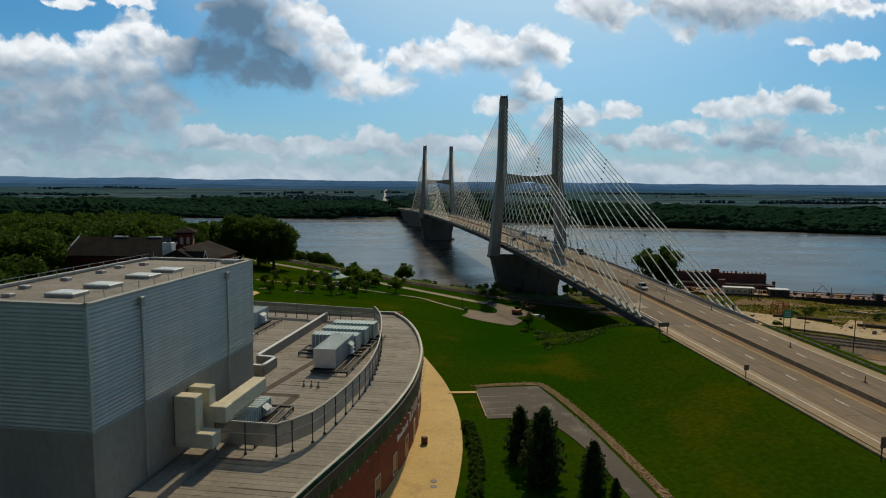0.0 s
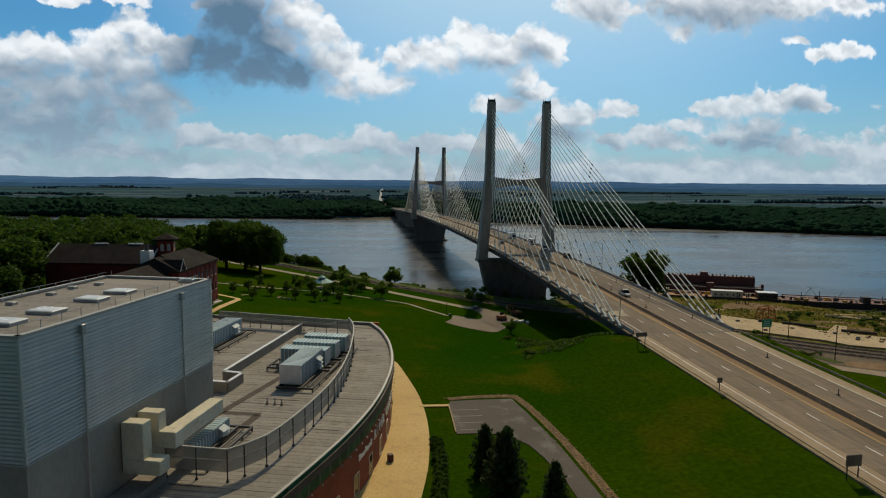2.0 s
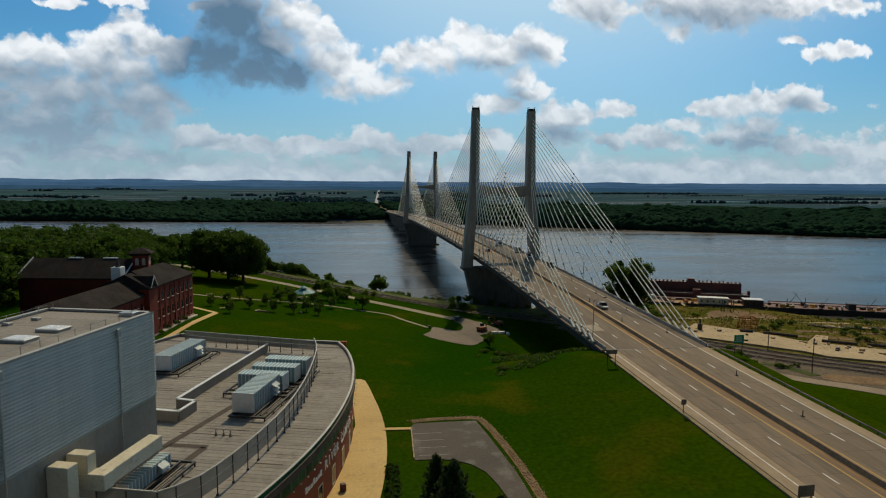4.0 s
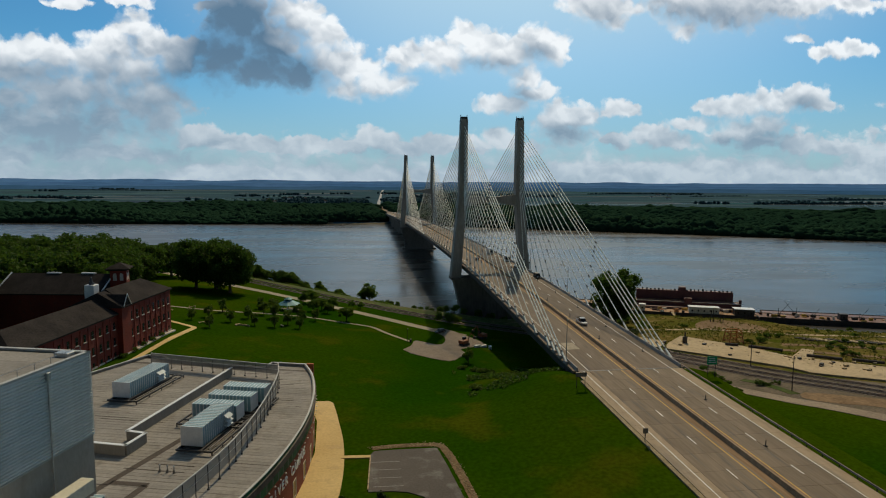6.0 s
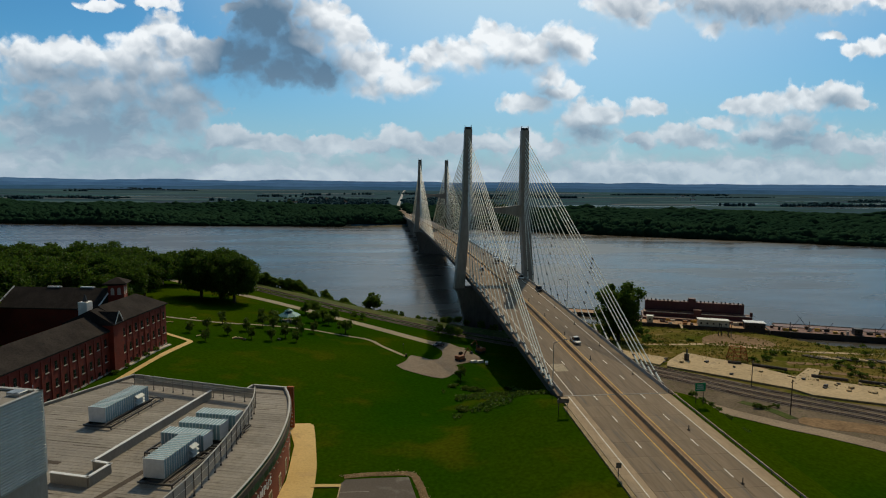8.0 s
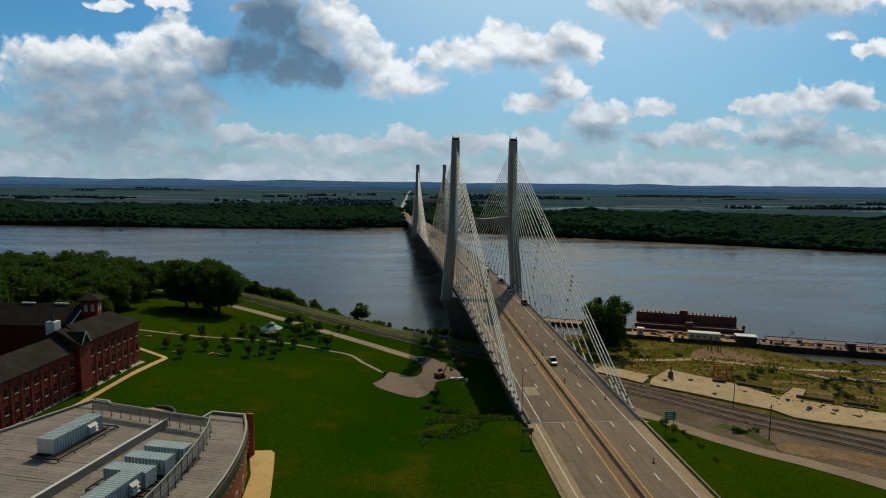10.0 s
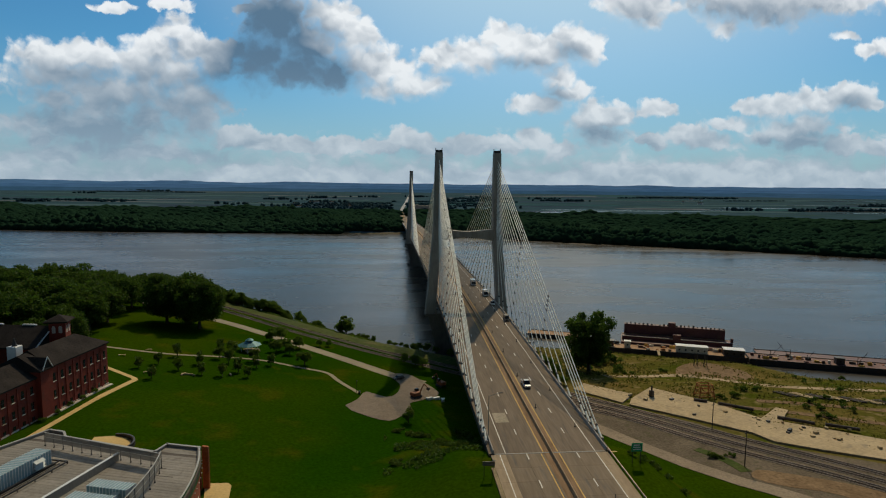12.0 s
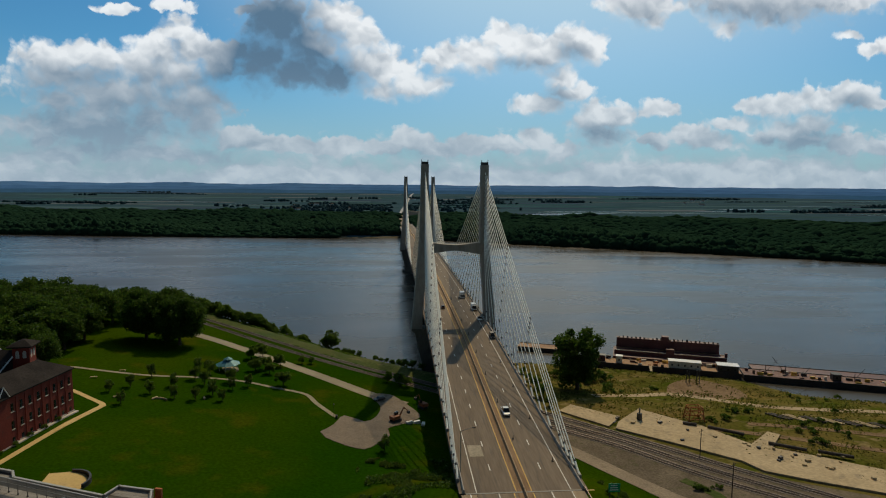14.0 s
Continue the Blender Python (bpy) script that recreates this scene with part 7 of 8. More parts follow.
slab([(31.8, -76.5), (38.0, -70.5), (52.5, -83.5), (45.2, -92.0)], 0.5, "cracked pale concrete floor slab of a vanished shed")
slab([(47.0, -94.0), (50, -88.5), (53.2, -85.3), (62.3, -76.8), (70, -85.5), (78, -94.0), (86.6, -109.5), (98.0, -100.4), (100.8, -103.0), (91.8, -112.6), (104, -121), (116, -131), (150, -163), (140, -172), (103.5, -144.5), (90, -136),
      (78.9, -128.0), (76.4, -120.6), (63, -108)], 0.6, "long broken pale concrete floor slab with weathered edges")
rnd = random.Random(31)
for k in range(26):
    t = rnd.random()
    x, y = 52 + t * 60 + rnd.uniform(-6, 8), -88 - t * 46 + rnd.uniform(-5, 6)
    bm = bmesh.new()
    rounded_box(bm, x, y, ground_z(x, y) + 0.58, rnd.uniform(0.6, 1.8), rnd.uniform(0.5, 1.2), rnd.uniform(0.25, 0.8), rnd.uniform(0, 3), 0.06)
    solid("concrete_block", bm, slab_concrete if k % 3 else steel_dark, "broken concrete stub on the old slab" if k % 3 else "dark steel stub on the old slab", "rubble", "slab rubble")
bm = bmesh.new()
box(bm, 58.2, -87.2, ground_z(58.2, -87.2) + 0.6, 1.3, 1.3, 2.4, 0.5)
box(bm, 58.2, -87.2, ground_z(58.2, -87.2) + 3.0, 0.4, 0.4, 1.8, 0.5)
solid("steel_stand", bm, steel_dark, "dark upright machine stand on the old slab", "machine")
for x0, y0, x1, y1 in ((79, -96, 88, -103), (92, -110, 101, -116), (104, -117, 112, -122), (72, -92, 76, -94)):
    bm = bmesh.new()
    tube(bm, (x0, y0, ground_z(x0, y0) + 1.0), (x1, y1, ground_z(x1, y1) + 1.0), 0.55, seg=10)
    solid("steel_pipe", bm, tie_wood, "long dark rusted pipe lying in the yard", "pipe", "yard pipes")
for k in range(7):
    x, y = 108 + k * 5.2, -83.5 - k * 1.9
    stack = thing("beam_row", (x, y, ground_z(x, y)), "weathered beams laid side by side in the yard", "beams", "beam rows")
    for j in range(3):
        bm = bmesh.new()
        quad_box(bm, (x + j * 1.1, y, ground_z(x, y) - 0.1), (4.2, -6.2, 0), (0.5, 0.35, 0), (0, 0, 0.6))
        part("beam", bm, slab_concrete if k % 2 else tie_wood, stack)
# rusty lattice cage
cage = thing("rusty_frame", (78.4, -87.5, ground_z(78.4, -87.5)), "rusty orange steel lattice frame standing in the yard", "steel frame")
z0 = ground_z(78.4, -87.5)
for i in range(4):
    sx, sy = ((-1, -1), (1, -1), (1, 1), (-1, 1))[i]
    bm = bmesh.new()
    tube(bm, (78.4 + sx * 3.0, -87.5 + sy * 2.2, z0), (78.4 + sx * 2.2, -87.5 + sy * 1.6, z0 + 5.2), 0.22, seg=6)
    part("leg", bm, orange_rust, cage)
for z in (0.9, 2.6, 4.2, 5.2):
    for i in range(4):
        f = 1 - 0.26 * z / 5.2
        a, b = (((-1, -1), (1, -1), (1, 1), (-1, 1))[j % 4] for j in (i, i + 1))
        bm = bmesh.new()
        tube(bm, (78.4 + a[0] * 3.0 * f, -87.5 + a[1] * 2.2 * f, z0 + z), (78.4 + b[0] * 3.0 * f, -87.5 + b[1] * 2.2 * f, z0 + z), 0.16, seg=5)
        part("bar", bm, orange_rust, cage)
for i in range(4):
    a, b = (((-1, -1), (1, -1), (1, 1), (-1, 1))[j % 4] for j in (i, i + 1))
    bm = bmesh.new()
    tube(bm, (78.4 + a[0] * 3.0, -87.5 + a[1] * 2.2, z0), (78.4 + b[0] * 2.3, -87.5 + b[1] * 1.7, z0 + 4.6), 0.14, seg=5)
    part("brace", bm, orange_rust, cage)
for x, y in ((104, -33), (108, -34.5)):
    ob = thing("mooring_frame", (x, y, ground_z(x, y)), "dark steel mooring frame on the river bank", "steel frame", "mooring frames")
    z = ground_z(x, y)
    for dx in (-0.8, 0.8):
        bm = bmesh.new()
        tube(bm, (x + dx, y, z - 0.5), (x + dx * 0.6, y, z + 6), 0.2, seg=6)
        part("post", bm, steel_dark, ob)
    bm = bmesh.new()
    tube(bm, (x - 0.7, y, z + 4), (x + 0.7, y, z + 4), 0.14, seg=6)
    part("crossbar", bm, steel_dark, ob)


def utility_pole(x, y, h):
    z = ground_z(x, y)
    ob = thing("utility_pole", (x, y, z), "dark wooden utility pole beside the tracks", "pole", "utility poles")
    bm = bmesh.new()
    tube(bm, (x, y, z - 0.5), (x, y, z + h), 0.16, 0.11, 8)
    part("pole", bm, tie_wood, ob)
    bm = bmesh.new()
    box(bm, x, y, z + h - 0.8, 2.2, 0.12, 0.14, 0.6)
    part("crossarm", bm, tie_wood, ob)
    for d in (-0.95, 0.95):
        bm = bmesh.new()
        tube(bm, (x + d * 0.82, y + d * 0.56, z + h - 0.66), (x + d * 0.82, y + d * 0.56, z + h - 0.4), 0.06, seg=6)
        part("insulator", bm, steel_dark, ob)


for x, y, h in ((64.8, -117.5, 9.5), (59.5, -144, 10.5), (104, -190, 10)):
    utility_pole(x, y, h)

# ---- the river fleet: floating dock, deck barges ----
FU = Vector((0.934, -0.357, 0))
FN = Vector((0.357, 0.934, 0))
F0 = Vector((89.4, 10.8, 0))


def fp(s, d, z):
    return F0 + FU * s + FN * d + Vector((0, 0, z))


def fbox(s0, s1, d0, d1, z0, z1):
    bm = bmesh.new()
    quad_box(bm, fp(s0, d0, z0), FU * (s1 - s0), FN * (d1 - d0), (0, 0, z1 - z0))
    return bm


dock = thing("floating_dry_dock", fp(26, 8, WATER), "maroon floating dry dock with tall wing walls", "dry dock")
part("pontoon", fbox(-3.5, 49.5, 2, 20, 0.2, 4.4), maroon, dock)
part("wing_wall", fbox(-2, 49.5, 12.5, 16, 4.4, 12.0), maroon, dock)
part("front_tier", fbox(-3, 52.5, 6.5, 12.4, 1.0, 6.6), maroon, dock)
part("walkway", fbox(-3, 52.5, 11.6, 12.4, 6.6, 6.8), barge_deck, dock, "pale rusty walkway along the wall")
part("kerb", fbox(-3, 52.5, 6.4, 6.7, 6.5, 6.8), coping_mat, dock)
part("end_post", fbox(51.5, 52.7, 7, 8.4, 6.6, 8.9), maroon, dock)
part("control_house", fbox(21, 24.7, 12.6, 15.9, 12.0, 14.0), maroon, dock)
part("gap_post", fbox(23, 27, 6.3, 8.5, 4.4, 8.9), maroon, dock)
rnd = random.Random(41)
for k in range(24):
    s = -1 + k * 2.15
    part("bollard", fbox(s, s + rnd.uniform(0.4, 1.1), 13.4, 14.3, 12.0, 12.3 + rnd.uniform(0, 0.9)), steel_dark, dock)
for k in range(18):
    bm = bmesh.new()
    quad_box(bm, fp(-0.5 + k * 2.8, 12.4, 6.8), FU * 0.3, FN * 0.14, (0, 0, 4.9))
    part("stiffener", bm, maroon, dock)


def barge(name, s0, s1, d0, d1, top, mat_deck, label):
    ob = thing(name, fp((s0 + s1) / 2, (d0 + d1) / 2, WATER), label, "barge", "moored barges")
    bm = bmesh.new()
    rings = []
    for s, zb in ((s0, 1.6), (s0 + 3, -0.4), (s1 - 3, -0.4), (s1, 1.6)):
        rings.append([fp(s, d0, zb), fp(s, d1, zb), fp(s, d1, top - 0.05), fp(s, d0, top - 0.05)])
    loft(bm, rings)
    bmesh.ops.recalc_face_normals(bm, faces=bm.faces)
    part("hull", bm, hull_black, ob)
    part("deck_plate", fbox(s0 + 0.2, s1 - 0.2, d0 + 0.2, d1 - 0.2, top - 0.05, top + 0.03), mat_deck, ob)
    for d in (d0, d1 - 0.18):
        part("coaming", fbox(s0, s1, d, d + 0.18, top - 0.05, top + 0.35), hull_black, ob)
    return ob


barge("deck_barge", -20, 57, -9, 1.4, 3.3, barge_deck, "long deck barge with a rusty orange deck and black hull")
barge("hopper_barge", 57.6, 128, -10, 2, 3.4, surface("dark_barge_deck", (0.13, 0.06, 0.05), (0.20, 0.10, 0.08), 0.8, 0.2, 1.5, 0.15, spots=(0.27, 0.20, 0.16), fleck=0.3), "long dark barge with a cluttered maroon deck")
barge("small_barge", -56, -24, 10, 20, 2.8, barge_deck, "rusty orange work barge lying by the bridge")
barge("outer_barge", 64, 128, 3, 14, 2.6, maroon, "empty maroon barge moored outside the others")


def deck_house(name, s0, s1, d0, d1, z0, z1, mat, roof, label, category):
    ob = thing(name, fp((s0 + s1) / 2, (d0 + d1) / 2, z0), label, category)
    part("shell", fbox(s0, s1, d0, d1, z0, z1), mat, ob)
    bm = bmesh.new()
    quad_box(bm, fp(s0 - 0.3, d0 - 0.3, z1), FU * (s1 - s0 + 0.6), FN * (d1 - d0 + 0.6), (0, 0, 0.25))
    part("roof", bm, roof, ob)
    n = max(1, int((s1 - s0) / 3))
    for k in range(n):
        s = s0 + (k + 0.5) * (s1 - s0) / n
        bm = bmesh.new()
        quad_box(bm, fp(s - 0.4, d0 - 0.04, z0 + 1.1), FU * 0.8, FN * 0.1, (0, 0, 0.9))
        part("window", bm, window_glass, ob)
    return ob


deck_house("site_office", 23.5, 38.5, -7.5, -3.0, 3.34, 6.6, cream_paint, white_metal, "long white office cabin on the deck barge", "cabin")
deck_house("store_shed", 46, 55.5, -8, -2.5, 3.34, 6.6, hull_black, white_metal, "dark shed with a white roof on the barge", "shed")
deck_house("control_cabin", -2, 1.0, -6.5, -3.5, 3.34, 6.6, cream_paint, white_metal, "small cream cabin on the deck barge", "cabin")
deck_house("winch_house", -11, -7.5, -6, -3, 3.34, 6.2, maroon, steel_dark, "small maroon winch house on the deck barge", "cabin")
deck_house("barge_cabin", 96, 99.5, -7, -3.5, 3.44, 6.4, hull_black, steel_dark, "small black cabin on the dark barge", "cabin")
rnd = random.Random(44)
for k in range(120):
    s = rnd.uniform(-18, 126)
    d = rnd.uniform(-8.2, 0.2)
    if 20 < s < 57 and d < -1.5 or -12 < s < 2 or 56 < s < 58.5:
        d = rnd.uniform(-1.2, 0.4)
    if 56.5 < s < 58.2:
        continue
    z = 3.33 if s < 57 else 3.43
    h = rnd.uniform(0.3, 1.6)
    mats = (orange_rust, steel_dark, maroon, cream_paint, tie_wood, yellow_paint)
    j = rnd.randrange(6)
    w = rnd.uniform(0.6, 2.8)
    if s < 57 < s + w:
        w = 0.5
    bm = fbox(s, s + w, d, d + rnd.uniform(0.4, 1.1), z, z + h)
    solid("deck_gear", bm, mats[j], ("rusty gear on the barge deck", "dark machinery on the barge deck", "maroon deck locker on a barge", "pale crate on the barge deck", "timber pile on the barge deck", "yellow crate on the barge deck")[j], "deck gear", "barge clutter")
for s, d, h, lean in ((68, -4, 7, 5), (77, -3, 8, -6), (84, -5, 5, 3), (106, -4, 6, 4), (-16, -3, 5, 3)):
    ob = thing("deck_derrick", fp(s, d, 3.3), "thin dark derrick boom on a barge", "derrick", "barge derricks")
    z = 3.33 if s < 57 else 3.43
    bm = bmesh.new()
    tube(bm, fp(s, d, z), fp(s, d, z + h * 0.6), 0.16, seg=6)
    part("mast", bm, steel_dark, ob)
    bm = bmesh.new()
    tube(bm, fp(s, d, z + 0.6), fp(s + lean, d + 0.5, z + h), 0.11, seg=5)
    part("boom", bm, steel_dark, ob)
# gangway from the bank
bm = bmesh.new()
quad_box(bm, fp(14, -18, 3.6), FN * 9.2, FU * 1.2, (0, 0, 0.2))
quad_box(bm, fp(14, -18, 4.4), FN * 9.2, FU * 0.06, (0, 0, 0.08))
quad_box(bm, fp(15.14, -18, 4.4), FN * 9.2, FU * 0.06, (0, 0, 0.08))
solid("gangway", bm, slab_concrete, "pale narrow gangway from the bank to the barge", "gangway")

# ---- vehicles ----
def car(name, at, turn, length, width, tall, cab0, cab1, mat, label, box_body=None):
    """A road vehicle heading along +y: body, cabin, glass, four wheels, lamps."""
    ob = thing(name, at, label, "vehicle", "vehicles on the bridge")
    L, W = length / 2, width / 2

    def ring(y, w, z0, z1):
        return [(-w, y, z0), (w, y, z0), (w, y, z1 - 0.12), (w - 0.12, y, z1), (-w + 0.12, y, z1), (-w, y, z1 - 0.12)]

    bm = bmesh.new()
    waist = 0.95 if tall < 2 else 1.1
    loft(bm, [ring(-L, W * 0.92, 0.42, waist - 0.08), ring(-L + 0.35, W, 0.34, waist), ring(L - 0.6, W, 0.34, waist - 0.04), ring(L, W * 0.86, 0.42, waist - 0.22)])
    bmesh.ops.recalc_face_normals(bm, faces=bm.faces)
    body = part("body", bm, mat, ob, local=True)
    bm = bmesh.new()
    loft(bm, [[(-W * 0.94, y0, waist - 0.05), (W * 0.94, y0, waist - 0.05), (W * 0.94, y1, waist - 0.05), (-W * 0.94, y1, waist - 0.05)] if i == 0 else
              [(-W * 0.78, y0, tall), (W * 0.78, y0, tall), (W * 0.78, y1, tall), (-W * 0.78, y1, tall)] for i, (y0, y1) in enumerate(((cab0, cab1), (cab0 + 0.35, cab1 - 0.75)))])
    bmesh.ops.recalc_face_normals(bm, faces=bm.faces)
    cab = part("cabin", bm, window_glass, ob, local=True)
    bm = bmesh.new()
    rounded_box(bm, 0, (cab0 + cab1) / 2 - 0.2, tall - 0.03, W * 1.58, cab1 - cab0 - 1.0, 0.09, 0, 0.03)
    part("roof_panel", bm, mat, cab, local=True)
    if box_body:
        bm = bmesh.new()
        rounded_box(bm, 0, (box_body[0] + box_body[1]) / 2, 0.9, width * 1.05, box_body[1] - box_body[0], box_body[2] - 0.9, 0, 0.06)
        part("cargo_box", bm, car_white, ob, local=True)
    for x in (-W + 0.12, W - 0.12):
        for y in (-L + 0.85, L - 0.9):
            bm = bmesh.new()
            tube(bm, (x - 0.12, y, 0.34), (x + 0.12, y, 0.34), 0.34, seg=12)
            wheel = part("wheel", bm, tyre_mat, ob, local=True)
            bm = bmesh.new()
            tube(bm, (x - 0.13, y, 0.34), (x + 0.13, y, 0.34), 0.19, seg=10)
            part("rim", bm, galvanised, wheel, local=True)
    for x in (-W * 0.7, W * 0.7):
        for y, m in ((L - 0.03, white_metal), (-L + 0.02, orange_paint)):
            bm = bmesh.new()
            box(bm, x, y, 0.62, 0.34, 0.08, 0.16)
            part("headlight" if y > 0 else "tail_light", bm, m, ob, local=True)
    ob.matrix_basis = Matrix.Translation(at) @ Matrix.Rotation(radians(turn), 4, "Z")
    return ob


def lane(x, y):
    return (road_x(y) + x, y, deck_z(y) + 0.01)


pickup = car("pickup_truck", lane(3.6, -121), 180, 5.7, 2.0, 1.85, -0.7, 1.7, car_white, "white pickup truck with an open grey bed on the bridge")
bm = bmesh.new()
for x in (-0.93, 0.93):
    rounded_box(bm, x, -1.75, 0.93, 0.12, 2.0, 0.22, 0, 0.03)
rounded_box(bm, 0, -2.72, 0.9, 1.9, 0.1, 0.22, 0, 0.03)
part("bed_rail", bm, car_white, pickup, local=True)
bm = bmesh.new()
box(bm, 0, -1.72, 0.94, 1.7, 1.9, 0.03)
part("bed_liner", bm, steel_dark, pickup, local=True)
car("box_truck", lane(9.2, 41), 180, 7.5, 2.4, 2.3, 1.5, 3.5, car_white, "white box truck stopped on the bridge shoulder", (-3.6, 1.4, 3.2))
car("utility_truck", lane(11.4, 10), 180, 7.0, 2.4, 2.4, 1.2, 3.2, car_white, "white utility truck parked by the tower", (-3.4, 1.1, 3.0))
car("pickup_truck", lane(11.2, -12), 180, 5.6, 2.0, 1.85, -0.4, 1.6, car_white, "white pickup truck parked on the bridge shoulder")
car("service_van", lane(12.0, -43), 180, 5.4, 2.0, 2.2, -2.5, 2.0, steel_dark, "dark service van parked by the parapet")
car("estate_car", lane(-3.9, 14), 0, 4.6, 1.85, 1.5, -2.0, 1.2, car_dark, "dark red car driving on the bridge")
# traffic drums and cones along the lanes under repair
for k in range(16):
    x, y = (2.6 if k % 2 else 9.9), -150 + k * 12.4
    ob = thing("traffic_cone", lane(x, y), "dark weighted traffic delineator post on the deck", "traffic post", "traffic posts")
    px, py, pz = lane(x, y)
    bm = bmesh.new()
    tube(bm, (px, py, pz), (px, py, pz + 1.15), 0.11, 0.07, 8)
    part("post", bm, steel_dark, ob)
    bm = bmesh.new()
    box(bm, px, py, pz, 0.55, 0.55, 0.1)
    part("foot", bm, tyre_mat, ob)
for x, y in ((6.4, -205), (7.8, -183.5)):
    ob = thing("traffic_cone", lane(x, y), "dark weighted traffic delineator post on the road", "traffic post", "traffic posts")
    px, py, pz = lane(x, y)
    bm = bmesh.new()
    tube(bm, (px, py, pz), (px, py, pz + 1.15), 0.11, 0.07, 8)
    part("post", bm, steel_dark, ob)
    bm = bmesh.new()
    box(bm, px, py, pz, 0.55, 0.55, 0.1)
    part("foot", bm, tyre_mat, ob)


# ---- signs ----
def road_sign(x, y, z, w, h, low, posts, face, label, turn=0.0):
    ob = thing("road_sign", (x, y, z), label, "road sign", "road signs")
    c, s = math.cos(turn), math.sin(turn)
    for k in range(posts):
        d = 0 if posts == 1 else (-0.36 + 0.72 * k) * w
        bm = bmesh.new()
        box(bm, x + d * c, y + d * s + 0.08, z - 0.5, 0.12, 0.12, low + h + 0.5, turn)
        part("post", bm, tie_wood, ob)
    bm = bmesh.new()
    box(bm, x, y, z + low, w, 0.06, h, turn)
    board = part("board", bm, face, ob)
    return board


road_sign(-14.6 + road_x(-200.5), -200.5, ground_z(-15.5, -200.5), 1.0, 1.0, 1.9, 1, sign_back, "small square sign on one post, seen from behind")
road_sign(-17.2, -172.5, ground_z(-17.2, -172.5), 2.7, 1.0, 2.6, 2, sign_back, "wide dark sign on two posts by the abutment, seen from behind")
road_sign(-16.2, -232, ground_z(-16.2, -232), 2.4, 1.6, 2.0, 2, sign_back, "dark sign on two posts beside the road, seen from behind")
gz = ground_z(17.4, -168.8)
bd = road_sign(17.4, -168.8, gz, 2.6, 2.0, 3.0, 2, sign_green, "green highway sign with white lines of writing")
for k in range(3):
    bm = bmesh.new()
    quad_box(bm, (16.4 + 0.1 * k, -168.845, gz + 3.4 + 0.5 * k), (1.9 - 0.2 * k, 0, 0), (0, 0.01, 0), (0, 0, 0.22))
    part("writing_bar", bm, white_metal, bd)

# ---- park things ----
gzb = thing("gazebo", (-96.3, -43.5, ground_z(-96.3, -43.5)), "small open park gazebo with a teal metal roof", "gazebo")
gx, gy, g0 = -96.3, -43.5, ground_z(-96.3, -43.5)
bm = bmesh.new()
tube(bm, (gx, gy, g0 - 0.3), (gx, gy, g0 + 0.25), 4.3, 4.3, 8)
part("base", bm, path_concrete, gzb)
for k in range(8):
    a = k * math.tau / 8
    bm = bmesh.new()
    tube(bm, (gx + 3.8 * math.cos(a), gy + 3.8 * math.sin(a), g0), (gx + 3.8 * math.cos(a), gy + 3.8 * math.sin(a), g0 + 2.8), 0.12, seg=6)
    part("post", bm, white_metal, gzb)
bm = bmesh.new()
tube(bm, (gx, gy, g0 + 2.7), (gx, gy, g0 + 4.2), 4.9, 1.6, 8)
part("roof", bm, teal_roof, gzb, "teal metal roof")
bm = bmesh.new()
tube(bm, (gx, gy, g0 + 4.2), (gx, gy, g0 + 4.7), 1.2, 1.2, 8)
tube(bm, (gx, gy, g0 + 4.7), (gx, gy, g0 + 5.6), 1.8, 0.08, 8)
part("cupola", bm, teal_roof, gzb)


def bench(x, y, turn):
    z = ground_z(x, y)
    ob = thing("park_bench", (x, y, z), "pale concrete park bench on the lawn", "bench", "park benches")
    c, s = math.cos(turn), math.sin(turn)
    bm = bmesh.new()
    rounded_box(bm, x, y, z + 0.42, 2.4, 0.6, 0.12, turn, 0.03)
    part("seat", bm, slab_concrete, ob)
    for d in (-0.9, 0.9):
        bm = bmesh.new()
        box(bm, x + d * c, y + d * s, z, 0.3, 0.5, 0.43, turn)
        part("leg", bm, slab_concrete, ob)


for x, y, t in ((-120.2, -88.2, 0.4), (-109, -86.5, 1.2), (-136, -70, 0.2), (-94.5, -81.5, 2.0), (-131, -58.5, 0.1)):
    bench(x, y, t)
# curved sculpture wall on the lawn
arc = thing("curved_seat_wall", (-108, -87, ground_z(-108, -87)), "low pale curved seat wall on the lawn", "wall")
for k in range(7):
    a = 0.9 + k * 0.2
    x, y = -107.5 + 3.6 * math.cos(a), -89.5 + 3.6 * math.sin(a)
    bm = bmesh.new()
    rounded_box(bm, x, y, ground_z(x, y) - 0.1, 0.74, 0.4, 0.65, a + math.pi / 2, 0.04)
    part("stone", bm, slab_concrete, arc)


machine_dull = surface("faded_orange_machine", (0.24, 0.075, 0.025), (0.30, 0.10, 0.035), 0.7, 0.5, 3.0, 0.05, spots=(0.10, 0.05, 0.03))


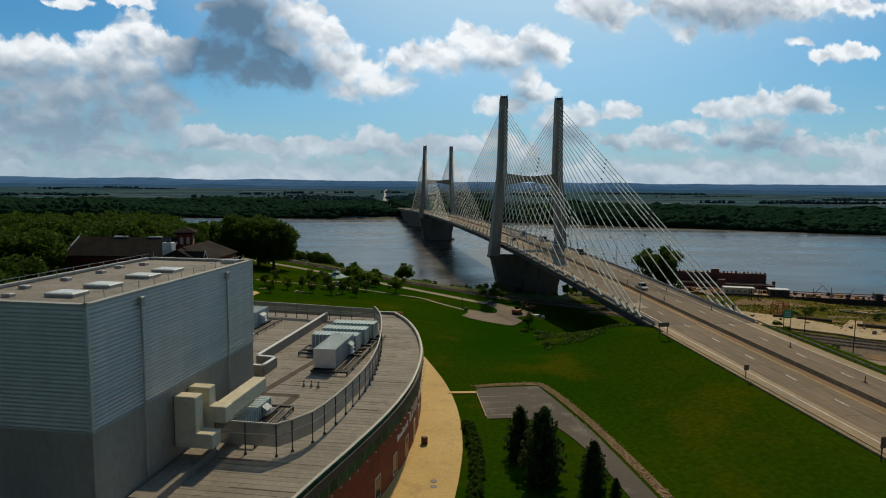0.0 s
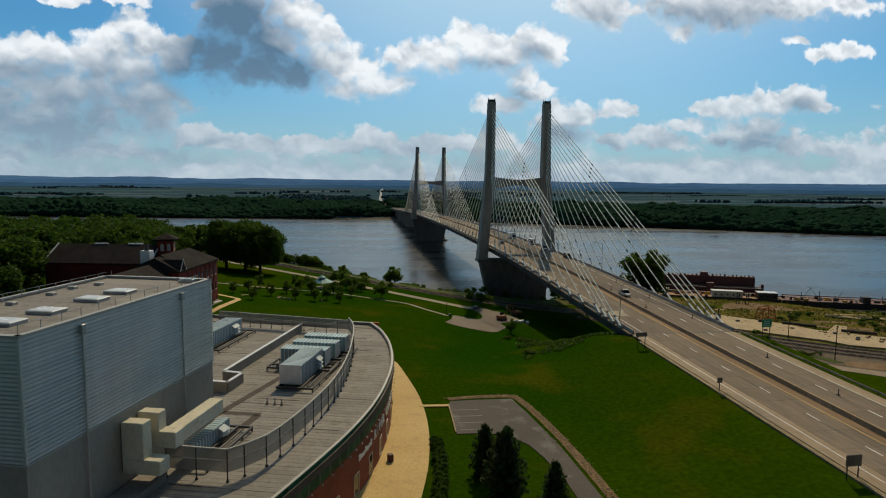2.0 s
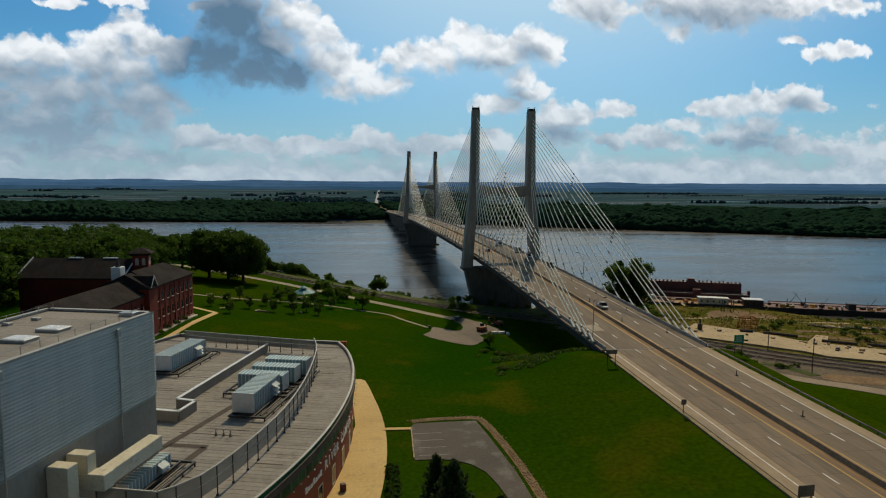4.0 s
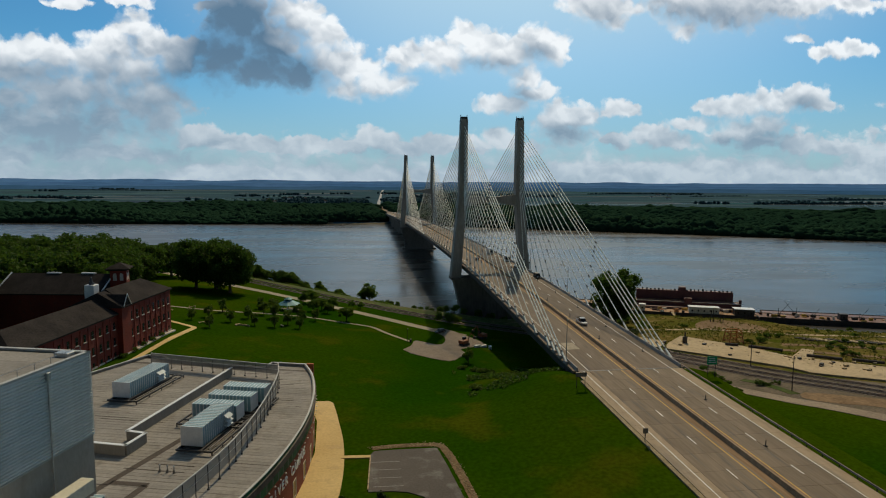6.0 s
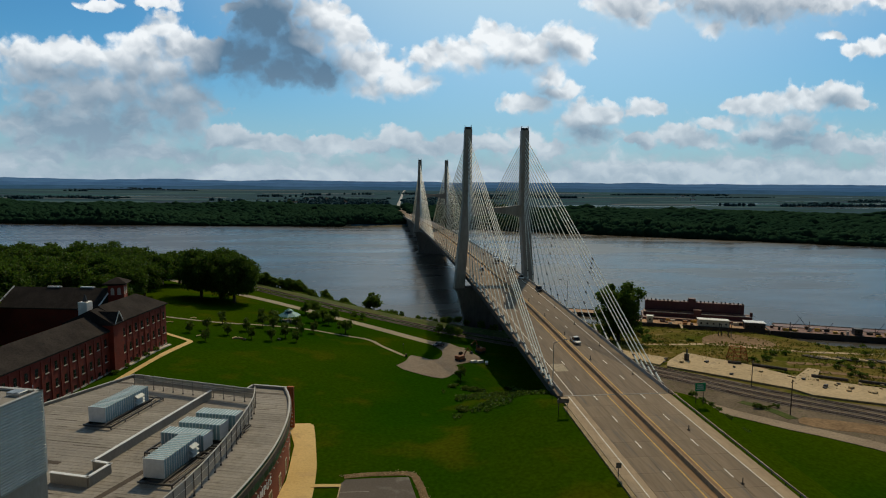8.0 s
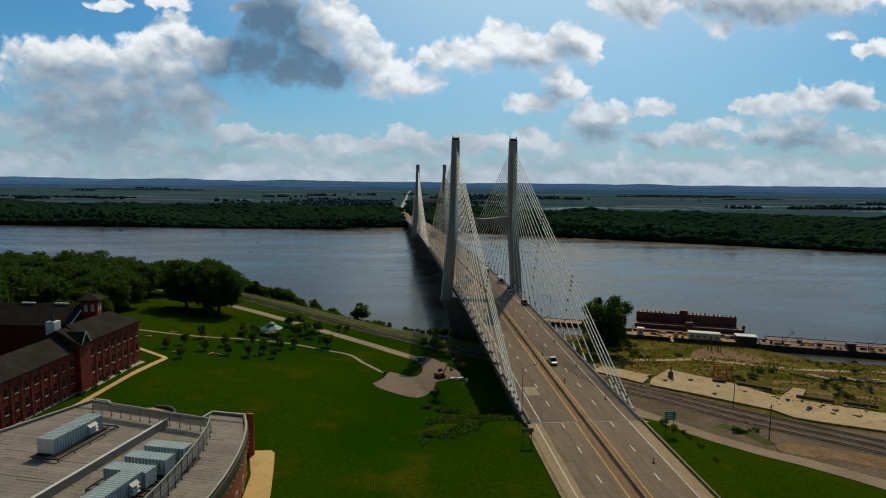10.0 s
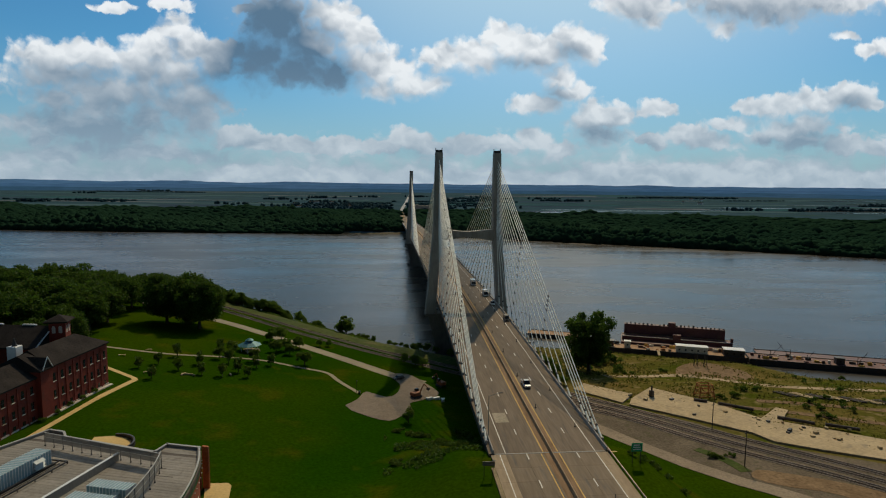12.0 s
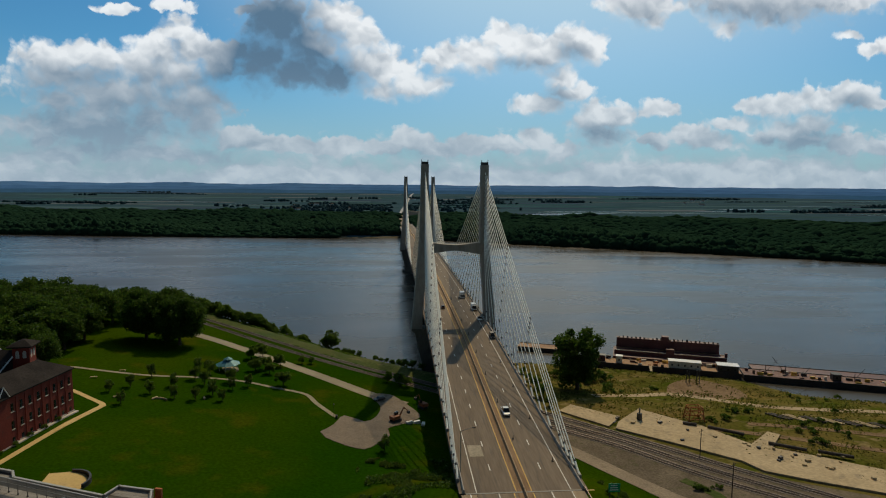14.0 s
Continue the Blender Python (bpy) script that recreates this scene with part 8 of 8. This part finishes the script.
def excavator(x, y, turn, label):
    z = ground_z(x, y) + 0.12
    ob = thing("excavator", (x, y, z), label, "excavator", "parked diggers")
    for s in (-1, 1):
        bm = bmesh.new()
        rounded_box(bm, s * 1.0, 0, 0.0, 0.6, 3.6, 0.85, 0, 0.2)
        part("crawler", bm, steel_dark, ob, local=True)
    bm = bmesh.new()
    rounded_box(bm, 0, -0.4, 0.95, 2.5, 3.2, 1.1, 0, 0.15)
    body = part("body", bm, machine_dull, ob, local=True)
    bm = bmesh.new()
    rounded_box(bm, -0.7, 0.7, 1.2, 0.95, 1.4, 1.7, 0, 0.1)
    part("cab", bm, window_glass, body, local=True)
    for a, b, r in (((0.4, 1.2, 1.4), (0.4, 3.2, 4.2), 0.24), ((0.4, 3.2, 4.2), (0.4, 5.2, 2.4), 0.18)):
        bm = bmesh.new()
        tube(bm, a, b, r, r * 0.8, 6)
        part("arm", bm, machine_dull, ob, local=True)
    bm = bmesh.new()
    box(bm, 0.4, 5.3, 1.5, 1.0, 0.7, 0.9)
    part("bucket", bm, steel_dark, ob, local=True)
    ob.matrix_basis = Matrix.Translation((x, y, z)) @ Matrix.Rotation(turn, 4, "Z")


excavator(-28.8, -87.2, -0.9, "dark orange excavator parked on the gravel")
excavator(-18.5, -69.6, 0.6, "orange excavator parked under the bridge")
for x, y, t in ((-24.2, -88.4, 0.5), (-21.5, -87.2, 0.4), (-19.4, -88.6, 1.4)):
    z = ground_z(x, y)
    bm = bmesh.new()
    rounded_box(bm, x, y, z, 2.4, 1.1, 0.9, t, 0.08)
    solid("equipment_crate", bm, white_metal, "pale equipment crate on the ground", "crate", "equipment crates")
# dark car at the end of the drive
cz = ground_z(-34.8, -65.4)
car("parked_car", (-34.8, -65.4, cz + 0.12), 120, 4.6, 1.85, 1.5, -2.0, 1.2, steel_dark, "dark car parked on the river drive")["group"] = "parked cars"
x, y = -49.8, -88.6
z = ground_z(x, y)
ob = thing("path_lamp", (x, y, z), "dark slim lamp post where the path meets the gravel", "lamp post")
bm = bmesh.new()
tube(bm, (x, y, z), (x, y, z + 4.4), 0.09, 0.06, 8)
part("pole", bm, steel_dark, ob)
bm = bmesh.new()
rounded_box(bm, x, y, z + 4.35, 0.5, 0.5, 0.3, 0, 0.06)
part("lamp_head", bm, steel_dark, ob)
bm = bmesh.new()
rounded_box(bm, x + 1.0, y - 1.0, z, 0.7, 0.7, 1.1, 0, 0.06)
solid("litter_bin", bm, steel_dark, "dark litter bin beside the footpath", "bin")
bm = bmesh.new()
rounded_box(bm, -77.9, -214.4, ground_z(-77.9, -214.4) + 0.1, 0.8, 0.8, 1.1, 0.3, 0.08)
solid("litter_bin", bm, maroon, "maroon litter bin on the tan walk", "bin")
for x, y in ((-78.0, -226.2), (-78.2, -227.6)):
    bm = bmesh.new()
    tube(bm, (x, y, ground_z(x, y) + 0.1), (x, y, ground_z(x, y) + 0.16), 0.45, seg=12)
    solid("manhole_cover", bm, steel_dark, "round dark manhole cover in the walk", "manhole", "manhole covers")
# stone border of the parking bay
rng = np.random.default_rng(77)
border = smooth_line([(-65.2, -189.4), (-60.5, -188.9), (-56, -189), (-52.4, -189.5), (-51.2, -193), (-50.5, -198.2), (-49.6, -208), (-49.2, -219), (-49.1, -230), (-49.4, -245)], 0.5)
spots = []
for x, y in border:
    for _ in range(7):
        px, py = x + rng.normal() * 0.5, y + rng.normal() * 0.5
        r = rng.uniform(0.05, 0.15)
        spots.append((px, py, ground_z(px, py) + 0.12, r, r * 0.7))
lay("border_earth", border, 1.5, brown_earth, "bare tan earth strip beside the parking bay", "dirt", dz=0.06)
v, f = crowns(spots, 1, rng)
tagged(new("stone_border", mesh_arrays("stone_border", v, f, rock_mat)), "loose tan stones edging the parking bay", "stones", kind="stuff")
spots = []
for x in np.arange(-120, 160, 0.8):
    for _ in range(2):
        px = x + rng.uniform(-1, 1)
        py = near_shore(px) - rng.uniform(1, 10)
        r = rng.uniform(0.25, 0.8)
        spots.append((px, py, ground_z(px, py) + 0.1, r, r * 0.7))
v, f = crowns(spots, 1, rng)
tagged(new("bank_stones", mesh_arrays("bank_stones", v, f, rock_mat)), "tan rip-rap stones along the waterline", "stones", kind="stuff")
for k in range(6):
    t = k / 5
    x, y = -65.75 - 0.6 * t, -193.6 - 10.0 * t
    bm = bmesh.new()
    quad_box(bm, (x, y, ground_z(x, y) + 0.12), (0.2, 0, 0), (-0.12, -1.7, 0), (0, 0, 0.16))
    solid("wheel_stop", bm, slab_concrete, "pale concrete wheel stop at the bay edge", "wheel stop", "wheel stops")

# gravelled ground between the tracks
sheet("rail_yard", [(10, -70), (16, -76), (30, -80), (45, -95.5), (63, -111), (77, -130), (104, -148), (150, -190), (150, -240), (114, -240), (88, -199), (66, -170), (48, -148), (36, -128), (28, -114), (20, -98), (12, -82)], surface("yard_ballast", (0.112, 0.088, 0.060), (0.165, 0.130, 0.090), 0.95, 0.12, 1.6, 0.4, spots=(0.09, 0.085, 0.04), fleck=0.35, spec=0.1), "brown gravelled ground between the railway tracks", "ground", dz=0.06)
# weeds and rough grass over the river yard
rng = np.random.default_rng(91)
dry_grass = surface("rough_weeds", (0.085, 0.105, 0.014), (0.16, 0.15, 0.03), 0.85, 0.08, 1.0, 0.0, fleck=0.3, per_piece=0.35, island=True, spec=0.1, through_light=0.4)
points = []
while len(points) < 15000:
    x, y = rng.uniform(22, 235), rng.uniform(-185, 5)
    if y > near_shore(x) - 3 or y < -66 - 0.95 * (x - 24) + 4:
        continue
    g = noise.noise(Vector((x * 0.06, y * 0.09, 2.0))) + 0.6 * noise.noise(Vector((x * 0.2, y * 0.2, 7.0)))
    if g < 0.02 and rng.random() > 0.12:
        continue
    points.append((x, y, ground_z(x, y) + rng.uniform(0.05, 0.55)))
v, f = leaf_cloud(np.array(points), 0.42, rng)
tagged(new("yard_weeds", mesh_arrays("yard_weeds", v, f, dry_grass)), "patchy olive weeds and rough grass in the yard", "weeds", kind="stuff")
points = []
while len(points) < 9000:
    x, y = rng.uniform(-150, 18), rng.uniform(-60, 130)
    d = near_shore(x) - y
    if not 2 < d < 32 or (x > -45 and 14 < d):
        continue
    if noise.noise(Vector((x * 0.07, y * 0.07, 4.0))) < -0.1:
        continue
    points.append((x, y, ground_z(x, y) + rng.uniform(0.05, 0.7)))
v, f = leaf_cloud(np.array(points), 0.45, rng)
tagged(new("bank_weeds", mesh_arrays("bank_weeds", v, f, leaf_light)), "tall green weeds along the river bank", "weeds", kind="stuff")
points = []
while len(points) < 3000:
    x, y = rng.uniform(-40, -12), rng.uniform(-160, -118)
    if noise.noise(Vector((x * 0.12, y * 0.12, 9.0))) < 0.12:
        continue
    points.append((x, y, ground_z(x, y) + rng.uniform(0.0, 0.8)))
v, f = leaf_cloud(np.array(points), 0.35, rng)
tagged(new("swale_weeds", mesh_arrays("swale_weeds", v, f, leaf_mat)), "dark tall weeds in the swale beside the abutment", "weeds", kind="stuff")
